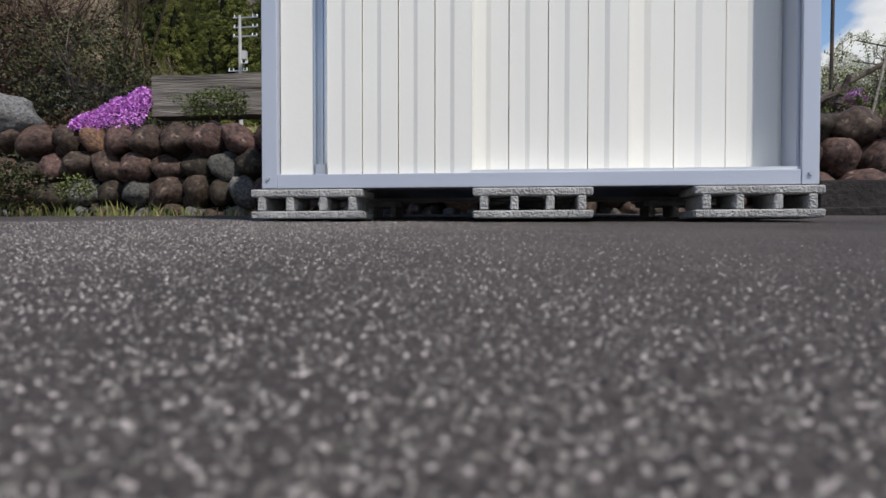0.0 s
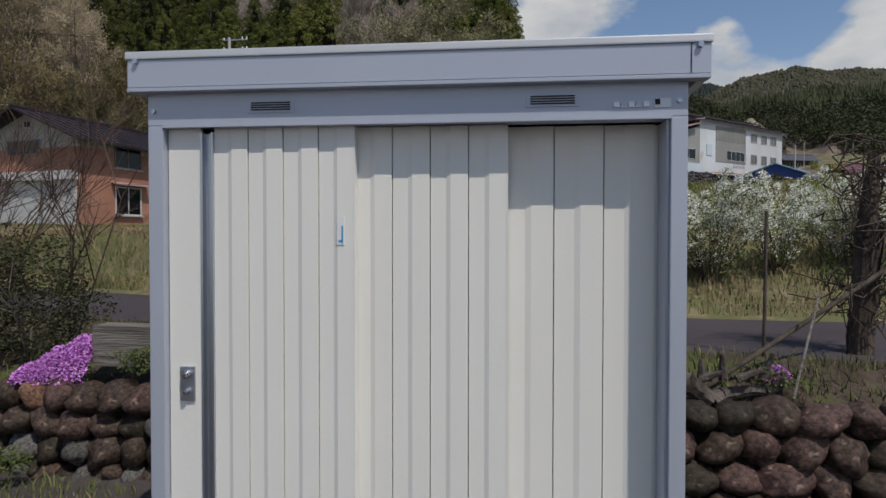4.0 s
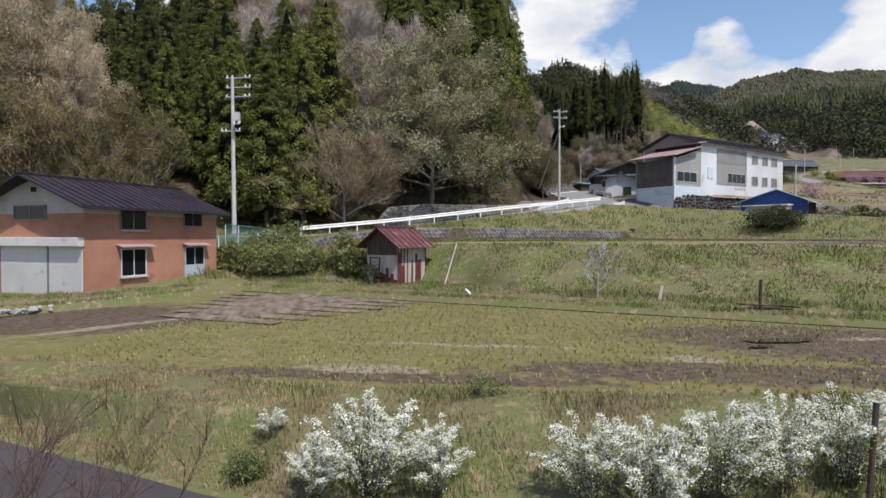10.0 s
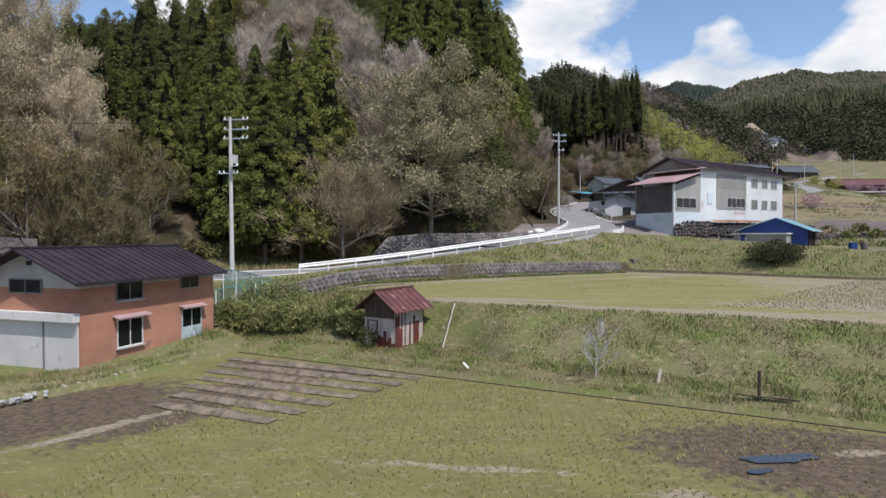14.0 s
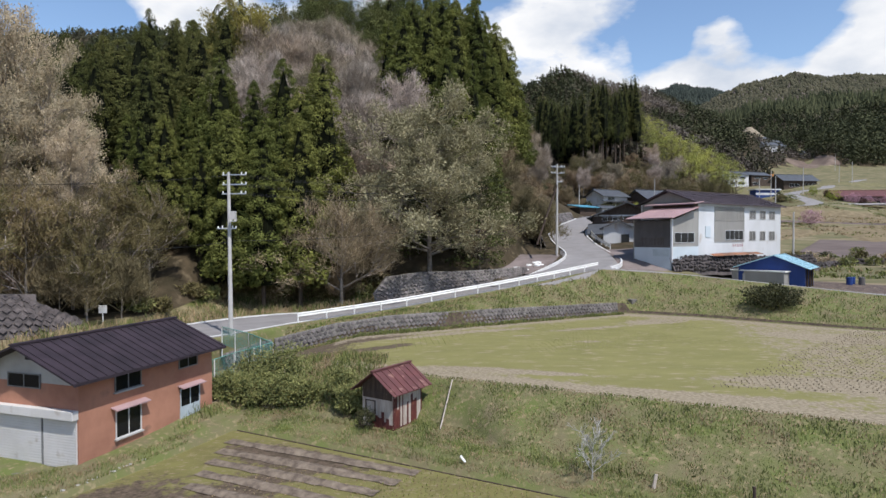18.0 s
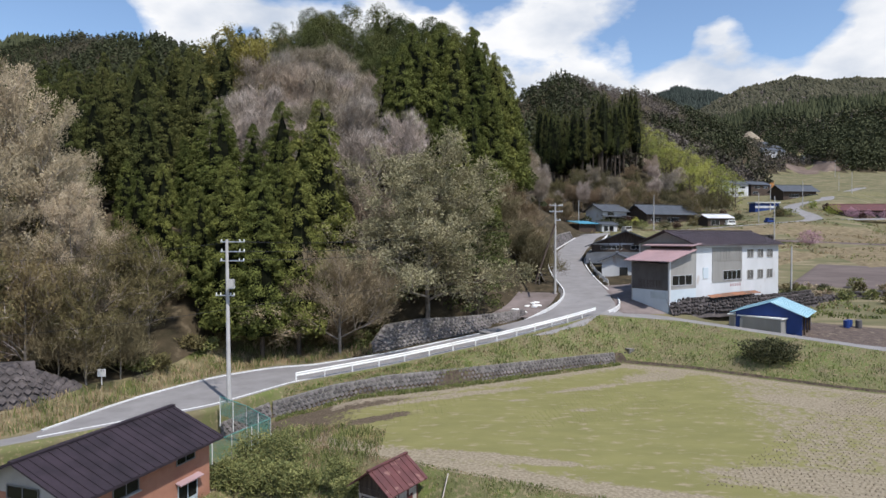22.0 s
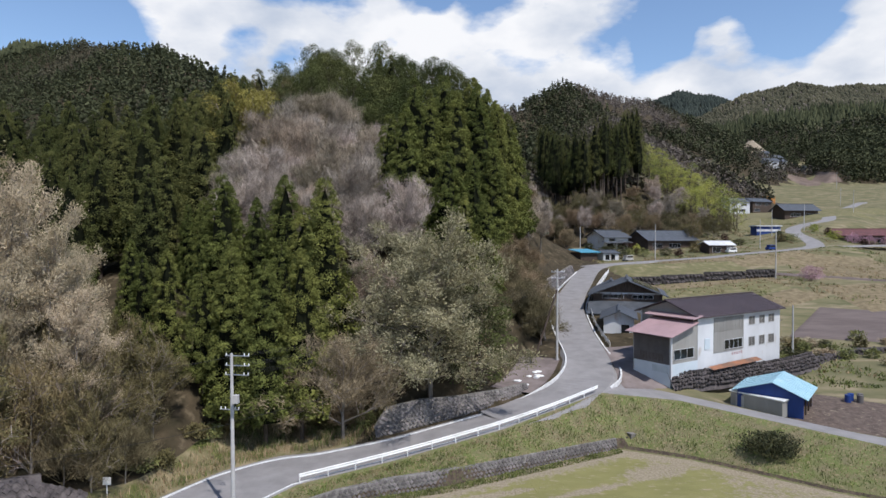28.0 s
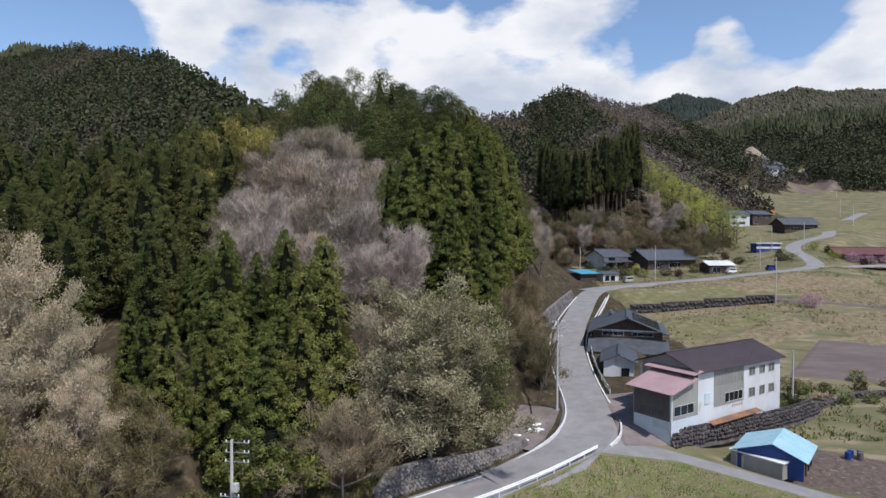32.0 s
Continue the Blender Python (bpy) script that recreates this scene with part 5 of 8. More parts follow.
# ---- white workshop ----
def build_workshop():
    e = empty("workshop", pose(26.59, 70.13, 9.3, 0, 0, 33.35), "white two-storey workshop with pink lean-to roof", "building")
    L, D, H, S = 23.2, 8.3, 6.35, 5.0
    box("front_wall", S, 0, -2.0, L, 0.2, H, M_whitewall, e)
    box("end_wall", L - 0.2, 0.2, -2.5, L, D, H, M_whitewall, e)
    box("rear_wall", S, D - 0.2, -0.6, L - 0.2, D, H, M_whitewall, e)
    RY, RZ = D / 2, H + 1.55
    mesh_obj("gable_wall", [(S, 0.2, -0.6), (S, D - 0.2, -0.6), (S, D - 0.2, H), (S, RY, RZ - 0.1), (S, 0.2, H), (S + 0.2, 0.2, -0.6), (S + 0.2, D - 0.2, -0.6), (S + 0.2, D - 0.2, H), (S + 0.2, RY, RZ - 0.1), (S + 0.2, 0.2, H)],
             [(0, 4, 3, 2, 1), (5, 6, 7, 8, 9)], M_greycorr, e)
    o = 0.55
    k = (RZ - H) / RY
    for s in (0, 1):
        ya = -o if s == 0 else D + o
        za = H + 0.1 - o * k
        A, B, C, Dd = (S - 0.7, ya, za), (L + 0.5, ya, za), (L + 0.5, RY, RZ + 0.1), (S - 0.7, RY, RZ + 0.1)
        r = sheet("roof_slope", *((A, B, C, Dd) if s == 0 else (B, A, Dd, C)), 0.12, M_brownroof2, e)
        ribs_on("seam", *((A, B, C, Dd) if s == 0 else (B, A, Dd, C)), 36, 0.05, 0.04, M_brownroof2, r)
    box("ridge_cap", S - 0.7, RY - 0.15, RZ + 0.05, L + 0.5, RY + 0.15, RZ + 0.18, M_brownroof2, e)
    # lean-to
    W2 = 5.4
    box("lean_to_plinth", 0, 0, -1.6, 0.15, W2, 1.0, M_whitewall2, e)
    box("lean_to_side", 0, 0, -1.6, S, 0.14, 1.1, M_whitewall2, e)
    sc = box("slat_screen", 0.02, 0.25, 1.0, 0.10, W2 - 0.1, 4.1, M_darkscreen, e)
    for i in range(24):
        box("slat", -0.03, 0.35 + i * 0.208, 1.05, 0.02, 0.47 + i * 0.208, 4.05, M_darkscreen, sc)
    window(e, 0.95, 1.25, 4.4, 2.2, 0.02, axis="y", panes=3, frame=M_darkscreen, glass=M_darkboard)
    mesh_obj("side_panel", [(0.15, 0.03, 1.1), (S, 0.03, 1.1), (S, 0.03, 5.55), (0.15, 0.03, 4.15), (0.15, 0.12, 1.1), (S, 0.12, 1.1), (S, 0.12, 5.55), (0.15, 0.12, 4.15)], [(0, 1, 2, 3), (7, 6, 5, 4), (2, 6, 7, 3)], M_greycorr, e)
    box("corner_post", -0.02, -0.02, -0.6, 0.2, 0.2, 4.3, M_whitewall, e)
    box("blue_panel", -0.02, 0.4, 0.0, 0.0, 2.6, 0.8, M_palewood, e)
    window(e, 0.45, 1.55, 4.2, 2.75, 0.03, panes=3, frame=M_whitewall)
    box("far_side", 0, W2 - 0.14, -0.6, S, W2, 4.3, M_greycorr, e)
    A, B, C, Dd = (-0.9, -0.75, 4.42), (S - 0.9, -0.75, 5.75), (S - 0.9, W2 + 0.5, 5.75), (-0.9, W2 + 0.5, 4.42)
    r = sheet("lean_to_roof", A, B, C, Dd, 0.08, M_pinkroof, e)
    ribs_on("seam", B, C, Dd, A, 16, 0.04, 0.04, M_pinkroof, r)
    sheet("upper_lean_to_roof", (S - 1.6, -0.6, 6.15), (S + 0.2, -0.6, 6.45), (S + 0.2, W2 + 1.2, 6.45), (S - 1.6, W2 + 1.2, 6.15), 0.10, M_pinkroof, e)
    box("clerestory", S - 0.9, 0.05, 5.5, S, W2 + 0.4, 6.2, M_darkboard, e)
    # facade panel and windows
    box("facade_panel", 8.15, -0.06, 1.6, 14.5, 0.0, 5.9, M_greycorr, e)
    for i in range(20):
        box("panel_rib", 8.2 + i * 0.315, -0.10, 4.15, 8.34 + i * 0.315, -0.06, 5.85, M_greycorr, e)
    window(e, 10.3, 1.85, 14.2, 3.05, -0.06, panes=4, frame=M_whitewall)
    for x0, x1 in ((15.7, 17.1), (18.1, 19.4), (20.3, 21.7)):
        window(e, x0, 4.5, x1, 5.6, 0.0, panes=2, frame=M_plaster, glass=M_greyglass)
        window(e, x0, 1.75, x1, 2.95, 0.0, panes=2, frame=M_plaster, glass=M_greyglass)
    for i in range(5):
        box("wall_sign_bar", 12.0 + i * 0.5, -0.01, 1.0, 12.3 + i * 0.5, 0.0, 1.35, M_pinkroof, e)
    box("meter_box", 6.3, -0.08, 2.2, 7.3, 0.0, 3.5, M_whitewall2, e)
    ann = box("annex", L, 1.5, -0.4, L + 2.0, 6.5, 4.2, M_whitewall, e)
    sheet("annex_roof", (L, 1.0, 4.5), (L + 2.5, 1.0, 4.3), (L + 2.5, 7, 4.3), (L, 7, 4.5), 0.1, M_brownroof2, e)
    window(e, 2.5, 1.5, 3.6, 2.6, L + 2.0, axis="y", panes=2, out=1)
    return e


M_brownroof2 = material("brown seamed roof", (0.075, 0.055, 0.058), (0.05, 0.037, 0.04), 0.4, 0.5, bump=0.05)
M_whitewall2 = material("bluish white wall", (0.52, 0.58, 0.62), (0.44, 0.50, 0.54), 0.3, 0.85, bump=0.08)
build_workshop()


# rubble terrace under the workshop
def rubble_wall(name, pts, z0, h, label, n, size, mat, seed, batter=0.25):
    wall = empty(name, pose(0, 0, 0), label, "wall", kind="structure")
    meshes = [pebble_mesh(70 + i, mat, 0.5) for i in range(4)]
    rnd = random.Random(seed)
    verts, faces = [], []
    for (a, b), za in zip(zip(pts, pts[1:]), z0):
        dx, dy = b[0] - a[0], b[1] - a[1]
        l = math.hypot(dx, dy)
        nx, ny = -dy / l, dx / l
        k = len(verts)
        verts += [(a[0], a[1], za - 0.5), (b[0], b[1], za - 0.5), (b[0] + nx * batter, b[1] + ny * batter, za + h), (a[0] + nx * batter, a[1] + ny * batter, za + h),
                  (a[0] + nx * 1.2, a[1] + ny * 1.2, za + h), (b[0] + nx * 1.2, b[1] + ny * 1.2, za + h)]
        faces += [(k, k + 1, k + 2, k + 3), (k + 3, k + 2, k + 5, k + 4)]
        rows = max(1, int(h / size))
        for r in range(rows):
            cnt = int(l / (size * 1.35))
            for i in range(cnt):
                t = (i + 0.5 + 0.5 * (r % 2) + rnd.uniform(-0.2, 0.2)) / (cnt + 0.5)
                s = (r + 0.5) / rows
                ob = new("stone", rnd.choice(meshes))
                ob.parent = wall
                ob.matrix_basis = Matrix.Translation((a[0] + dx * t + nx * batter * s, a[1] + dy * t + ny * batter * s, za + h * s + rnd.uniform(-0.3, 0.3) * size)) @ pose(0, 0, 0, rnd.uniform(-35, 35), rnd.uniform(-40, 40), math.degrees(math.atan2(dy, dx)) + rnd.uniform(-10, 10)) @ Matrix.Diagonal((size * rnd.uniform(0.45, 0.85), size * 0.4, size * rnd.uniform(0.4, 0.66), 1))
    mesh_obj("wall_core", verts, faces, mat, wall)
    return wall


rubble_wall("rubble_wall", [(26.9, 69.3), (33.0, 72.3), (41.0, 77.0), (48.3, 81.5), (53.0, 85.0)], [7.6, 7.5, 7.3, 7.3], 1.75, "dark dry-stone retaining wall below the workshop", 0, 0.34, M_rubble, 3, 1.3)
rust = mesh_obj("rust_bank", [(32.5, 72.6, 9.25), (36, 74.8, 9.3), (41.5, 78.5, 9.35), (41.0, 79.3, 9.6), (35.6, 75.6, 9.6), (32.3, 73.4, 9.5)], [(0, 1, 2, 3, 4, 5)], M_rustsoil)
tagged(rust, "rust-stained soil along the workshop wall", "soil", kind="structure")


# ---- blue shed and container ----
def build_blue_shed():
    e = empty("blue_shed", pose(38.1, 63.8, 6.0, 0, 0, 52), "blue sheet-clad shed with pale blue roof", "shed")
    # local x along the open side, y towards the road
    L, W, H, RZ, RY = 6.2, 6.4, 2.3, 3.5, 2.9
    mesh_obj("gable_wall", [(0, 0, 0), (0, W, 0), (0, W, H), (0, RY, RZ), (0, 0, H), (0.1, 0, 0), (0.1, W, 0), (0.1, W, H), (0.1, RY, RZ), (0.1, 0, H)],
             [(0, 4, 3, 2, 1), (5, 6, 7, 8, 9), (0, 5, 9, 4), (1, 2, 7, 6), (0, 1, 6, 5)], M_bluetarp, e)
    box("back_wall", L - 0.1, 0, 0, L, W, H, M_bluetarp, e)
    box("far_wall", 0.1, W - 0.1, 0, L - 0.1, W, H, M_bluetarp, e)
    for x in (0.2, 2.1, 4.1, L - 0.2):
        box("post", x - 0.08, 0.0, 0, x + 0.08, 0.16, H, M_darkboard, e)
    for z in (0.9, 1.7):
        box("shelf_rail", 0.2, 1.2, z, L - 0.2, 1.3, z + 0.12, M_darkboard, e)
    box("inner_stack", 0.5, 1.4, 0, L - 0.4, 3.0, 1.6, M_darkboard, e, 0.05)
    o, k1, k2 = 0.5, (RZ - H) / RY, (RZ - H) / (W - RY)
    A, B, C, D = (-0.5, -o, H + 0.08 - o * k1), (L + 0.4, -o, H + 0.08 - o * k1), (L + 0.4, RY, RZ + 0.08), (-0.5, RY, RZ + 0.08)
    r = sheet("roof_slope", A, B, C, D, 0.06, M_lightblue, e)
    ribs_on("seam", A, B, C, D, 12, 0.04, 0.03, M_lightblue, r)
    A, B = (L + 0.4, W + o, H + 0.08 - o * k2), (-0.5, W + o, H + 0.08 - o * k2)
    r = sheet("roof_slope", A, B, D, C, 0.06, M_lightblue, e)
    ribs_on("seam", A, B, D, C, 12, 0.04, 0.03, M_lightblue, r)
    return e


build_blue_shed()
e = empty("container", pose(36.0, 64.0, 6.45, 0, 0, 126.5), "grey site container with a white flat roof", "container")
box("container_body", 0, -2.2, -0.4, 5.6, 0, 1.35, M_greycorr, e, 0.02)
box("container_roof", -0.15, -2.35, 1.35, 5.75, 0.12, 1.48, M_white, e, 0.02)
box("container_door", 4.1, 0.0, -0.3, 5.0, 0.03, 1.1, M_plaster, e)
for k, (x, y) in enumerate(((47.2, 70.6), (47.9, 71.2), (48.5, 70.4), (49.0, 71.2))):
    tagged(tube("oil_drum", (x, y, 5.9), (x, y, 6.85), 0.32, M_bluetarp if k < 2 else M_darkscreen, None, None, 14), "blue steel drum standing in the yard" if k < 2 else "dark steel drum standing in the yard", "drum", "drums by the blue shed")


# ---- Japanese house behind the workshop ----
def gable_house(name, x, y, z, rot, L, W, H, rise, wall, roof, label, over=0.7, winds=(), lower=None, category="house"):
    e = empty(name, pose(x, y, z, 0, 0, rot), label, category)
    RY = W / 2
    bm = bmesh.new()
    bm_box(bm, 0, 0, -3.0, L, W, H)
    part("wall", bm, wall, e)
    for xx in (0.0, L):
        s = 0.02 if xx else -0.02
        mesh_obj("gable", [(xx, 0, H), (xx, W, H), (xx, RY, H + rise), (xx + s, 0, H), (xx + s, W, H), (xx + s, RY, H + rise)], [(3, 4, 5), (0, 2, 1), (0, 1, 4, 3), (1, 2, 5, 4), (2, 0, 3, 5)], wall, e)
    k = rise / RY
    for s in (0, 1):
        ya = -over if s == 0 else W + over
        za = H + 0.1 - over * k
        A, B, C, D = (-over, ya, za), (L + over, ya, za), (L + over, RY, H + rise + 0.1), (-over, RY, H + rise + 0.1)
        sheet("roof_slope", *((A, B, C, D) if s == 0 else (B, A, D, C)), 0.16, roof, e)
    box("ridge_cap", -over, RY - 0.2, H + rise + 0.02, L + over, RY + 0.2, H + rise + 0.3, roof, e)
    for ax, a0, z0, a1, z1, n in winds:
        if ax == "f":
            window(e, a0, z0, a1, z1, 0.0, panes=n, frame=M_whitewall)
        elif ax == "l":
            window(e, a0, z0, a1, z1, 0.0, axis="y", panes=n, frame=M_whitewall)
    if lower:
        h, d = lower
        sheet("lower_roof", (-over, -d, h - 0.5), (L + over, -d, h - 0.5), (L + over, 0.02, h), (-over, 0.02, h), 0.14, roof, e)
    return e


jh = gable_house("farmhouse", 38.1, 105.4, 9.6, 74, 12.0, 11.6, 5.6, 2.3, M_darkboard, M_tileroof, "dark timber farmhouse with slate-blue tiled roof", 1.0,
                 (("l", 1.5, 4.75, 5.0, 5.45, 4), ("l", 6.4, 4.75, 10.0, 5.45, 4)))
sheet("porch_roof", (-4.2, -1.0, 2.5), (-0.0, -1.0, 4.3), (-0.0, 12.4, 4.3), (-4.2, 12.4, 2.5), 0.15, M_tileroof, jh)
box("porch", -3.2, 0.3, -3.0, 0.0, 11.2, 2.9, M_plaster, jh)
for i in range(6):
    box("gable_beam", -0.10, 1.0 + i * 1.9, 4.4, -0.03, 1.16 + i * 1.9, 5.9 + (0.7 if i in (2, 3) else 0.2), M_bark, jh)
box("gable_beam", -0.10, 0.2, 5.55, -0.03, 11.4, 5.8, M_whitewall, jh)
for i in range(3):
    sheet("solar_panel", (0.6 + i * 3.6, 0.3, 5.93), (3.9 + i * 3.6, 0.3, 5.93), (3.9 + i * 3.6, 4.9, 7.76), (0.6 + i * 3.6, 4.9, 7.76), 0.06, M_glass, jh)
gable_house("farm_outbuilding", 36.0, 119.0, 11.8, 74, 6, 6, 3.2, 1.5, M_darkboard, M_tileroof, "dark outbuilding with tiled roof behind the farmhouse", 0.7)
gable_house("white_shed", 28.9, 91.4, 10.3, 74, 9.0, 4.4, 2.7, 0.9, M_whitewall, M_tileroof, "small white outbuilding by the road bend", 0.6, (("l", 0.6, 0.3, 1.9, 1.7, 1),))


# ---- far road, lines, rails ----
def strip_path(name, pts, width, mat, label, lift=0.0, offset=0.0, category="road", skirts=0.0):
    pts = [Vector(p) for p in pts]
    # smooth by repeated corner cutting
    for _ in range(3):
        out = [pts[0]]
        for a, b in zip(pts, pts[1:]):
            out += [a.lerp(b, 0.25), a.lerp(b, 0.75)]
        pts = out + [pts[-1]]
    verts, faces = [], []
    for i, p in enumerate(pts):
        d = (pts[min(i + 1, len(pts) - 1)] - pts[max(i - 1, 0)])
        n = Vector((-d.y, d.x, 0)).normalized()
        w = width if not callable(width) else width(i / (len(pts) - 1))
        a, b = p + n * (offset + w / 2), p + n * (offset - w / 2)
        for qv in (a, b):
            verts.append((qv.x, qv.y, qv.z + lift))
        for qv in (a + n * skirts, b - n * skirts):
            verts.append((qv.x, qv.y, qv.z + lift - 0.5))
    for i in range(len(pts) - 1):
        k = 4 * i
        faces += [(k, k + 4, k + 5, k + 1), (k + 2, k + 6, k + 4, k), (k + 1, k + 5, k + 7, k + 3)]
    ob = mesh_obj(name, verts, faces, mat)
    return tagged(ob, label, category, kind="structure"), pts


main_pts = [(6.0, 61.8, 6.55), (11.5, 65.2, 7.25)] + ROAD
far_road, rp = strip_path("road", main_pts, lambda t: 6.6 - 1.2 * min(1, t * 2), M_road, "grey asphalt valley road winding uphill", 0.05, 0.0, skirts=0.5)
strip_path("road", VILLAGE_ROAD, 5.0, M_road, "pale village road along the fields", 0.06, skirts=0.5)
strip_path("road", [(122, 201, 22.0), (134, 203, 22.3), (152, 206, 22.6), (180, 210, 23.2)], 4.0, M_road, "pale side road along the lower houses", 0.07, skirts=0.5)


def paint_line(pts, width=0.16, lift=0.075):
    return strip_path("road_line", pts, width, M_line, "white painted line at the road edge", lift, category="road marking")[0]


def along(f, x0, x1, n, dz=0.02, off=0.0):
    return [(x0 + (x1 - x0) * i / n, f(x0 + (x1 - x0) * i / n) + off, road_z(x0 + (x1 - x0) * i / n) + dz) for i in range(n + 1)]


paint_line(along(road_near, -24, -12.0, 10, off=0.75), 0.15, 0.01)
paint_line(along(road_near, -12.0, 13.5, 14, off=0.7), 0.15, 0.01)
paint_line(along(road_far, -24.5, 9.5, 20, off=-0.8) + [(13.0, 70.6, 8.35), (15.2, 74.5, 9.0), (16.4, 79, 9.45), (16.9, 85, 9.9), (17.4, 95, 10.85), (19.2, 109, 12.2), (22.6, 124, 13.3), (27.6, 139, 14.6), (34.5, 157, 16.3)], 0.16, 0.07)
paint_line([(19.2, 68.6, 8.15), (21.6, 72, 8.5), (22.6, 77, 9.05), (22.7, 84, 9.7), (23.6, 95, 10.8), (25.6, 109, 12.2), (29.8, 123.5, 13.3), (35, 137.5, 14.6), (41.5, 155, 16.3)], 0.18, 0.07)


def guard_rail(name, pts, label, h=0.72, posts=2.4, depth=0.34):
    pts = [Vector(p) for p in pts]
    for _ in range(3):
        out = [pts[0]]
        for a, b in zip(pts, pts[1:]):
            out += [a.lerp(b, 0.25), a.lerp(b, 0.75)]
        pts = out + [pts[-1]]
    e = empty(name, pose(0, 0, 0), label, "guard rail")
    prof = [(0, 0.0), (0.05, 0.06), (0.0, 0.13), (0.0, 0.20), (0.05, 0.27), (0.0, depth)]
    verts, faces = [], []
    for i, p in enumerate(pts):
        d = (pts[min(i + 1, len(pts) - 1)] - pts[max(i - 1, 0)])
        n = Vector((d.y, -d.x, 0)).normalized()
        for a, b in prof:
            verts.append(p + n * a + Vector((0, 0, h - depth + b)))
        for a, b in reversed(prof):
            verts.append(p + n * (a - 0.03) + Vector((0, 0, h - depth + b)))
    m = 2 * len(prof)
    for i in range(len(pts) - 1):
        for j in range(m):
            faces.append((i * m + j, (i + 1) * m + j, (i + 1) * m + (j + 1) % m, i * m + (j + 1) % m))
    mesh_obj("beam", verts, faces, M_white, e)
    acc, last = 0.0, None
    for a, b in zip(pts, pts[1:]):
        l = (b - a).length
        while acc <= l:
            p = a.lerp(b, acc / l)
            tube("post", p + Vector((0, 0, -0.5)), p + Vector((0, 0, h - 0.02)), 0.057, M_white, e, None, 8)
            acc += posts
        acc -= l
    return e


guard_rail("guard_rail", [(-11.5, 50.75, 4.5), (-4.1, 53.95, 5.25), (1.2, 56.3, 5.95), (6.3, 58.85, 6.6), (11.9, 62.6, 7.3), (17.4, 67.05, 8.0)], "white steel guard rail along the road", 0.80, 2.4)
guard_rail("guard_rail", [(23.6, 85, 9.7), (24.2, 95, 10.8), (26.4, 109, 12.2), (30.4, 123, 13.3), (35.8, 137, 14.6), (42.2, 155, 16.3)], "white guard rail along the uphill bend", 0.85, 3.0, 0.5)


# ---- utility poles ----
def utility_pole(name, base, top, label, arms, mat):
    base, top = Vector(base), Vector(top)
    e = empty(name, Matrix.Translation(base), label, "utility pole")
    h = (top - base).length
    d = top - base
    bm = bmesh.new()
    bm_tube(bm, (0, 0, -0.6), d, 0.175, 0.105, 16)
    part("shaft", bm, mat, e)
    for frac, half, shift, ang in arms:
        p = d * frac
        c, s = math.cos(radians(ang)), math.sin(radians(ang))
        arm = tube("crossarm", p + Vector(((shift - half) * c, (shift - half) * s, 0)), p + Vector(((shift + half) * c, (shift + half) * s, 0)), 0.045, M_alu, e, None, 6)
        for k in (-0.9, -0.45, 0.6, 0.95):
            q0 = p + Vector(((shift + half * k) * c, (shift + half * k) * s, 0.03))
            tube("insulator", q0, q0 + Vector((0, 0, 0.17)), 0.055, M_white, arm, 0.04, 8)
    return e


pole = utility_pole("utility_pole", (-14.95, 44.7, 4.35), (-15.35, 45.6, 16.35), "grey concrete utility pole with crossarms", [(0.985, 0.95, 0.45, -8), (0.925, 0.95, 0.45, -8), (0.868, 0.95, 0.4, -8), (0.70, 0.3, 0.25, -8), (0.655, 0.75, -0.2, -8)], M_polecon)
box("switch_box", 0.05, -0.2, 8.5, 0.42, 0.15, 9.1, M_polecon, pole)
pole2 = utility_pole("utility_pole", (15.2, 79.3, 9.6), (15.2, 79.3, 20.9), "slim utility pole at the road bend", [(0.97, 0.9, 0.1, 10), (0.90, 0.9, 0.1, 10), (0.8, 0.4, 0.3, 10)], M_polecon)
tube("stay", (-2.8, -1.5, 1.0), (0, 0, 8.6), 0.12, M_darkboard, pole2)
def power_line(a, b, sag, r, label):
    v, f = [], []
    for i in range(13):
        t = i / 12
        p = Vector(a).lerp(Vector(b), t) - Vector((0, 0, sag * 4 * t * (1 - t)))
        v += [p + Vector((r, -r, 0)), p + Vector((0, 0, r * 1.4)), p + Vector((-r, r, 0)), p - Vector((0, 0, r * 1.4))]
    for i in range(12):
        f += [(4 * i + j, 4 * i + (j + 1) % 4, 4 * i + 4 + (j + 1) % 4, 4 * i + 4 + j) for j in range(4)]
    tagged(mesh_obj("power_line", v, f, M_darkgap), label, "power line", "power lines")


for z0 in (16.2, 15.5, 14.85):
    for s in (-0.45, 0.4, 1.3):
        power_line((-15.35 + s, 45.6, z0), (15.2 + s, 79.3, z0 + 4.4), 1.6, 0.006, "thin black power line between the poles")
for a, b, sag in (((-15.2, 45.2, 11.3), (15.2, 79.3, 16.0), 1.2), ((-15.2, 45.2, 11.2), (-48, 30, 11.0), 1.0), ((-15.35, 45.5, 16.1), (-50, 30, 16), 1.2)):
    power_line(a, b, sag, 0.010, "sagging dark cable leading from the pole")


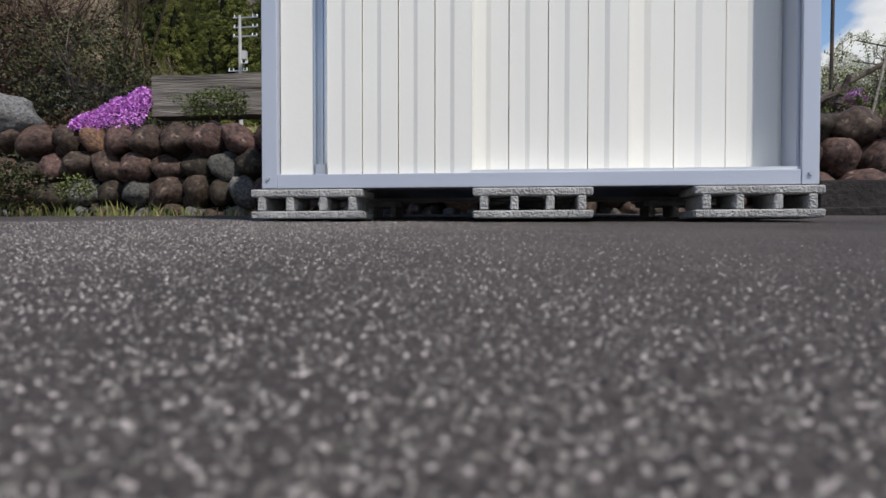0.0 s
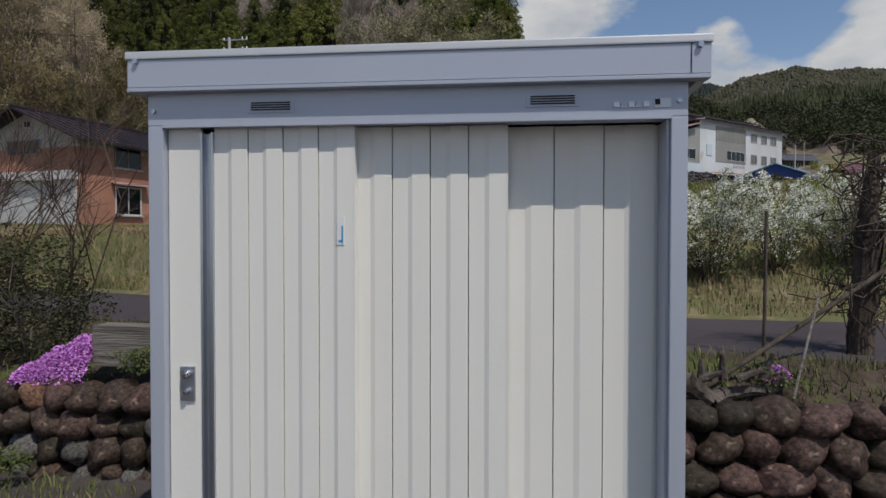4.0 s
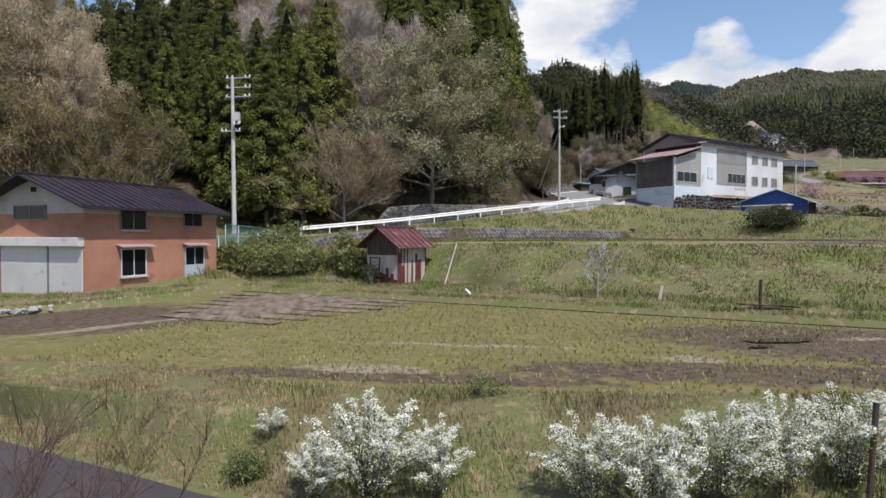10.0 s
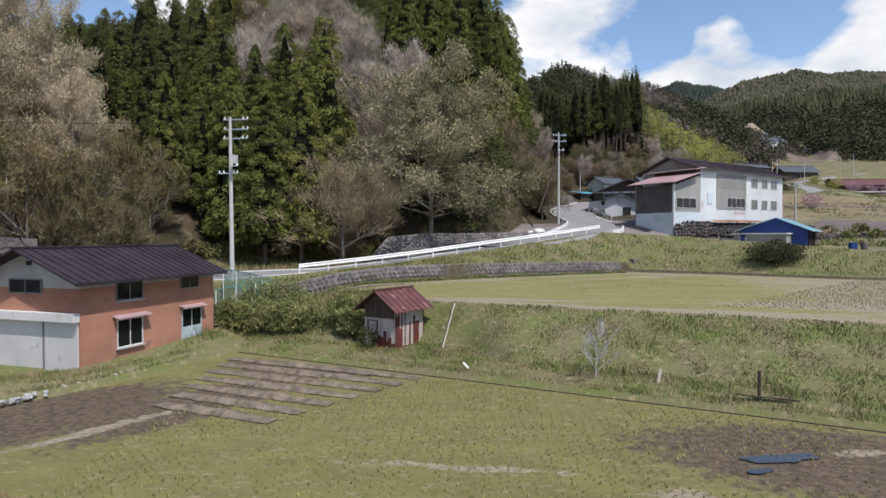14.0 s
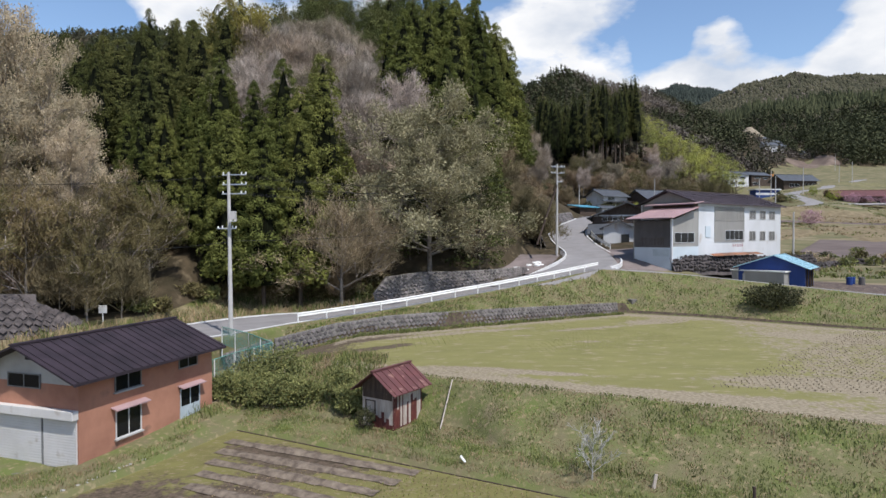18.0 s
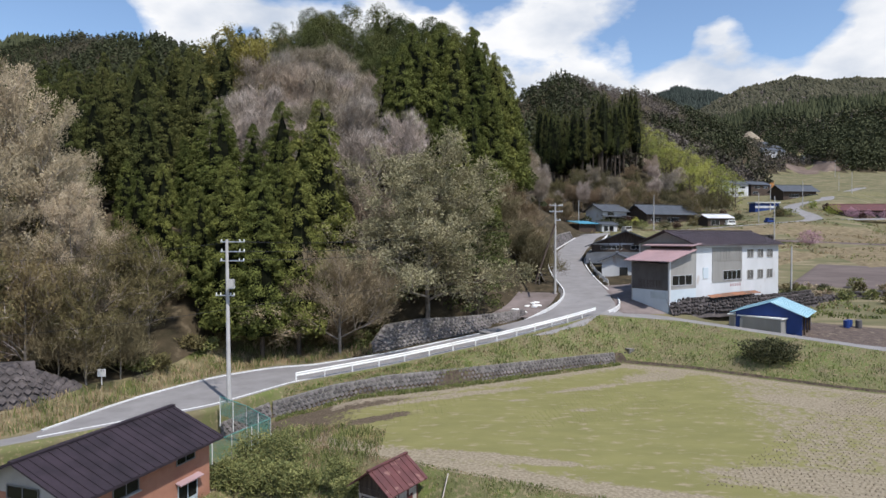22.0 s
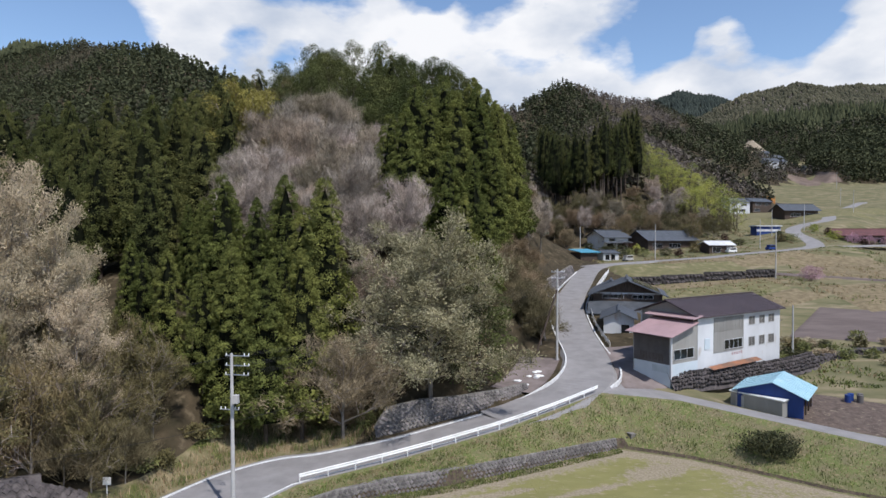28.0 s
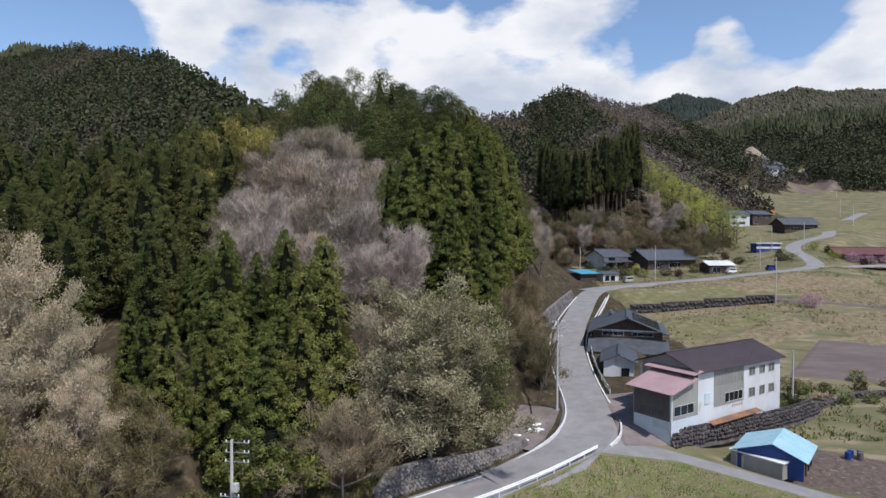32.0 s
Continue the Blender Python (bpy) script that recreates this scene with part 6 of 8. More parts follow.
# ---- stone retaining walls along the road ----
def masonry(name, line, label, rows, size, mat, lean):
    """Squared stones laid diagonally on a battered wall; line gives foot, foot height, wall height."""
    wall = empty(name, pose(0, 0, 0), label, "wall", kind="structure")
    verts, faces = [], []
    sv, sf = [], []
    rnd = random.Random(9)
    for (a, az, ah), (b, bz, bh) in zip(line, line[1:]):
        dx, dy = b[0] - a[0], b[1] - a[1]
        l = math.hypot(dx, dy)
        n = Vector((-dy / l, dx / l, 0))
        k = len(verts)
        A, B = Vector((a[0], a[1], az)), Vector((b[0], b[1], bz))
        A2, B2 = A + n * lean * ah + Vector((0, 0, ah)), B + n * lean * bh + Vector((0, 0, bh))
        verts += [A - Vector((0, 0, 0.3)), B - Vector((0, 0, 0.3)), B2, A2, A2 + n * 0.45, B2 + n * 0.45]
        faces += [(k, k + 1, k + 2, k + 3), (k + 3, k + 2, k + 5, k + 4)]
        out = -n
        cnt = max(1, int(l / size))
        rws = max(1, int(max(ah, bh) / size * 1.4))
        for i in range(cnt):
            for r in range(rws):
                t, s = (i + 0.5 + 0.5 * (r % 2)) / (cnt + 0.5), (r + 0.5) / rws
                c = A.lerp(B, t).lerp(A2.lerp(B2, t), s)
                u = (B - A).normalized() * size * 0.47
                w = (A2.lerp(B2, t) - A.lerp(B, t)).normalized() * size * 0.47
                p = c + out * rnd.uniform(0.03, 0.09)
                j = len(sv)
                g = 0.82
                sv += [c + u, c + w, c - u, c - w, p + u * g, p + w * g, p - u * g, p - w * g]
                sf += [(j + 4, j + 5, j + 6, j + 7), (j, j + 1, j + 5, j + 4), (j + 1, j + 2, j + 6, j + 5), (j + 2, j + 3, j + 7, j + 6), (j + 3, j, j + 4, j + 7)]
    mesh_obj("wall_core", verts, faces, mat, wall)
    st = mesh_obj("stones", sv, sf, M_masonry if mat is M_concrete else mat, wall)
    st["kind"] = "stuff"
    return wall


M_masonry = material("squared wall stones", (0.175, 0.158, 0.152), (0.09, 0.08, 0.078), 0.5, 0.9, bump=0.4, bscale=8, rnd=0.35, island=True)
line = [((x, field_far(x) - 0.03), field_z(x), lerp(x, (-15, -9, 2, 18.5), (1.1, 1.25, 1.25, 1.0))) for x in (-15, -12.4, -8, -4, 0, 4, 8, 12, 16, 17.8)]
masonry("field_wall", line, "grey stone retaining wall below the road", 3, 0.36, M_concrete, 0.3)
line2 = [((-6.2, 60.6), 5.15, 0.7), ((-4.6, 61.3), 5.3, 2.2), ((-1.0, 63.0), 5.7, 2.2), ((3.0, 64.8), 6.2, 1.7), ((7.0, 67.4), 6.8, 1.2), ((10.5, 70.6), 7.4, 0.7)]
masonry("bank_wall", line2, "sloping stone retaining wall beneath the forest", 4, 0.42, M_concrete, 0.75)
e = empty("drain_box", pose(17.9, 60.9, 4.2, 0, 0, 20), "dark stone drain outlet at the wall end", "drain")
box("drain_wall", 0, 0, 0, 1.9, 0.4, 0.75, M_rubble, e, 0.04)
box("drain_head", 1.35, -0.3, 0.1, 2.0, 0.4, 1.1, M_concrete, e, 0.03)
M_bay = material("bare lay-by", (0.23, 0.19, 0.18), (0.13, 0.105, 0.095), 0.4, 0.95, bump=0.3, bscale=6, coords="World")
strip_path("lay_by", BAY, 5.2, M_bay, "bare gravel lay-by beside the road", 0.05)

# green mesh fence behind the barn
e = empty("mesh_fence", pose(0, 0, 0), "green mesh fence on a grassy corner", "fence")
fpts = [(-13.6, 34.6, 3.0), (-12.1, 36.9, 3.3), (-10.45, 39.4, 3.5), (-12.6, 41.3, 3.8), (-15.0, 43.0, 4.0)]
for a, b in zip(fpts, fpts[1:]):
    a, b = Vector(a), Vector(b)
    n = Vector((-(b - a).y, (b - a).x, 0)).normalized() * 0.015
    u = Vector((0, 0, 1.3))
    wires_v, wires_f = tubes_mesh([(a.lerp(b, i / 44) + Vector((0, 0, 0.02)), a.lerp(b, i / 44) + u, 0.009, 0.009) for i in range(45)] + [(a + u * (j / 12), b + u * (j / 12), 0.008, 0.008) for j in range(1, 12)], 3)
    mesh_obj("mesh_panel", wires_v, wires_f, M_greennet, e)
    tube("top_rail", a + u, b + u, 0.03, M_greennet, e)
    for k in range(3):
        p = a.lerp(b, k / 2)
        tube("post", p - Vector((0, 0, 0.8)), p + u, 0.03, M_white, e)
e = empty("road_sign", pose(-25.7, 47.3, 4.2), "small white roadside sign on a post", "sign")
tube("post", (0, 0, 0), (0, 0, 1.9), 0.04, M_white, e)
box("sign_board", -0.32, -0.03, 1.55, 0.32, 0.01, 2.15, M_white, e, 0.01)
# ---- trees ----
def grow_limbs(seed, height, crown_from, spread, first=9, lift=0.55, levels=3, r=0.22, lean=0.0):
    rnd = random.Random(seed)
    segs, tips = [], []
    trunk = []
    p = Vector((0, 0, -0.6))
    n = 7
    for i in range(n):
        q = Vector((lean * (i + 1) / n * height * 0.2 + rnd.gauss(0, 0.04) * height * 0.12, rnd.gauss(0, 0.04) * height * 0.12, height * 0.86 * (i + 1) / n))
        segs.append((p, q, r * (1 - 0.8 * i / n), r * (1 - 0.8 * (i + 1) / n)))
        trunk.append((p, q))
        p = q
    tips.append(p)

    def limb(p, d, length, rad, lev):
        k = 2
        for s in range(k):
            d2 = (d + Vector((rnd.gauss(0, 0.14), rnd.gauss(0, 0.14), rnd.gauss(0.08, 0.10)))).normalized()
            q = p + d2 * (length / k)
            segs.append((p, q, rad, rad * 0.7))
            rad *= 0.7
            if lev > 0:
                for _ in range(2 if lev > 1 else 3):
                    b = p.lerp(q, rnd.uniform(0.2, 1.0))
                    nd = (d2 + Vector((rnd.gauss(0, 0.55), rnd.gauss(0, 0.55), rnd.gauss(0.12, 0.35)))).normalized()
                    limb(b, nd, length * rnd.uniform(0.42, 0.62), rad * 0.6, lev - 1)
            p = q
        tips.append(p)
    for i in range(first):
        t = crown_from + (0.97 - crown_from) * (i + rnd.random()) / first
        k = min(n - 1, int(t * n))
        a, b = trunk[k]
        base = a.lerp(b, t * n - k)
        ang = i * 2.4 + rnd.uniform(-0.4, 0.4)
        up = lift + 0.6 * t
        d = Vector((math.cos(ang), math.sin(ang), up)).normalized()
        limb(base, d, spread * (1.15 - 0.55 * t) * rnd.uniform(0.8, 1.15), r * 0.45 * (1.2 - t), levels - 1)
    return segs, tips


def scales(pts, normals, sizes, seed, wild=0.45, aspect=0.7):
    """Small leaf tufts lying on the surface of a foliage mass."""
    rs = np.random.RandomState(seed)
    n = normals + rs.normal(size=normals.shape) * wild
    n /= np.linalg.norm(n, axis=1)[:, None]
    a = np.cross(n, rs.normal(size=n.shape))
    a /= np.linalg.norm(a, axis=1)[:, None]
    b = np.cross(n, a)
    h = np.asarray(sizes)[:, None] * 0.5
    v = np.stack([pts - a * h, pts + b * h * aspect, pts + a * h, pts - b * h * aspect], 1).reshape(-1, 3)
    return v.tolist(), [(4 * i, 4 * i + 1, 4 * i + 2, 4 * i + 3) for i in range(len(pts))]


def sprigs(tips, centre, count, length, width, seed, out=0.9, up=0.5, wild=0.55):
    """Fine twigs fanning outwards from the branch tips: long thin blades."""
    rs = np.random.RandomState(seed)
    P = np.repeat(np.array([tuple(t) for t in tips]), count, 0)
    n = len(P)
    d = P - np.array(centre)
    d /= np.linalg.norm(d, axis=1)[:, None] + 1e-6
    d = d * out + np.array([0, 0, up]) + rs.normal(size=(n, 3)) * wild
    d /= np.linalg.norm(d, axis=1)[:, None]
    P = P + rs.normal(size=(n, 3)) * length * 0.45 - d * length * 0.5
    w = np.cross(d, rs.normal(size=(n, 3)))
    w /= np.linalg.norm(w, axis=1)[:, None]
    L = (length * rs.uniform(0.5, 1.3, n))[:, None]
    w *= (width * rs.uniform(0.6, 1.3, n))[:, None]
    v = np.stack([P - w, P + w, P + d * L], 1).reshape(-1, 3)
    return v.tolist(), [(3 * i, 3 * i + 1, 3 * i + 2) for i in range(n)]


def bare_tree(name, seed, height, spread, mat_twig, label, mat_bud=None, buds=10, bud=0.18, crown_from=0.3, first=11, lift=0.5, group="", rad=0.22, levels=3, twig=1.0, tw=0.022, leaf=0):
    """A leafless or budding tree: limbs, a fan of fine twigs and, with leaf, clustered buds."""
    e = empty(name, pose(0, 0, 0), label, "tree", group)
    segs, tips = grow_limbs(seed, height, crown_from, spread, first, lift, levels, rad)
    v, f = tubes_mesh([s for s in segs if s[2] > 0.05], 6)
    mesh_obj("trunk", v, f, M_bark_pale, e, smooth=True)
    v, f = tubes_mesh([(a, b, max(r0, 0.03), max(r1, 0.018)) for a, b, r0, r1 in segs if r0 <= 0.05], 3)
    v = [tuple(p) for p in v]
    idx = [0] * len(f)
    cv, cf = sprigs(tips, (0, 0, height * (crown_from + 0.25)), buds, twig, tw, seed)
    k = len(v)
    v, f, idx = v + cv, f + [tuple(i + k for i in q) for q in cf], idx + [1] * len(cf)
    if leaf:
        rs = np.random.RandomState(seed)
        pts = np.repeat(np.array([tuple(t) for t in tips]), leaf, 0)
        pts = pts + rs.normal(size=pts.shape) * spread * np.array([0.055, 0.055, 0.045])
        cv, cf = cards(pts, rs.uniform(0.5, 1.5, len(pts)) * bud, seed, up=0.5, aspect=0.55)
        k = len(v)
        v, f, idx = v + cv, f + [tuple(i + k for i in q) for q in cf], idx + [1] * len(cf)
    mesh_obj("crown", v, f, [mat_twig, mat_bud or mat_twig], e, idx=idx)
    return e


def cedar(seed, height, radius, clumps, per, label, mat, bare=0.16, group="cedars on the hillside", dens=1.0):
    """A cedar: straight trunk, inner core coloured as shade, and drooping rounded needle masses that thin out to a
    blunt tip.
    """
    e = empty("cedar", pose(0, 0, 0), label, "tree", group)
    v, f = tubes_mesh([(Vector((0, 0, -1.5)), Vector((0, 0, height * 0.5)), 0.32, 0.22), (Vector((0, 0, height * 0.5)), Vector((0, 0, height * 0.97)), 0.22, 0.04)], 8)
    mesh_obj("trunk", v, f, M_bark, e, smooth=True)
    rs = np.random.RandomState(seed)
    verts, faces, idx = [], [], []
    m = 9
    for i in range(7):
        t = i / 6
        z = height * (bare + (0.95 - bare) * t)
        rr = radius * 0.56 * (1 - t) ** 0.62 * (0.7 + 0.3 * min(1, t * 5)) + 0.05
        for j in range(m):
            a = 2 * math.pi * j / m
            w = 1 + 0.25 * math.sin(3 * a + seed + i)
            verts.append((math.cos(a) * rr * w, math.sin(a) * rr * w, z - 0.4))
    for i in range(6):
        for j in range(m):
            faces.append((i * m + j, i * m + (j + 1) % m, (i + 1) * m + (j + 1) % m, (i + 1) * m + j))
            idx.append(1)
    pts, nrm, sizes = [], [], []
    for c in range(clumps):
        t = rs.rand() ** 1.15
        z = height * (bare + (1.0 - bare) * t)
        prof = (1 - t) ** 0.58 * (0.72 + 0.28 * min(1, t * 6))
        ang = rs.rand() * 2 * math.pi
        rr = radius * prof * rs.uniform(0.62, 1.04) * (1 + 0.14 * math.sin(2 * ang + seed) + 0.10 * math.sin(11 * t + 3 * ang))
        s = rs.uniform(0.6, 1.15) * (0.42 + 0.6 * (1 - t)) * radius / 3.7
        out = np.array([math.cos(ang), math.sin(ang), 0.0])
        d = rs.normal(size=(per, 3)) + out * 0.5 + np.array([0, 0, 0.35])
        d /= np.linalg.norm(d, axis=1)[:, None]
        # each mass hangs outwards and down like a mop
        q = d * s * rs.uniform(0.72, 1.0, (per, 1)) * np.array([1, 1, 0.8])
        q[:, 2] -= 0.35 * (q @ out)
        pts.append(out * rr + np.array([0, 0, z]) + q)
        nrm.append(d)
        sizes.append(rs.uniform(0.6, 1.25, per) * s * 0.33)
    cv, cf = scales(np.concatenate(pts), np.concatenate(nrm), np.concatenate(sizes), seed)
    k = len(verts)
    idx += [0] * len(cf)
    mesh_obj("crown", verts + cv, faces + [tuple(i + k for i in q) for q in cf], [mat, M_core_shade], e, idx=idx)
    return e


def leafy_tree(name, seed, height, radius, mat, label, clumps=90, per=34, flat=0.45, group="", base=0.25, mat2=None):
    """A broad evergreen: limbs carrying layered leaf clumps."""
    e = empty(name, pose(0, 0, 0), label, "tree", group)
    segs, tips = grow_limbs(seed, height * 0.9, base, radius * 0.9, 13, 0.35, 2, 0.28)
    v, f = tubes_mesh([s for s in segs], 5)
    mesh_obj("trunk", v, f, M_bark, e, smooth=True)
    rs = np.random.RandomState(seed)
    pts, nrm, sizes = [], [], []
    for c in range(clumps):
        t = rs.rand() ** 0.8
        z = height * (base + (1 - base) * t)
        rr = radius * math.sqrt(max(0.05, 1 - (2 * t - 0.75) ** 2 / 1.6)) * rs.uniform(0.45, 1.05)
        a = rs.rand() * 2 * math.pi
        s = radius * rs.uniform(0.14, 0.26)
        d = rs.normal(size=(per, 3)) + np.array([0, 0, 0.4])
        d /= np.linalg.norm(d, axis=1)[:, None]
        nrm.append(d)
        pts.append(np.array([math.cos(a) * rr, math.sin(a) * rr, z]) + d * s * np.array([1, 1, flat]))
        sizes.append(rs.uniform(0.6, 1.3, per) * s * 0.33)
    cv, cf = scales(np.concatenate(pts), np.concatenate(nrm), np.concatenate(sizes), seed, 0.5, 0.55)
    mesh_obj("crown", cv, cf, mat, e)
    return e


# near-black crown core: the shade between needle masses, put into its colour
M_core_shade = material("crown core coloured as shade", (0.010, 0.014, 0.006), (0.005, 0.007, 0.003), 1.0, 0.9, bump=0.0, spec=0.05)
M_cedar = material("cedar needles", (0.158, 0.186, 0.032), (0.060, 0.078, 0.015), 0.7, 0.95, bump=0.0, rnd=0.25, spec=0.05)
M_cedar_d = material("dark cedar needles", (0.112, 0.128, 0.030), (0.044, 0.056, 0.014), 0.5, 0.95, bump=0.0, rnd=0.32, spec=0.05)
M_bark_pale = material("pale bark", (0.26, 0.23, 0.20), (0.13, 0.115, 0.10), 1.5, 0.95, bump=0.4, bscale=10, spec=0.1)
M_bud_tan = material("tan spring buds", (0.52, 0.44, 0.30), (0.26, 0.21, 0.135), 0.35, 0.9, bump=0.0, rnd=0.2, spec=0.1)
M_bud_olive = material("olive spring buds", (0.200, 0.170, 0.080), (0.090, 0.075, 0.036), 0.4, 0.9, bump=0.0, rnd=0.3, spec=0.1)
M_bud_grey = material("grey twig haze", (0.47, 0.405, 0.345), (0.19, 0.155, 0.125), 0.5, 0.9, bump=0.0, rnd=0.32, spec=0.1)
M_bud_buff = material("buff twig haze", (0.45, 0.375, 0.285), (0.17, 0.136, 0.098), 0.5, 0.9, bump=0.0, rnd=0.32, spec=0.1)
M_bud_brown = material("brown twig haze", (0.245, 0.198, 0.115), (0.11, 0.088, 0.052), 0.5, 0.9, bump=0.0, rnd=0.48, spec=0.1)
M_bud_cherry = material("buff cherry buds", (0.38, 0.305, 0.195), (0.19, 0.15, 0.095), 0.6, 0.9, bump=0.0, spec=0.1)
M_bud_lime = material("yellow green spring buds", (0.34, 0.30, 0.085), (0.20, 0.17, 0.05), 0.5, 0.9, bump=0.0, spec=0.1)
M_greygreen = material("grey green foliage", (0.42, 0.375, 0.235), (0.150, 0.140, 0.078), 0.6, 0.85, bump=0.0, rnd=0.2, spec=0.1)
M_pine = material("pine foliage", (0.085, 0.112, 0.030), (0.036, 0.050, 0.014), 0.4, 0.95, bump=0.0, rnd=0.35, spec=0.05)
M_bamboo = material("bamboo foliage", (0.36, 0.40, 0.045), (0.22, 0.26, 0.03), 0.3, 0.8, bump=0.0, rnd=0.3, spec=0.2)
M_bushgreen = material("bank bush leaves", (0.26, 0.285, 0.078), (0.10, 0.118, 0.032), 0.7, 0.8, bump=0.0, rnd=0.35, island=True, spec=0.2)

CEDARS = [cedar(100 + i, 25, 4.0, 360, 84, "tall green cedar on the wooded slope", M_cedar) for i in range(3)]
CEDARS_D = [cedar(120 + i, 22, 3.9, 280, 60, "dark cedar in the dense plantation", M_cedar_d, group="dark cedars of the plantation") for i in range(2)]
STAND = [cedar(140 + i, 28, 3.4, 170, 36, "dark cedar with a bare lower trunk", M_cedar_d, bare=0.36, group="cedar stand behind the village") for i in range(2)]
GREY = [bare_tree("bare_tree", 200 + i, 13, 4.6, M_twig, ("leafless grey tree on the slope", "leafless buff tree on the slope")[i % 2], (M_bud_grey, M_bud_buff)[i % 2], 34, 0.22, group="bare trees on the slope", twig=1.1, tw=0.024) for i in range(4)]
TAN = [bare_tree("budding_tree", 220 + i, 20, 5.8, M_twig, "tall tree with pale tan spring buds", M_bud_tan, 10, 0.15, 0.22, 16, group="tall budding trees", twig=0.6, tw=0.025, leaf=74) for i in range(2)]
OLIVE = [bare_tree("budding_tree", 240 + i, 9, 4.0, M_twig, "tree with olive-green spring buds", M_bud_olive, 14, 0.15, 0.15, 11, group="olive budding trees", rad=0.15, twig=0.6, tw=0.025, leaf=26) for i in range(2)]
BROWN = [bare_tree("brown_shrub_tree", 260 + i, 6, 3.0, M_bud_brown, "brown leafless undergrowth tree", M_bud_brown, 24, 0.2, 0.08, 10, group="brown undergrowth", rad=0.10, twig=0.8, tw=0.026) for i in range(2)]
PINES = [leafy_tree("mountain_pine", 280 + i, 14, 3.6, M_pine, "ridge pine with layered crown", 170, 36, 0.8, group="pines on the ridge", base=0.12) for i in range(2)]
USED = set()


def plant(src, x, y, top=None, scale=None, turn=None, rnd=random, flatten=1.0, nominal=1.0):
    """Sets a tree of the kind on the ground, reaching up to the height top or scaled."""
    z = ground_z(x, y)
    s = scale if scale else max(0.35, (top - z) / nominal)
    m = pose(x, y, z - 0.2, 0, 0, rnd.uniform(0, 360) if turn is None else turn)
    if src.name in USED:
        ob = copy_thing(src, m)
    else:
        USED.add(src.name)
        ob = src
        ob.matrix_world = m
    w = s * flatten
    ob.scale = (w, w, s)
    return ob


rnd = random.Random(77)
placed = []


def free(x, y, d):
    if any((x - a) ** 2 + (y - b) ** 2 < d * d for a, b in placed):
        return False
    placed.append((x, y))
    return True


# the leading cedars and single trees
for x, y, top in ((-30.5, 63.0, 23.5), (-27.2, 61.5, 24.0), (-23.8, 61.5, 22.0), (-20.4, 60.3, 24.5), (-17.0, 60.0, 23.0), (-13.8, 61.6, 24.0), (-33.5, 66.5, 25.0), (-24.8, 70.2, 32.7), (-21.3, 71.5, 29.8), (-18.0, 72.0, 32.4), (-15.2, 69.5, 29.0), (-12.6, 67.8, 32.2), (-28.2, 73.5, 30.0), (-26.3, 76.5, 32.0), (-14.0, 73.5, 30.5), (-20.0, 76.5, 31.0), (-31.5, 77.0, 29.5), (-23.0, 67.8, 25.5), (-17.2, 67.0, 25.0)):
    free(x, y, 0.1)
    plant(rnd.choice(CEDARS), x, y, top=top, nominal=25, rnd=rnd, flatten=rnd.uniform(0.95, 1.12))
for x, y, top in ((-5.0, 88.0, 44.0), (-1.6, 92.0, 47.0), (2.5, 94.0, 47.5), (6.0, 99.0, 49.5), (1.0, 86.5, 38.0), (4.8, 88.5, 37.5), (8.0, 93.5, 40.0), (9.5, 104.0, 48.0), (12.0, 112.0, 47.5), (13.5, 119.0, 46.0), (11.2, 126.0, 53.0), (5.5, 106.0, 52.5), (0.5, 101.0, 52.0), (-4.0, 97.0, 50.0), (8.5, 116.0, 53.0), (3.2, 80.5, 31.0), (6.2, 82.5, 30.0), (15.5, 126.0, 44.0), (-7.5, 92.0, 44.0)):
    free(x, y, 0.1)
    plant(rnd.choice(CEDARS), x, y, top=top, nominal=25, rnd=rnd, flatten=rnd.uniform(0.9, 1.1))
free(-1.0, 67.2, 0.1)
plant(bare_tree("spreading_oak", 301, 15, 6.4, M_twig, "broad grey-green oak with level limbs over the road", M_greygreen, 12, 0.17, 0.16, 22, 0.02, rad=0.26, twig=0.6, tw=0.03, leaf=120), -1.0, 67.0, top=24.6, nominal=15)
plant(leafy_tree("evergreen_oak", 302, 13, 4.0, M_pine, "dark evergreen oak among the cedars", 150, 60, 0.5, base=0.10), 4.6, 70.0, top=20.0, nominal=13)
plant(leafy_tree("evergreen_oak", 303, 11, 3.6, M_pine, "dark evergreen behind the spreading oak", 120, 50, 0.5, base=0.08), -3.2, 69.6, top=17.5, nominal=11)
free(-9.8, 60.6, 0.1)
plant(bare_tree("budding_cherry", 311, 9, 5.8, M_twig, "spreading cherry tree with brown spring buds", M_bud_cherry, 34, 0.14, 0.18, 13, 0.30, rad=0.2, twig=0.8, leaf=16), -9.6, 61.3, top=13.6, nominal=9)


def scatter(kinds, n, xr, yr, gap, heights, nominal, keep=None, flat=(0.9, 1.15)):
    c = 0
    for _ in range(n * 14):
        if c >= n:
            break
        x, y = rnd.uniform(*xr), rnd.uniform(*yr)
        if keep and not keep(x, y):
            continue
        if not free(x, y, gap):
            continue
        h = rnd.uniform(*heights)
        plant(rnd.choice(kinds), x, y, scale=h / nominal, rnd=rnd, flatten=rnd.uniform(*flat))
        c += 1


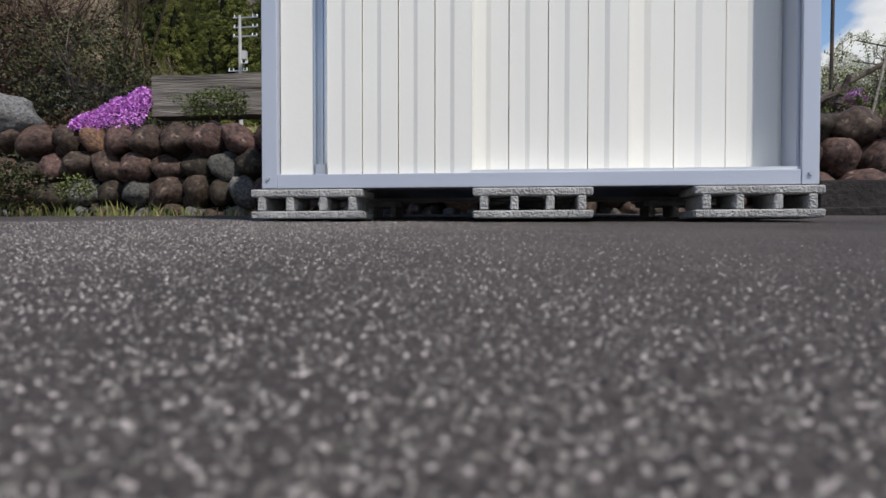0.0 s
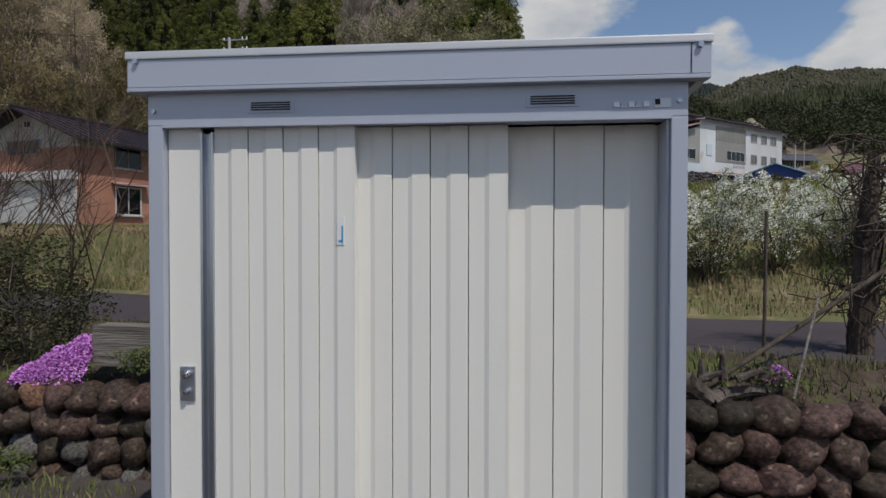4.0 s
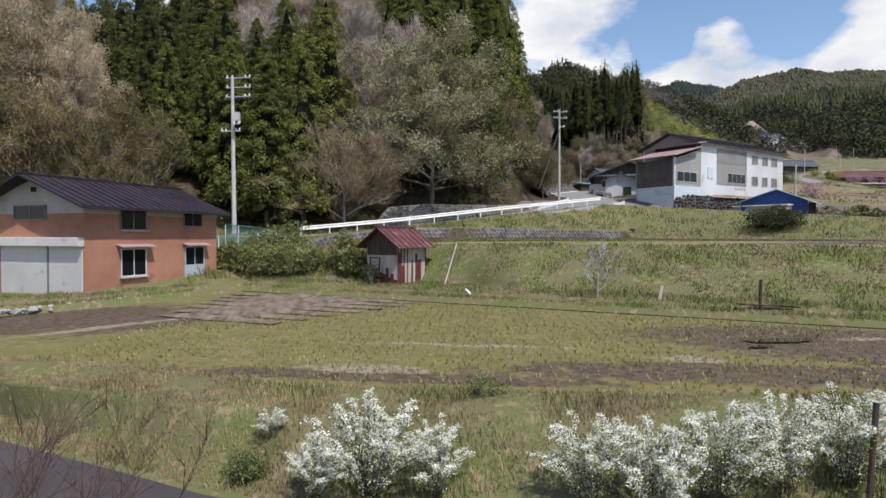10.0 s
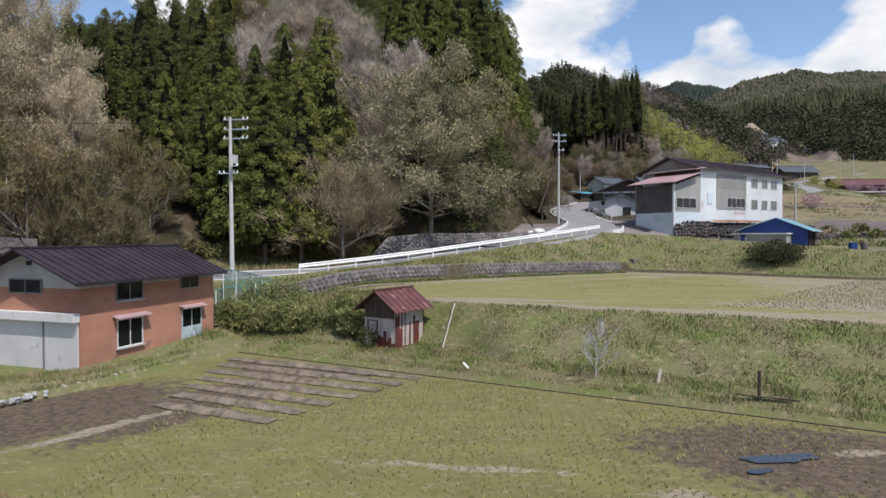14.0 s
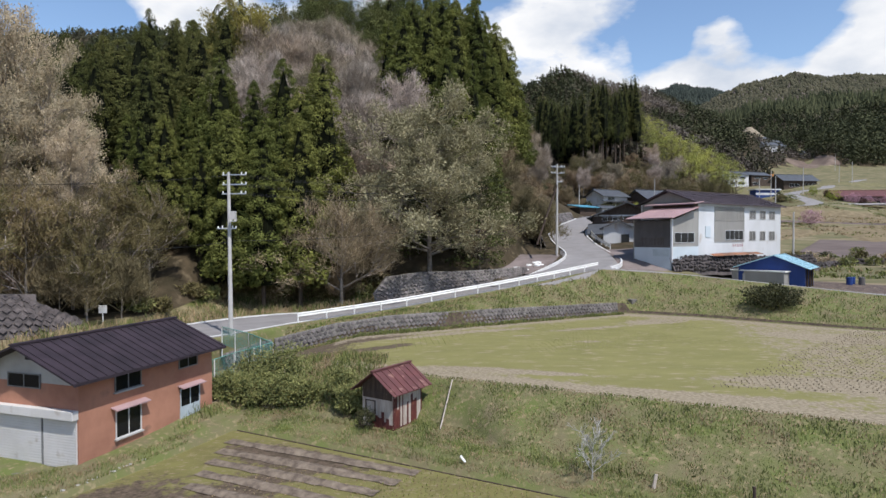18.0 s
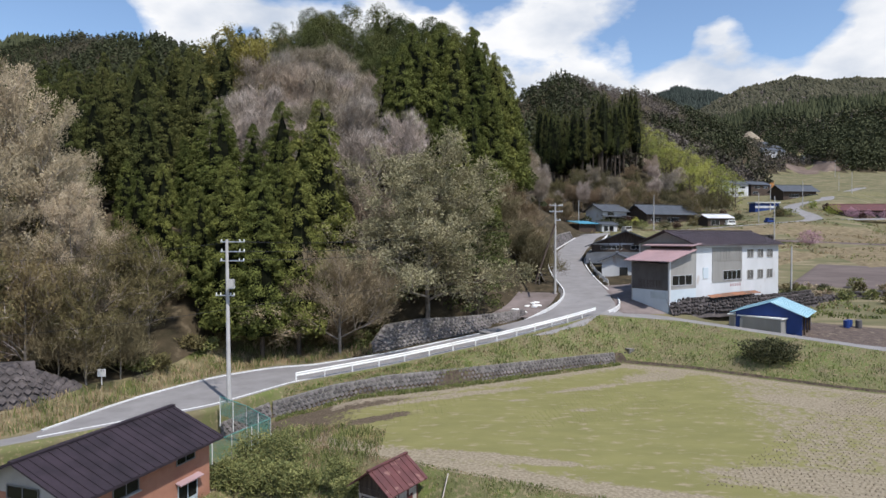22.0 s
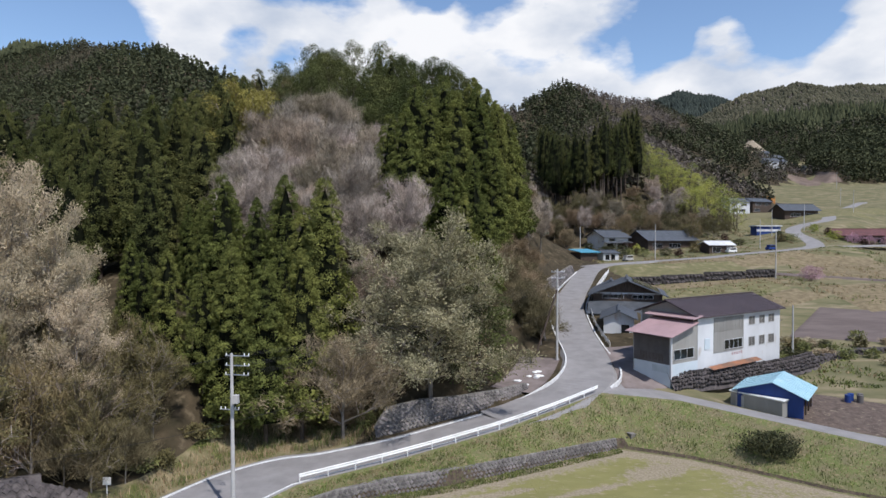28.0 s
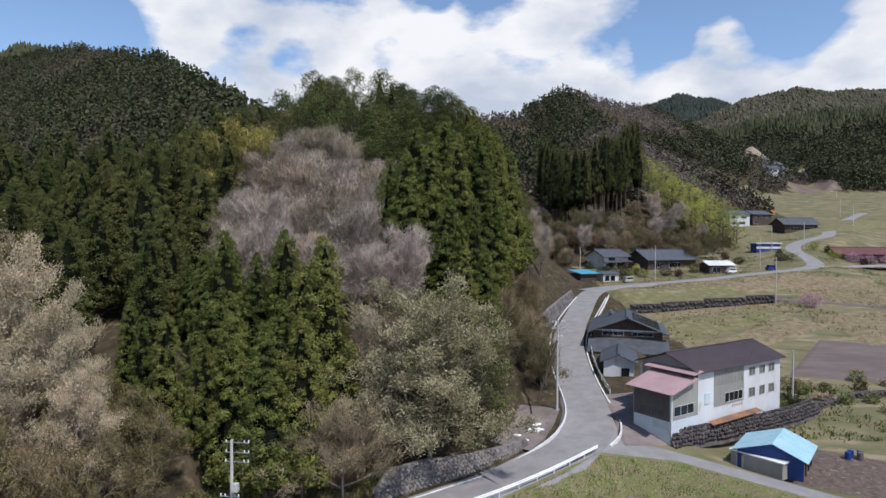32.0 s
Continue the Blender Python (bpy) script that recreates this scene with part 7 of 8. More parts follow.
# great tan trees at the valley's edge
for x, y, top, fl in ((-41.5, 51.0, 37.0, 0.75), (-36.2, 52.0, 31.0, 0.72), (-32.4, 51.0, 26.0, 0.72), (-39.5, 46.0, 29.0, 0.75), (-43.5, 45.5, 33.0, 0.8), (-35.5, 47.5, 24.0, 0.8), (-47.0, 52.0, 36.0, 0.8), (-29.6, 50.0, 20.5, 0.8), (-34.5, 57.0, 24.0, 0.75)):
    free(x, y, 0.1)
    plant(rnd.choice(TAN), x, y, top=top, nominal=20, rnd=rnd, flatten=fl)
for x, y, top in ((-31.0, 46.5, 15.0), (-28.0, 49.0, 14.5), (-34.0, 42.5, 16.0), (-26.8, 53.0, 12.5), (-30.0, 55.5, 16.0), (-27.0, 47.5, 11.5), (-32.5, 60.5, 17.0), (-28.5, 58.5, 15.0)):
    free(x, y, 0.1)
    plant(rnd.choice(OLIVE), x, y, top=top, nominal=9, rnd=rnd, flatten=0.9)
plant(bare_tree("budding_tree", 251, 11, 4.6, M_twig, "rounded tree with yellow-green spring buds", M_bud_lime, 16, 0.2, 0.2, 12, twig=0.7, leaf=40), -32.5, 103.0, top=48.5, nominal=11)
free(-32.5, 103.0, 0.1)
scatter(OLIVE, 4, (-38, -25), (47, 62), 2.6, (6, 10), 9, lambda x, y: y > road_far(x) + 3)
scatter(BROWN, 12, (-38, -25), (46, 60), 1.9, (3, 6), 6, lambda x, y: y > road_far(x) + 2.5)
scatter(CEDARS_D, 96, (-95, -27), (72, 132), 4.2, (16, 21.5), 22, lambda x, y: x < -30 - 0.12 * (y - 75) or y < 82)
scatter(PINES, 46, (-40, 8), (115, 146), 3.2, (11, 16), 14)
scatter(CEDARS_D, 10, (-34, 6), (118, 146), 4.5, (13, 19), 22)
scatter(GREY, 44, (-36, -4), (80, 115), 3.8, (10, 14), 13, lambda x, y: not (x < -27 and y < 84) and not (x > -9 and y > 86))
scatter(PINES, 30, (-16, 10), (122, 142), 2.8, (11, 16), 14)
scatter(PINES, 14, (-14, -1), (99, 127), 3.0, (10, 14), 14)
scatter(OLIVE, 12, (-36, -18), (104, 126), 3.4, (9, 12), 9)
scatter(PINES, 130, (-80, 8), (124, 176), 3.5, (11, 16), 14, lambda x, y: not (y < 134 and -34 < x < -6))
scatter(CEDARS_D, 22, (-70, 10), (126, 165), 5, (13, 18), 22)
scatter(BROWN, 34, (5, 17), (72, 128), 2.4, (3.5, 6.5), 6, lambda x, y: seg_dist(x, y, ROAD)[0] > 5.5 and x > 3 + (y - 70) * 0.1 and seg_dist(x, y, BAY)[0] > 5.2)
scatter(BROWN, 14, (-10, 5), (63, 82), 2.0, (3, 5.5), 6, lambda x, y: y > road_far(x) + 4.5 and seg_dist(x, y, BAY)[0] > 4.5)
scatter(GREY, 12, (-8, 6), (70, 84), 3.4, (7, 10), 13, lambda x, y: seg_dist(x, y, BAY)[0] > 6)
scatter(STAND, 74, (44, 92), (236, 300), 3.9, (30, 37), 28, lambda x, y: ground_z(x, y) > 31 and x < 62 + (y - 236) * 0.75, (0.85, 1.05))
scatter(GREY, 12, (-4, 30), (130, 190), 6, (8, 12), 13, lambda x, y: seg_dist(x, y, ROAD)[0] > 9)
scatter(OLIVE, 16, (30, 110), (195, 262), 5, (6, 9), 9, lambda x, y: ground_z(x, y) > 22 and seg_dist(x, y, VILLAGE_ROAD)[0] > 9)
BAMBOO = leafy_tree("bamboo_clump", 333, 15, 5.0, M_bamboo, "yellow-green bamboo grove at the forest edge", 60, 30, 0.8, "bamboo clumps", 0.1)
scatter(BROWN, 34, (30, 112), (203, 268), 4, (4, 8), 6, lambda x, y: ground_z(x, y) > 22.5 and seg_dist(x, y, VILLAGE_ROAD)[0] > 10)
scatter(GREY, 14, (30, 112), (215, 275), 5, (7, 11), 13, lambda x, y: ground_z(x, y) > 25)
scatter(BROWN, 60, (8, 62), (84, 236), 2.6, (3.5, 6.5), 6, lambda x, y: not (44 < x < 72 and 190 < y < 216) and (x < 17.0 + (y - 84) * 0.09 or y > 195) and seg_dist(x, y, ROAD)[0] > 6.5 and seg_dist(x, y, VILLAGE_ROAD)[0] > 10 and ground_z(x, y) > np.interp(y, (84, 130, 170, 236), (10.5, 14.5, 18.5, 22)))
scatter(GREY, 30, (14, 66), (128, 240), 4.2, (7, 11), 13, lambda x, y: (x < 26 or y > 205) and seg_dist(x, y, ROAD)[0] > 8 and seg_dist(x, y, VILLAGE_ROAD)[0] > 12 and ground_z(x, y) > np.interp(y, (128, 170, 240), (16, 20, 24)))
scatter(OLIVE, 14, (20, 70), (150, 245), 5, (6, 9), 9, lambda x, y: (x < 26 or y > 208) and seg_dist(x, y, ROAD)[0] > 9 and seg_dist(x, y, VILLAGE_ROAD)[0] > 14 and ground_z(x, y) > np.interp(y, (128, 170, 240), (17, 21, 25)))
scatter([BAMBOO], 34, (92, 128), (258, 304), 4.6, (13, 19), 15, lambda x, y: ground_z(x, y) > 22)


# ---- distant woods as one mass each ----
def sprays(name, label, x, y, z, rs, hgt, wid, conic, mat, sel):
    """Crowns of loose leaf sprays for the woods on the middle distance."""
    x, y, z = x[sel], y[sel], z[sel]
    n, per = len(x), 16
    if not n:
        return
    h, w = rs.uniform(*hgt, (n, 1)), rs.uniform(*wid, (n, 1)) * 1.15
    t = rs.rand(n, per)
    prof = (1 - t) ** 0.8 if conic else np.sqrt(np.clip(1 - (2 * t - 0.9) ** 2, 0.05, 1))
    a, r = rs.uniform(0, 6.28, (n, per)), np.sqrt(rs.rand(n, per))
    P = np.stack([x[:, None] + np.cos(a) * r * prof * w, y[:, None] + np.sin(a) * r * prof * w, z[:, None] + h * (0.08 + 0.9 * t)], -1).reshape(-1, 3)
    size = (w * rs.uniform(0.55, 1.05, (n, per))).ravel()[:, None]
    u = rs.normal(size=P.shape) * np.array([1, 1, 0.7 if conic else 1.0]); u /= np.linalg.norm(u, axis=1)[:, None]
    v = np.cross(u, rs.normal(size=P.shape)); v /= np.linalg.norm(v, axis=1)[:, None]
    Q = np.stack([P - u * size * 0.5, P + v * size * 0.32, P + u * size * 0.5, P - v * size * 0.32], 1).reshape(-1, 3)
    tagged(quads_obj(name, Q, mat), label, "woods", kind="stuff")


def far_woods(name, n, seed, xr, yr, mat, label, hgt, wid, conic, keep):
    rs = np.random.RandomState(seed)
    x, y = rs.uniform(*xr, n), yr[0] + (yr[1] - yr[0]) * rs.rand(n) ** 1.2
    hill = np.full(n, -1e9)
    for pts, k in RIDGES:
        d, zz = seg_dist(x, y, pts)
        hill = np.maximum(hill, zz - k * d)
    ok = ((hill > np.interp(y, *VALLEY) + 2) | (y > 690)) & (np.abs(x) < 0.9 * y + 60)
    ok &= ~((y < 180) & (x > -80)) & (seg_dist(x, y, VILLAGE_ROAD)[0] > 16) & (seg_dist(x, y, ROAD)[0] > 12)
    x, y = x[ok], y[ok]
    z = far_z(x, y)
    ok = keep(x, y, z, noise_many(x, y, 0.010, 4.4)) & ~((x > 30) & (x < 260) & (y < 350) & (z < 44)) & ~((x > 288) & (x < 330) & (y < 545))
    x, y, z = x[ok], y[ok], z[ok]
    sprays(name, label, x, y, z, rs, hgt, wid, conic, mat, y < 760)
    far = y >= 760
    x, y, z = x[far], y[far], z[far]
    if not len(x):
        return
    n, m = len(x), 5
    h = rs.uniform(*hgt, n) * (1 + 0.0002 * y)
    w = rs.uniform(*wid, n) * (1 + 0.0003 * y)
    rings = ((0.08, 0.8), (0.36, 1.0), (0.70, 0.52)) if conic else ((0.15, 0.7), (0.5, 1.0), (0.85, 0.6))
    a0 = rs.rand(n) * 6.28
    cols = []
    for i, (t, r) in enumerate(rings):
        for j in range(m):
            a = a0 + 2 * math.pi * (j + 0.5 * (i % 2)) / m
            q = w * r * rs.uniform(0.7, 1.25, n)
            cols.append(np.stack([x + np.cos(a) * q, y + np.sin(a) * q, z + h * (t + rs.uniform(-0.06, 0.06, n))], 1))
    cols.append(np.stack([x, y, z + h], 1))
    verts = np.stack(cols, 1).reshape(-1, 3)
    one = []
    for r in range(2):
        for j in range(m):
            one.append((r * m + j, r * m + (j + 1) % m, (r + 1) * m + (j + 1) % m, (r + 1) * m + j))
    for j in range(m):
        one.append((2 * m + j, 2 * m + (j + 1) % m, 3 * m))
    faces = [tuple(k + b for k in q) for b in range(0, n * (3 * m + 1), 3 * m + 1) for q in one]
    return tagged(mesh_obj(name, verts.tolist(), faces, mat), label, "woods", kind="stuff")


M_farcon = material("distant conifers", (0.078, 0.092, 0.042), (0.042, 0.054, 0.026), 0.03, 0.95, bump=0.0, rnd=0.12, island=True, coords="World", spec=0.05)
M_farbare = material("distant bare woods", (0.185, 0.158, 0.138), (0.105, 0.090, 0.078), 0.03, 0.95, bump=0.0, rnd=0.08, island=True, coords="World", spec=0.05)
M_farmix = material("distant mixed woods", (0.098, 0.092, 0.060), (0.056, 0.056, 0.038), 0.03, 0.95, bump=0.0, rnd=0.12, island=True, coords="World", spec=0.05)
# blue lean of the last ridge: distance haze put into the base colour
M_farlast_haze = material("last ridge woods with haze blue", (0.055, 0.066, 0.056), (0.034, 0.043, 0.038), 0.02, 0.95, bump=0.0, rnd=0.1, island=True, coords="World", spec=0.05)
far_woods("distant_conifers", 26000, 5, (-560, 60), (120, 800), M_farcon, "dark conifer woods covering the long ridge", (8, 13), (1.7, 2.8), True, lambda x, y, z, p: (p > -0.32) & (x < 30 + 0 * z))
far_woods("distant_mixed_woods", 14000, 8, (-560, 60), (120, 800), M_farmix, "green and brown mixed woods on the long ridge", (6, 10), (1.7, 2.8), False, lambda x, y, z, p: p < -0.1)
far_woods("distant_conifers", 15000, 6, (20, 420), (250, 900), M_farcon, "dark conifer woods on the hill behind the village", (8, 14), (1.8, 2.8), True, lambda x, y, z, p: p > 0.24)
far_woods("distant_bare_woods", 36000, 9, (20, 900), (250, 1000), M_farbare, "brownish leafless woods on the far slopes", (4.5, 8), (1.2, 2.0), False, lambda x, y, z, p: p < 0.10)
far_woods("distant_mixed_woods", 26000, 10, (20, 900), (250, 1000), M_farmix, "olive mixed woods on the far slopes", (6, 10), (1.4, 2.3), False, lambda x, y, z, p: p > -0.1)
far_woods("distant_conifers", 9000, 11, (326, 700), (480, 800), M_farcon, "dark conifer plantation at the valley's mouth", (14, 20), (2.0, 3.0), True, lambda x, y, z, p: x > 330 + 0 * z)
far_woods("distant_conifers", 30000, 7, (150, 1000), (1000, 1500), M_farlast_haze, "dark conifer woods on the last ridge", (7, 12), (1.8, 3.0), True, lambda x, y, z, p: p > -2)
far_woods("distant_mixed_woods", 26000, 12, (-100, 900), (760, 1000), M_farmix, "mixed woods on the high ridge", (6, 10), (1.8, 3.0), False, lambda x, y, z, p: p < 2)
# ---- paddies and fields ----
M_straw = material("bare straw ground", (0.33, 0.275, 0.205), (0.21, 0.175, 0.125), 2.5, 0.95, bump=0.6, bscale=22, coords="World", spec=0.1)
M_mud = material("damp brown mud", (0.135, 0.100, 0.080), (0.070, 0.052, 0.043), 1.6, 0.85, bump=0.9, bscale=20, spots=((0.23, 0.19, 0.14), 0.60, 2.0), coords="World", spec=0.3)
M_furrow = material("dry ridge tops", (0.235, 0.190, 0.145), (0.10, 0.078, 0.062), 2.4, 0.95, bump=0.9, bscale=18, coords="World", spec=0.1)
M_tilled = material("tilled field", (0.155, 0.125, 0.115), (0.115, 0.092, 0.085), 0.25, 0.95, bump=0.5, bscale=4, stretch=(0.5, 1.5, 1), coords="World", spec=0.1)
M_scar = material("bare brown slope", (0.20, 0.155, 0.125), (0.12, 0.09, 0.075), 0.1, 0.95, bump=0.5, bscale=1.5, coords="World", spec=0.1)
M_orange = material("orange paint", (0.50, 0.22, 0.06), (0.40, 0.17, 0.05), 0.5, 0.7, bump=0.0)
M_water = bpy.data.materials.new("puddle water")
M_water.use_nodes = True
wn = M_water.node_tree.nodes["Principled BSDF"]
wn.inputs["Base Color"].default_value, wn.inputs["Roughness"].default_value = (0.03, 0.027, 0.024, 1), 0.04


def patch(name, cx, cy, rx, ry, z, mat, label, seed, turn=0.0, ragged=0.35, category="field patch", n=64):
    """A ragged patch of other soil lying on flat ground."""
    verts = [(cx, cy, z)]
    c, s = math.cos(radians(turn)), math.sin(radians(turn))
    for i in range(n):
        a = 2 * math.pi * i / n
        q = 1 + ragged * noise.noise((math.cos(a) * 1.6, math.sin(a) * 1.6, seed)) + ragged * 0.6 * noise.noise((math.cos(a) * 5, math.sin(a) * 5, seed + 3))
        u, w = math.cos(a) * rx * q, math.sin(a) * ry * q
        verts.append((cx + u * c - w * s, cy + u * s + w * c, z))
    ob = mesh_obj(name, verts, [(0, i, i % n + 1) for i in range(1, n + 1)], mat)
    return tagged(ob, label, category, kind="structure")


zp, zf = 1.66, 4.09
pud = patch("puddle", 9.3, 16.3, 1.0, 0.30, zp + 0.012, M_water, "shallow puddle reflecting the sky", 7, 10, 0.38, "puddle")
patch("puddle", 8.3, 15.4, 0.45, 0.14, zp + 0.012, M_water, "small puddle on the muddy paddy", 8, 20, 0.4, "puddle")
# ploughed ridges at the barn end
def ridge_row(a, b, w, h, seed):
    a, b = Vector(a), Vector(b)
    d = (b - a).normalized()
    n = Vector((-d.y, d.x, 0))
    verts, faces = [], []
    m, cnt = 5, 40
    for i in range(cnt + 1):
        t = i / cnt
        p = a.lerp(b, t)
        k = min(1, 3 * t, 3 * (1 - t)) * (0.8 + 0.4 * noise.noise((p.x, p.y, seed)))
        for j, (u, v) in enumerate(((-1, -0.1), (-0.45, 0.8), (0, 1), (0.45, 0.8), (1, -0.1))):
            q = p + n * (u * w * (0.9 + 0.3 * noise.noise((p.x * 1.5, p.y * 1.5, seed + j))))
            verts.append((q.x, q.y, q.z + v * h * k + (0.03 * noise.noise((q.x * 3, q.y * 3, seed)) if 0 < j < 4 else 0)))
    for i in range(cnt):
        for j in range(m - 1):
            faces.append((i * m + j, (i + 1) * m + j, (i + 1) * m + j + 1, i * m + j + 1))
    return tagged(mesh_obj("soil_ridge", verts, faces, M_furrow, smooth=True), "low ploughed ridge of dry brown soil", "soil ridge", "ploughed ridges")


for i in range(7):
    y0 = 29.8 - i * 1.35
    ridge_row((-10.0 + 0.05 * i, y0, zp), (-0.6 - 0.75 * i, y0 - 4.2 + 0.35 * i, zp), 0.34, 0.17, i)
# low stone edging between barn yard and paddy
edge = empty("stone_edging", pose(0, 0, 0), "low edging of rough stones beside the paddy", "edging", kind="structure")
rnd = random.Random(15)
rub = [pebble_mesh(90 + i, M_block, 0.5) for i in range(4)]
for i in range(90):
    t = i / 89
    x = lerp(t, (0, 0.3, 0.7, 1), (-15.6, -14.0, -12.3, -11.1))
    y = lerp(t, (0, 0.3, 0.7, 1), (20.2, 23.4, 27.4, 32.6))
    ob = new("stone", rnd.choice(rub))
    ob.parent = edge
    ob.matrix_basis = Matrix.Translation((x + rnd.gauss(0, 0.06), y + rnd.gauss(0, 0.05), 1.72 + rnd.uniform(0, 0.12))) @ pose(0, 0, 0, rnd.uniform(-30, 30), rnd.uniform(-30, 30), rnd.uniform(0, 360)) @ Matrix.Diagonal((rnd.uniform(0.09, 0.17), rnd.uniform(0.08, 0.13), rnd.uniform(0.06, 0.12), 1))
for i in range(14):
    t = (i + 0.5) / 14
    a, b = Vector((-14.9, 24.5)), Vector((-11.3, 33.6))
    p = a.lerp(b, t)
    sl = box("paving_slab", -0.3, -0.22, 0, 0.3, 0.22, 0.07, M_concrete, edge, 0.01)
    sl.matrix_basis = pose(p.x + 0.75 + rnd.gauss(0, 0.05), p.y - 0.3, 1.78, rnd.uniform(-5, 5), rnd.uniform(-5, 5), 71 + rnd.uniform(-14, 14))

# thin dark strips at the field edge; the bund's imitate its shadow line
for name, off, z, x0, x1 in (("bund_board", 0.0, 1.58, -10.3, 16.0), ("path_edging", 1.05, 1.95, -6.0, 16.0)):
    e = empty(name, pose(0, 0, 0), "dark strips standing in for the shadow line of the paddy bund" if off == 0 else "thin dark strips along the grass path", "edging")
    n = 14
    for i in range(n):
        xa, xb = x0 + (x1 - x0) * i / n, x0 + (x1 - x0) * (i + 1) / n - 0.06
        a, b = Vector((xa, bund(xa) + off - 0.02, z)), Vector((xb, bund(xb) + off - 0.02, z))
        nn = Vector((0, -0.05, 0))
        u = Vector((0, 0, 0.08 if off == 0 else 0.04))
        vs = [a, b, b + u, a + u, a + nn, b + nn, b + u + nn, a + u + nn]
        mesh_obj("board", vs, [(0, 3, 2, 1), (4, 5, 6, 7), (3, 7, 6, 2), (0, 4, 7, 3), (1, 2, 6, 5)], M_darkboard, e)


# ---- grass ----
def grass_field(name, n, xr, yfun, hgt, wid, dry, seed, label, keep=None):
    """Upright blades over a band of ground, green and dry ones apart."""
    rs = np.random.RandomState(seed)
    x = rs.uniform(*xr, n)
    P = np.zeros((n, 3))
    dens = np.zeros(n)
    for i in range(n):
        y0, y1 = yfun(x[i])
        y = y0 + (y1 - y0) * rs.rand()
        P[i] = (x[i], y, ground_z(x[i], y) - 0.02)
        dens[i] = noise.noise((x[i] * 0.8, y * 0.8, seed * 1.7))
    isdry = dens + rs.normal(0, 0.25, n) < dry
    tall = 1 + 0.8 * np.clip(dens, -0.6, 0.8)
    top = tagged(new(name), label, "grass", kind="stuff")
    for nm, sel, mat in (("green_blades", ~isdry, M_blade_short if name in ("slope_grass", "verge_grass", "bund_grass", "barn_grass") else M_blade), ("dry_blades", isdry, M_blade_dry)):
        q = P[sel]
        v, f = blades(q, rs.uniform(*hgt, len(q)) * tall[sel], rs.uniform(*wid, len(q)), seed)
        ob = mesh_obj(nm, v, f, mat, top)
        ob["kind"] = "stuff"
    return top


M_blade_short = material("short sunlit grass", (0.165, 0.215, 0.050), (0.105, 0.130, 0.036), 0.6, 0.9, bump=0.0, rnd=0.3, island=True, coords="World", spec=0.1)
grass_field("bank_grass", 56000, (-10, 9), lambda x: (lane_far(x) + 0.1, paddy_near(x) + 0.5), (0.04, 0.15), (0.004, 0.010), 0.30, 51, "wild grass with dry stems on the near bank")
grass_field("bund_grass", 14000, (-10.2, 15), lambda x: (bund(x) + 0.05, bund(x) + 2.6), (0.07, 0.22), (0.008, 0.018), -0.05, 52, "short grass on the paddy bund")
grass_field("slope_grass", 42000, (-11, 26), lambda x: (bund(x) + 2.3, field_near(x) + 0.3), (0.05, 0.17), (0.012, 0.026), -0.14, 53, "rough green grass on the terrace slope")
grass_field("verge_grass", 16000, (-12, 42), lambda x: (field_far(x) + 0.3, road_near(x) - 0.5), (0.10, 0.28), (0.02, 0.04), -0.15, 54, "rough grass on the road embankment", )
grass_field("yard_weeds", 5000, (-5, 5), lambda x: (wall_line(x) + 0.25, lane_near(x) - 0.05), (0.03, 0.09), (0.003, 0.007), 0.0, 55, "thin weeds on the garden terrace")
grass_field("wall_foot_weeds", 1000, (-4.6, -0.75), lambda x: (wall_line(x) - 0.36, wall_line(x) - 0.12), (0.03, 0.11), (0.003, 0.007), -0.35, 56, "green weeds along the foot of the wall")
grass_field("barn_grass", 6000, (-19, -11.6), lambda x: (bund(x) + 0.3, bund(x) + lerp(x, (-19, -14.6, -11.6), (4.5, 3.0, 2.5))), (0.06, 0.2), (0.008, 0.016), -0.1, 57, "short grass before the barn")
grass_field("field_edge_grass", 7000, (-12, 18), lambda x: (field_far(x) - 1.3, field_far(x) - 0.1), (0.12, 0.3), (0.015, 0.03), -0.5, 58, "bright green grass below the stone wall")
grass_field("roadside_grass", 6000, (-29, -6), lambda x: (road_far(x) + 0.4, road_far(x) + 10), (0.25, 0.7), (0.02, 0.045), 0.2, 59, "dry tall grass at the forest edge")
grass_field("fence_grass", 7000, (-12.5, -3), lambda x: (bund(x) + 3, bund(x) + 12), (0.15, 0.5), (0.012, 0.028), -0.2, 60, "lush grass between the barn and the hut")

# stubble in rows on both fields
def stubble(name, n_rows, per, origin, du, dv, z, h, w, mat, label, seed, keep):
    rs = np.random.RandomState(seed)
    pts = []
    for r in range(n_rows):
        for c in range(per):
            p = np.array(origin) + np.array(du) * (c + rs.normal(0, 0.12)) + np.array(dv) * (r + rs.normal(0, 0.04))
            if keep(p[0], p[1]) and rs.rand() < 0.85:
                for _ in range(4):
                    pts.append((p[0] + rs.normal(0, 0.025), p[1] + rs.normal(0, 0.025), z))
    v, f = blades(np.array(pts), rs.uniform(0.5, 1.2, len(pts)) * h, np.full(len(pts), w), seed, 0.5)
    return tagged(mesh_obj(name, v, f, mat), label, "stubble", kind="stuff")


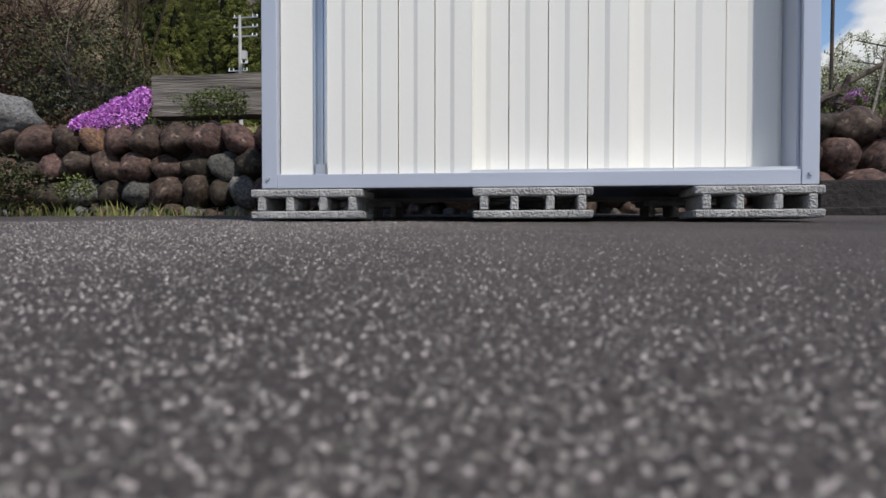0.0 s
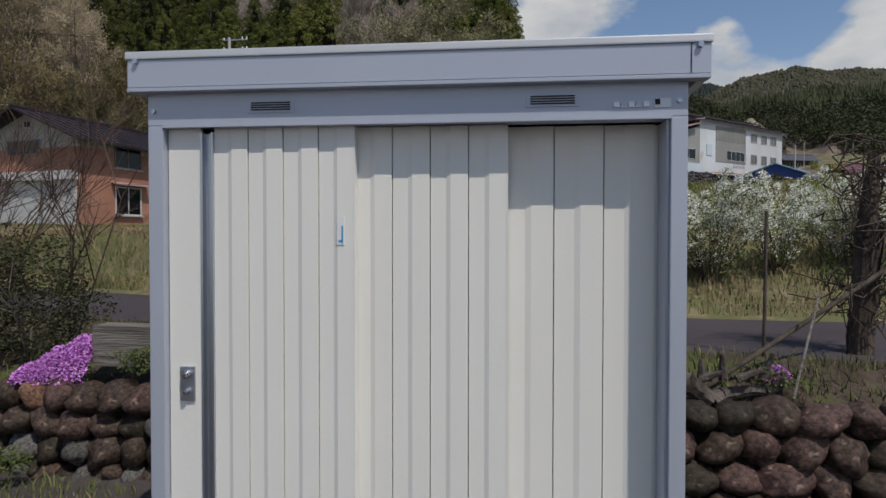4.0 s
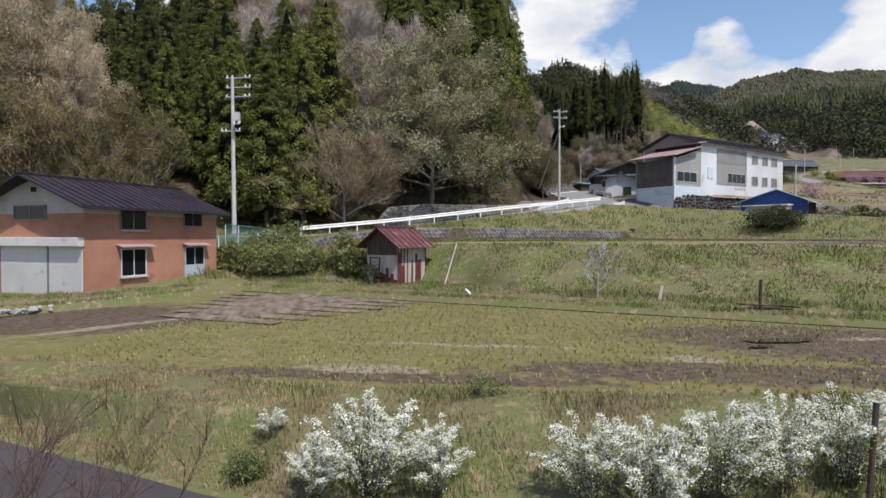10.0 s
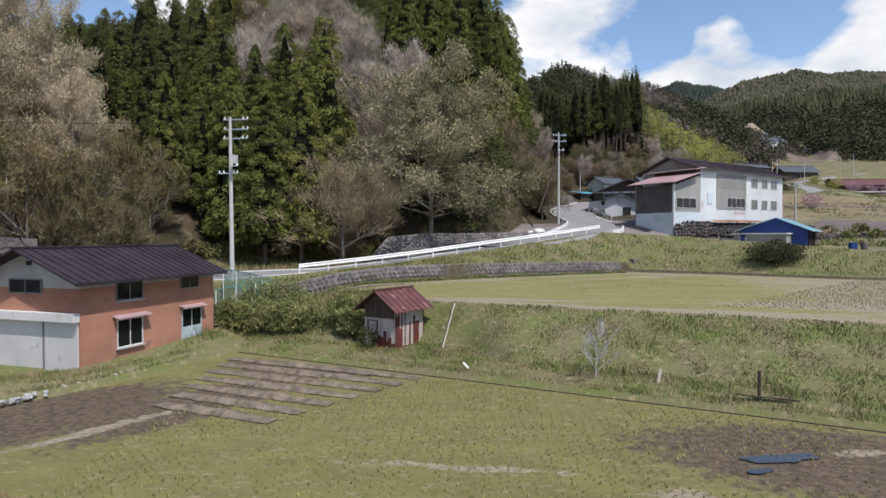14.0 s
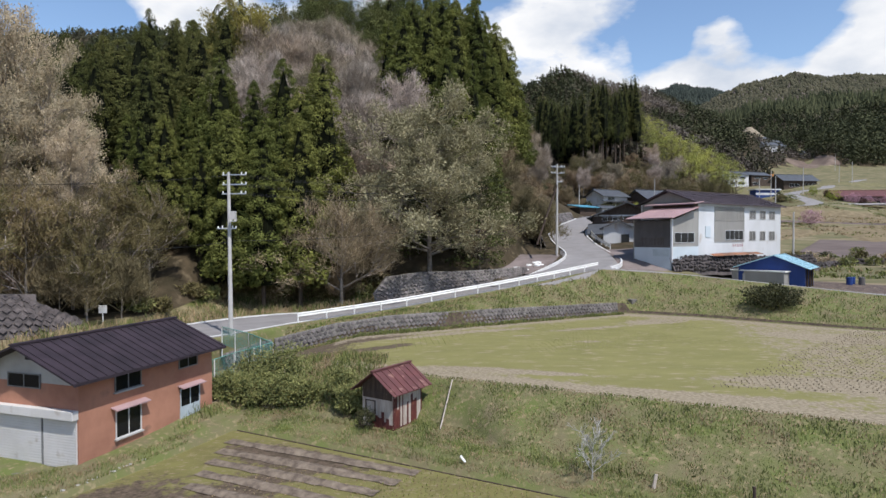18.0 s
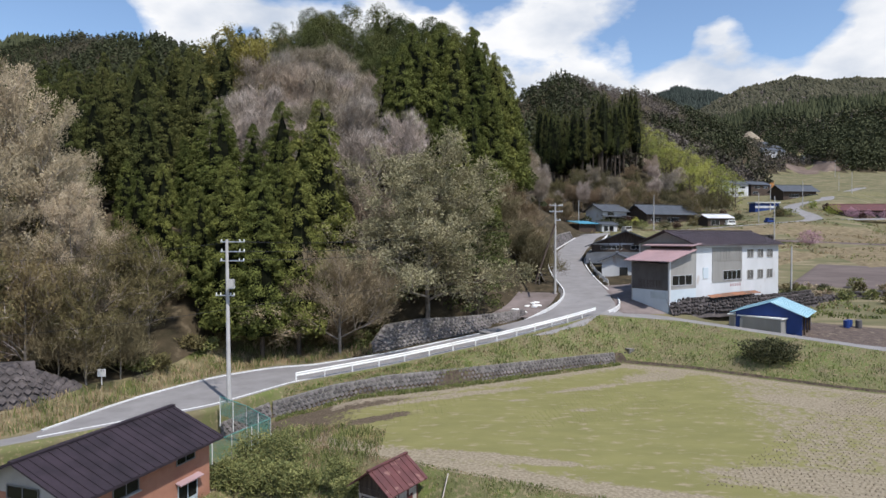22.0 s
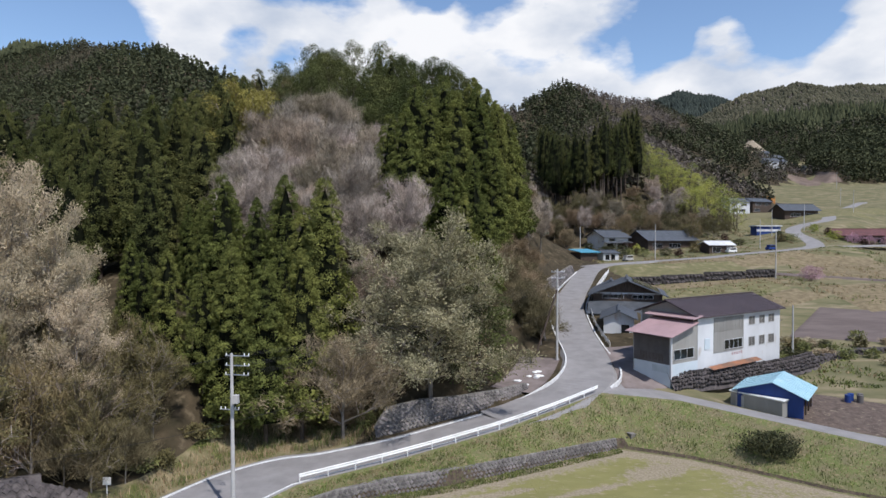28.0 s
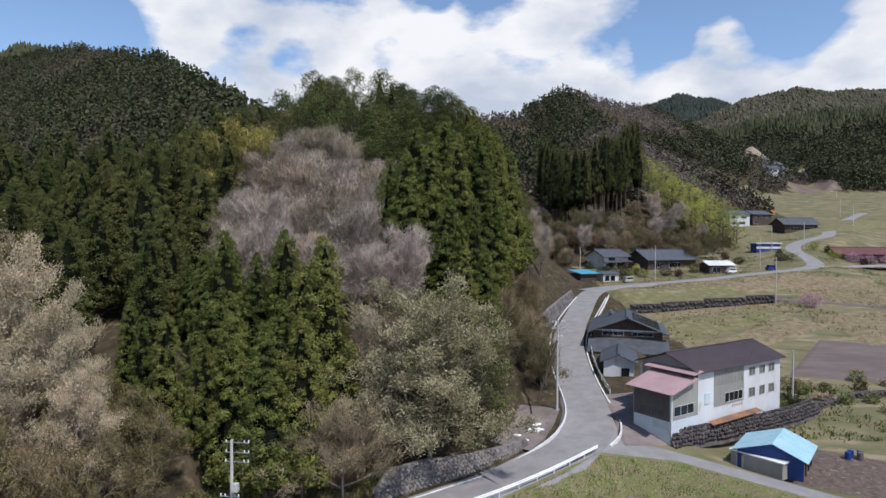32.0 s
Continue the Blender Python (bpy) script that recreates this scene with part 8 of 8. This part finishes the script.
M_stubgreen = material("young green shoots", (0.27, 0.295, 0.072), (0.19, 0.205, 0.052), 0.6, 0.9, bump=0.0, rnd=0.3, island=True, spec=0.1)
stubble("paddy_stubble", 46, 74, (-9, 12.2), (0.30, -0.03), (0.02, 0.32), 1.63, 0.07, 0.013, M_blade_dry, "rows of pale cut rice stubble", 61, lambda x, y: paddy_near(x) + 0.4 < y < bund(x) - 0.3 and x < 13)
stubble("paddy_regrowth", 46, 74, (-9.1, 12.35), (0.30, -0.03), (0.02, 0.32), 1.63, 0.10, 0.014, M_stubgreen, "green regrowth between the stubble rows", 62, lambda x, y: paddy_near(x) + 0.4 < y < bund(x) - 0.3 and x < 12 and not (x < -3 and y > 22) and noise.noise((x * 0.3, y * 0.3, 2)) > -0.25)
stubble("field_stubble", 44, 46, (14, 30.5), (0.42, 0.40), (0.28, -0.05), 4.05, 0.10, 0.022, M_straw, "rows of straw stubble on the upper field", 63, lambda x, y: field_near(x) + 0.5 < y < field_far(x) - 1 and x < 36)
stubble("field_regrowth", 66, 84, (-6, 36), (0.42, 0.12), (-0.03, 0.30), 4.06, 0.05, 0.014, M_stubgreen, "thin green growth over the upper field", 64, lambda x, y: field_near(x) + 2.5 < y < field_far(x) - 3 and -3 < x < 22 and noise.noise((x * 0.14, y * 0.14, 8)) > -0.1)

# ---- bushes ----
def bush(name, x, y, r, h, mat, label, seed, n=1500, leaf=0.14, category="bush"):
    e = empty(name, pose(x, y, ground_z(x, y) - 0.05), label, category)
    bm = bmesh.new()
    twigs(bm, (0, 0, 0), h * 0.8, 0.8, seed, 5, 0.03, 1)
    part("stem", bm, M_bark, e)
    p = blob_points(n, seed, (0, 0, h * 0.5), (r, r * 0.85, h * 0.55), 0.35)
    p = p[p[:, 2] > 0]
    v, f = cards(p, np.random.RandomState(seed).uniform(0.6, 1.3, len(p)) * leaf, seed, up=0.6, aspect=0.4)
    mesh_obj("foliage", v, f, mat, e)
    return e


for k, (x, y, r, h) in enumerate(((-9.9, 34.3, 1.5, 1.9), (-8.3, 33.9, 1.3, 1.7), (-6.8, 33.6, 0.9, 1.1), (-10.6, 36.5, 1.5, 2.0), (-8.9, 36.3, 1.6, 2.3), (-5.0, 33.0, 0.9, 1.7), (-4.4, 31.9, 0.8, 1.5), (-11.4, 34.0, 1.0, 1.6))):
    bush("bank_bush", x, y, r, h, M_bushgreen, "leafy green bush between barn and hut", 400 + k, 3200, 0.17)
bush("dark_bush", 30.4, 55.6, 2.4, 2.0, M_leaf_dark, "dark green rounded bush on the embankment", 420, 4200, 0.26)
bush("bank_bush", -3.35, 30.2, 0.45, 1.1, M_leaf_dark, "dark ivy bush beside the hut", 421, 900, 0.12)
bush("bank_bush", -2.6, 8.6, 0.32, 0.42, M_leaf_green, "small dark green bush on the near bank", 422, 1400, 0.05)
bush("bank_bush", -0.75, 7.35, 0.25, 0.3, M_leaf_green, "low green bush beside the lane", 423, 900, 0.045)
bush("bank_bush", 0.9, 10.0, 0.4, 0.35, M_leaf_green, "fresh green clump on the bank", 424, 900, 0.05)
for k in range(22):
    x = -25 + k * 0.95
    bush("bamboo_grass", x, road_far(x) + lerp(x, (-25, -14, -4), (13, 8, 4.5)) + random.Random(k).uniform(-1, 1), 1.3, 1.3, M_bud_olive if k % 3 else M_bushgreen, "yellowish bamboo grass at the forest edge", 430 + k, 700, 0.34, "undergrowth")
e = empty("sapling", pose(6.3, 23.9, 2.0), "bare whitish sapling on the grass slope", "tree")
segs, tips = grow_limbs(61, 1.9, 0.15, 1.0, 12, 0.7, 3, 0.035)
v, f = tubes_mesh([(a, b, max(r0, 0.008), max(r1, 0.006)) for a, b, r0, r1 in segs], 4)
mesh_obj("trunk", v, f, M_plaster, e)

# ---- valley: terraces, houses ----
rubble_wall("terrace_wall", [(44.0, 143.0), (52.0, 145.0), (64.0, 149.5), (76.0, 153.0), (85.0, 156.0)], [13.5, 13.8, 14.3, 14.7], 2.3, "dark dry-stone terrace wall between the fields", 0, 0.8, M_rubble, 7, 0.4)
rubble_wall("terrace_wall", [(50.5, 84.0), (56.0, 88.5), (63.0, 92.0), (72.0, 94.0)], [6.6, 6.8, 7.0], 1.2, "overgrown dry-stone wall beside the yard", 0, 0.55, M_rubble, 8, 0.4)


def draped(name, x0, y0, ux, uy, vx, vy, nu, nv, mat, label, lift=0.12):
    verts, faces = [], []
    for i in range(nu + 1):
        for j in range(nv + 1):
            x, y = x0 + ux * i / nu + vx * j / nv, y0 + uy * i / nu + vy * j / nv
            edge_ = i in (0, nu) or j in (0, nv)
            verts.append((x, y, ground_z(x, y) + (-0.3 if edge_ else lift)))
    for i in range(nu):
        for j in range(nv):
            a = i * (nv + 1) + j
            faces.append((a, a + nv + 1, a + nv + 2, a + 1))
    return tagged(mesh_obj(name, verts, faces, mat, smooth=True), label, "field", kind="structure")


M_greenplot = material("mown green field", (0.180, 0.165, 0.082), (0.125, 0.118, 0.060), 0.5, 0.95, bump=0.8, bscale=2.5, detail=10, spots=((0.235, 0.195, 0.125), 0.55, 0.5), coords="World", spec=0.1)
M_reeds = material("dry reed field", (0.25, 0.20, 0.125), (0.125, 0.10, 0.058), 0.8, 0.95, bump=1.0, bscale=4, detail=10, spots=((0.12, 0.115, 0.05), 0.60, 0.3), coords="World", spec=0.1)
draped("tilled_plot", 57.5, 103, 17, -4.5, 19, 22, 20, 20, M_tilled, "freshly tilled brown field plot")
draped("green_plot", 45.5, 144.8, 39, 12.6, -3, 15, 24, 14, M_greenplot, "green terrace field above the stone wall", 1.2)
draped("reed_strip", 47, 137, 40, 13.5, -2.5, 6, 24, 8, M_reeds, "pale reed strip at the foot of the terrace wall", 0.1)
draped("green_plot", 46, 121, 36, 20, -1, 13, 22, 14, M_greenplot, "flat green field behind the farmhouse", 0.12)
draped("reed_strip", 52, 112, 34, 22, -4, 8, 22, 10, M_reeds, "tan fallow strip between the fields", 0.2)
draped("reed_field", 92, 150, 34, 6, 6, 32, 16, 16, M_reeds, "straw-coloured fallow field plot")
draped("green_plot", 120, 250, 20, 8, 12, 40, 16, 16, M_greenplot, "green field below the cream house", 0.2)
draped("reed_field", 64, 163, 52, 16, -5, 14, 20, 10, M_reeds, "tan fallow field below the village road", 0.12)
draped("reed_field", 82, 118, 36, 8, 4, 26, 16, 14, M_reeds, "dry reed field beyond the tilled plot", 0.15)
draped("green_plot", 150, 268, 60, 20, -8, 26, 16, 12, M_greenplot, "green meadow below the upper houses", 0.3)
draped("green_plot", 178, 300, 60, 14, 10, 34, 16, 12, M_greenplot, "sloping meadow beside the upper road", 0.4)
draped("forecourt", 20.5, 68.6, 6.5, 1.0, 1.5, 17, 10, 16, M_bay, "worn grey forecourt between road and workshop", 0.06)
draped("farm_yard", 34.5, 66.5, 15, -9, 9, 9, 18, 14, M_mud, "brown bare yard around the blue shed", 0.07)
strip_path("farm_track", [(70, 166, ground_z(70, 166) + 0.15), (95, 158, ground_z(95, 158) + 0.15), (118, 146, ground_z(118, 146) + 0.15), (140, 138, ground_z(140, 138) + 0.15)], 3.0, M_tilled, "grey farm track across the fields", 0.1, skirts=0.8)


def valley_tufts(n, seed):
    """Loose tufts of dry and green growth over the valley fields."""
    rs = np.random.RandomState(seed)
    x, y = rs.uniform(40, 150, n), 76 + 190 * rs.rand(n) ** 1.3
    keep = (x > 27 + 0.10 * y) & (seg_dist(x, y, VILLAGE_ROAD)[0] > 4) & (seg_dist(x, y, ROAD)[0] > 6) & (x < 0.78 * y)
    keep &= ~((np.abs(x - 72) < 15) & (np.abs(y - 112) < 13)) & (noise_many(x, y, 0.11, 2.2) > -0.08)
    x, y = x[keep], y[keep]
    P = np.stack([x, y, far_z(x, y)], 1)
    dry = noise_many(x, y, 0.06, 9.1) + rs.normal(0, 0.15, len(x)) > -0.05
    for nm, sel, m, label in (("dry_tufts", dry, M_blade_dry, "dry straw tufts over the valley fields"), ("green_tufts", ~dry, M_blade_short, "green weed tufts over the valley fields")):
        q = np.repeat(P[sel], 4, 0) + rs.normal(size=(4 * sel.sum(), 3)) * np.array([0.3, 0.3, 0])
        v, f = blades(q, rs.uniform(0.15, 0.55, len(q)), rs.uniform(0.05, 0.14, len(q)), seed, 0.5)
        tagged(mesh_obj(nm, v, f, m), label, "grass", kind="stuff")


valley_tufts(15000, 71)


def gz(x, y):
    return ground_z(x, y) - 0.1


e = empty("bus_shelter", pose(41.6, 184.5, gz(45, 187), 0, 0, 28), "low shelter with a bright blue roof", "shelter")
box("shelter_wall", 0, 0, -1, 6.5, 4.5, 2.6, M_darkboard, e)
M_blueroof = material("bright blue roof", (0.09, 0.30, 0.42), (0.07, 0.25, 0.35), 0.4, 0.5, bump=0.0)
sheet("shelter_roof", (-0.6, -0.8, 2.7), (7.2, -0.8, 2.7), (7.2, 5.2, 3.6), (-0.6, 5.2, 3.6), 0.2, M_blueroof, e)
gar = gable_house("garage", 49.0, 186.6, gz(50, 188), 20, 5.5, 5, 2.3, 0.7, M_whitewall, M_tileroof, "white garage beside the blue shelter", 0.4, (("f", 0.6, 0.2, 2.2, 1.9, 1), ("f", 2.6, 0.2, 4.2, 1.9, 1)))
gable_house("village_house", 53.5, 203, gz(58, 205), 30, 11, 8, 4.6, 2.0, M_whitewall, M_tileroof, "grey-roofed village house on the slope", 0.9, (("f", 1, 0.8, 4, 2.2, 3), ("f", 6, 0.8, 9, 2.2, 3), ("f", 2, 3.0, 5, 4.0, 2)), (3.0, 1.6))
gable_house("village_house", 68.0, 203, gz(78, 205), 24, 21, 10, 3.8, 2.8, M_darkboard, M_tileroof, "long dark farmhouse with a slate roof", 1.0, (("f", 2, 0.8, 6, 2.4, 4), ("f", 9, 0.8, 14, 2.4, 4)))
gable_house("village_house", 86.5, 199, gz(90, 201), 8, 8.5, 6, 2.8, 1.0, M_darkboard, M_whitewall, "low roadside shed with a pale roof", 0.6, (("f", 1, 0.3, 4, 2.0, 2), ("f", 6, 0.3, 9, 2.2, 2)))
gable_house("village_house", 147, 315, gz(150, 318), 20, 13, 9, 6.2, 1.8, M_whitewall, M_tileroof, "two-storey house with cream front", 0.7, (("f", 1, 0.8, 4, 2.2, 2), ("f", 6, 0.8, 10, 2.2, 3), ("f", 1, 3.8, 4, 5.0, 2), ("f", 7, 3.8, 11, 5.0, 3)))
gable_house("village_house", 162, 322, gz(166, 324), 20, 13, 9, 6.0, 1.8, M_darkboard, M_tileroof, "two-storey dark timber house", 0.7, (("f", 1, 0.8, 5, 2.2, 3), ("f", 2, 3.8, 6, 5.0, 3), ("f", 8, 3.8, 11, 5.0, 3)))
gable_house("village_house", 160, 288, gz(166, 290), 8, 17, 9, 4.2, 2.6, M_darkboard, M_tileroof, "long dark house above the village road", 1.2, (("f", 3, 0.8, 8, 2.4, 4), ("f", 11, 0.8, 18, 2.4, 4)))
e = empty("road_stall", pose(119, 233, gz(121, 234) - 0.2, 0, 0, 5), "blue and white roadside stall", "stall")
box("stall_body", 0, 0, -1, 9.5, 4, 3.4, M_bluetarp, e)
box("stall_band", -0.1, -0.1, 1.5, 9.6, 0, 2.3, M_whitewall, e)
box("stall_roof", -0.4, -0.5, 3.4, 9.9, 4.5, 3.8, M_whitewall, e)
gable_house("village_house", 141, 219, gz(150, 220), -6, 24, 9, 3.2, 2.0, M_darkboard, M_redroof, "long low house with a reddish roof", 0.8, (("f", 3, 0.5, 8, 2.0, 3), ("f", 12, 0.5, 18, 2.0, 3)))
for k, (x, y, w, rot) in enumerate(((310, 590, 16, 10), (330, 600, 14, 25), (345, 585, 18, 5), (318, 625, 12, 0), (300, 560, 14, 15), (285, 545, 13, 10), (360, 610, 15, 20))):
    gable_house("distant_house", x, y, gz(x, y), rot, w, 9, 4.5, 2.5, M_whitewall if k % 2 else M_plaster, M_tileroof, "pale distant house at the valley head", 0.9, (("f", 2, 1, 5, 2.5, 2), ("f", 8, 1, 11, 2.5, 2)))
draped("bare_scar", 290, 492, 40, 14, 6, 46, 14, 14, M_scar, "bare brown slope cut into the hillside", 1.2)
bm = bmesh.new()
bmesh.ops.create_cone(bm, segments=28, radius1=30, radius2=2.5, depth=26, cap_ends=True)
for v in bm.verts:
    v.co += Vector((3.0 * noise.noise(v.co * 0.11), 3.0 * noise.noise(v.co * 0.11 + Vector((5, 0, 0))), 0))
heap = part("gravel_heap", bm, M_straw, None)
heap.matrix_world = pose(326, 655, gz(326, 655) + 4)
tagged(heap, "pale grey gravel heap at the valley head", "gravel heap")
e = empty("orange_shed", pose(187, 356, gz(190, 357), 0, 0, 8), "small orange shed beside the upper fields", "shed")
box("shed_body", 0, 0, -1, 5.5, 4, 3.0, M_orange, e)
sheet("shed_roof", (-0.4, -0.5, 3.1), (5.9, -0.5, 3.1), (5.9, 4.5, 3.7), (-0.4, 4.5, 3.7), 0.15, M_orange, e)
M_pinkbloom = material("pink cherry bloom", (0.50, 0.31, 0.37), (0.33, 0.19, 0.23), 0.6, 0.85, bump=0.0, rnd=0.3, island=True)
for k, (x, y) in enumerate(((90.5, 150.5), (143, 214), (149, 214.5), (156, 215), (84, 96))):
    bush("cherry_tree", x, y, 2.6, 3.6, M_pinkbloom, "small cherry tree in pale pink bloom", 500 + k, 1400, 0.32, "tree")
rnd = random.Random(99)
for k in range(46):
    t = rnd.random()
    x, y = 44 + 105 * t + rnd.uniform(-6, 6), 190 + 24 * t + rnd.uniform(-2, 20)
    if seg_dist(x, y, VILLAGE_ROAD)[0] < 6:
        continue
    bush("garden_bush", x, y, rnd.uniform(1.2, 2.6), rnd.uniform(1.4, 3.4), rnd.choice((M_bushgreen, M_leaf_dark, M_bud_olive, M_leaf_red, M_bamboo)), "garden bush between the village houses", 520 + k, 420, 0.5)
for k in range(40):
    x, y = rnd.uniform(48, 96), rnd.uniform(84, 102)
    if y < 82 + 0.2 * (x - 48):
        continue
    bush("field_bush", x, y, rnd.uniform(0.8, 1.8), rnd.uniform(0.8, 1.8), rnd.choice((M_bushgreen, M_bud_olive, M_bud_tan, M_leaf_dark)), "rough bush on the terrace edge", 600 + k, 340, 0.4)
for k in range(5):
    x, y = 49.5 + rnd.uniform(0, 2.0), 85 + rnd.uniform(0, 3)
    bush("field_bush", x, y, rnd.uniform(0.8, 1.5), rnd.uniform(1.0, 2.6), M_leaf_dark, "dark bush at the workshop corner", 660 + k, 420, 0.35)
for k, (x, y, h) in enumerate(((83.3, 153.2, 12), (64.5, 186, 11), (137.5, 234, 10), (108, 209, 10), (51.5, 89.5, 8), (200, 300, 11), (121, 226, 10), (44, 196, 9), (240, 372, 11), (300, 470, 13))):
    z = gz(x, y)
    tagged(tube("village_pole", (x, y, z - 0.5), (x, y, z + h), 0.16, M_polecon, None, 0.1, 8), "slim grey utility pole among the fields", "utility pole", "village poles")


# vehicles parked by the road
def small_van(x, y, rot, mat, label):
    e = empty("van", pose(x, y, gz(x, y) + 0.15, 0, 0, rot), label, "van")
    box("van_body", 0, 0, 0.3, 3.3, 1.45, 1.05, mat, e, 0.08)
    box("van_cabin", 0.5, 0.06, 1.05, 3.2, 1.39, 1.8, mat, e, 0.12)
    box("van_window", 0.7, 0.03, 1.1, 3.0, 0.07, 1.6, M_glass, e)
    for xx in (0.65, 2.65):
        for yy in (0.0, 1.25):
            tube("wheel", (xx, yy, 0.3), (xx, yy + 0.2, 0.3), 0.3, M_darkgap, e, None, 12)
    return e


small_van(92, 197.5, 15, M_white, "small white van parked by the road")
small_van(106, 199.5, 20, M_bluetarp, "small blue van parked by the road")
small_van(55, 184, 30, M_plaster, "small grey van parked by the garage")

# ---- roadside bits ----
rnd = random.Random(6)
for k in range(9):
    x = rnd.uniform(9.0, 13.0)
    y = road_far(x) + rnd.uniform(2.0, 4.5)
    ob = new("litter_stone", pebble_mesh(130 + k, M_white, 0.5))
    ob.matrix_world = Matrix.Translation((x, y, ground_z(x, y) + 0.1)) @ Matrix.Diagonal((rnd.uniform(0.25, 0.5), 0.22, 0.16, 1))
    tagged(ob, "pale boulder at the foot of the bank", "boulder", "pale boulders at the bank")
# concrete lining above the bend
line3 = [((15.3, 88), 10.1, 2.6), ((16.2, 97), 11.0, 3.0), ((18.4, 111), 12.3, 3.0), ((22.5, 126), 13.4, 2.6), ((28, 141), 14.7, 2.2), ((34, 157), 16.3, 1.6)]
masonry("bend_wall", line3, "grey stone lining of the cutting above the bend", 4, 0.7, M_concrete, 0.5)
rock = [((-37, 36.5), 4.6, 2.2), ((-31.5, 40.5), 4.5, 3.2), ((-28.0, 43.5), 4.4, 3.0), ((-26.6, 47.0), 4.4, 0.8)]
masonry("slope_wall", rock, "dark stone lining below the hillside", 4, 0.6, M_rubble, 0.7)

# stones standing out of the yard's asphalt near the camera's start
rs = np.random.RandomState(12)
n = 90000
r = 0.05 + 2.5 * rs.rand(n) ** 1.3
a = rs.uniform(-0.72, 0.72, n) + math.pi / 2
x, y = r * np.cos(a), r * np.sin(a)
size = (0.0007 + 0.0022 * rs.rand(n) ** 3) * (0.65 + 0.14 * np.clip(r, 0, 2))
th = rs.rand(n) * 6.28
corner = np.array([(1, 0, 0), (0, 1, 0), (-1, 0, 0), (0, -1, 0), (0.2, 0.1, 1.0)])
q = corner[None] * size[:, None, None] * rs.uniform(0.65, 1.35, (n, 5, 3))
verts = np.stack([x[:, None] + q[..., 0] * np.cos(th)[:, None] - q[..., 1] * np.sin(th)[:, None],
                  y[:, None] + q[..., 0] * np.sin(th)[:, None] + q[..., 1] * np.cos(th)[:, None],
                  (-0.0605 + 0.053 * y)[:, None] + q[..., 2] * 0.95], -1).reshape(-1, 3)
faces = [(k + i, k + (i + 1) % 4, k + 4) for k in range(0, 5 * n, 5) for i in range(4)]
M_chip = material("asphalt chippings", (0.350, 0.322, 0.295), (0.060, 0.053, 0.049), 260, 0.8, bump=0.0, rnd=0.75, island=True)
tagged(mesh_obj("asphalt_chippings", verts.tolist(), faces, M_chip, smooth=True), "coarse chippings standing out of the asphalt", "gravel", kind="stuff")
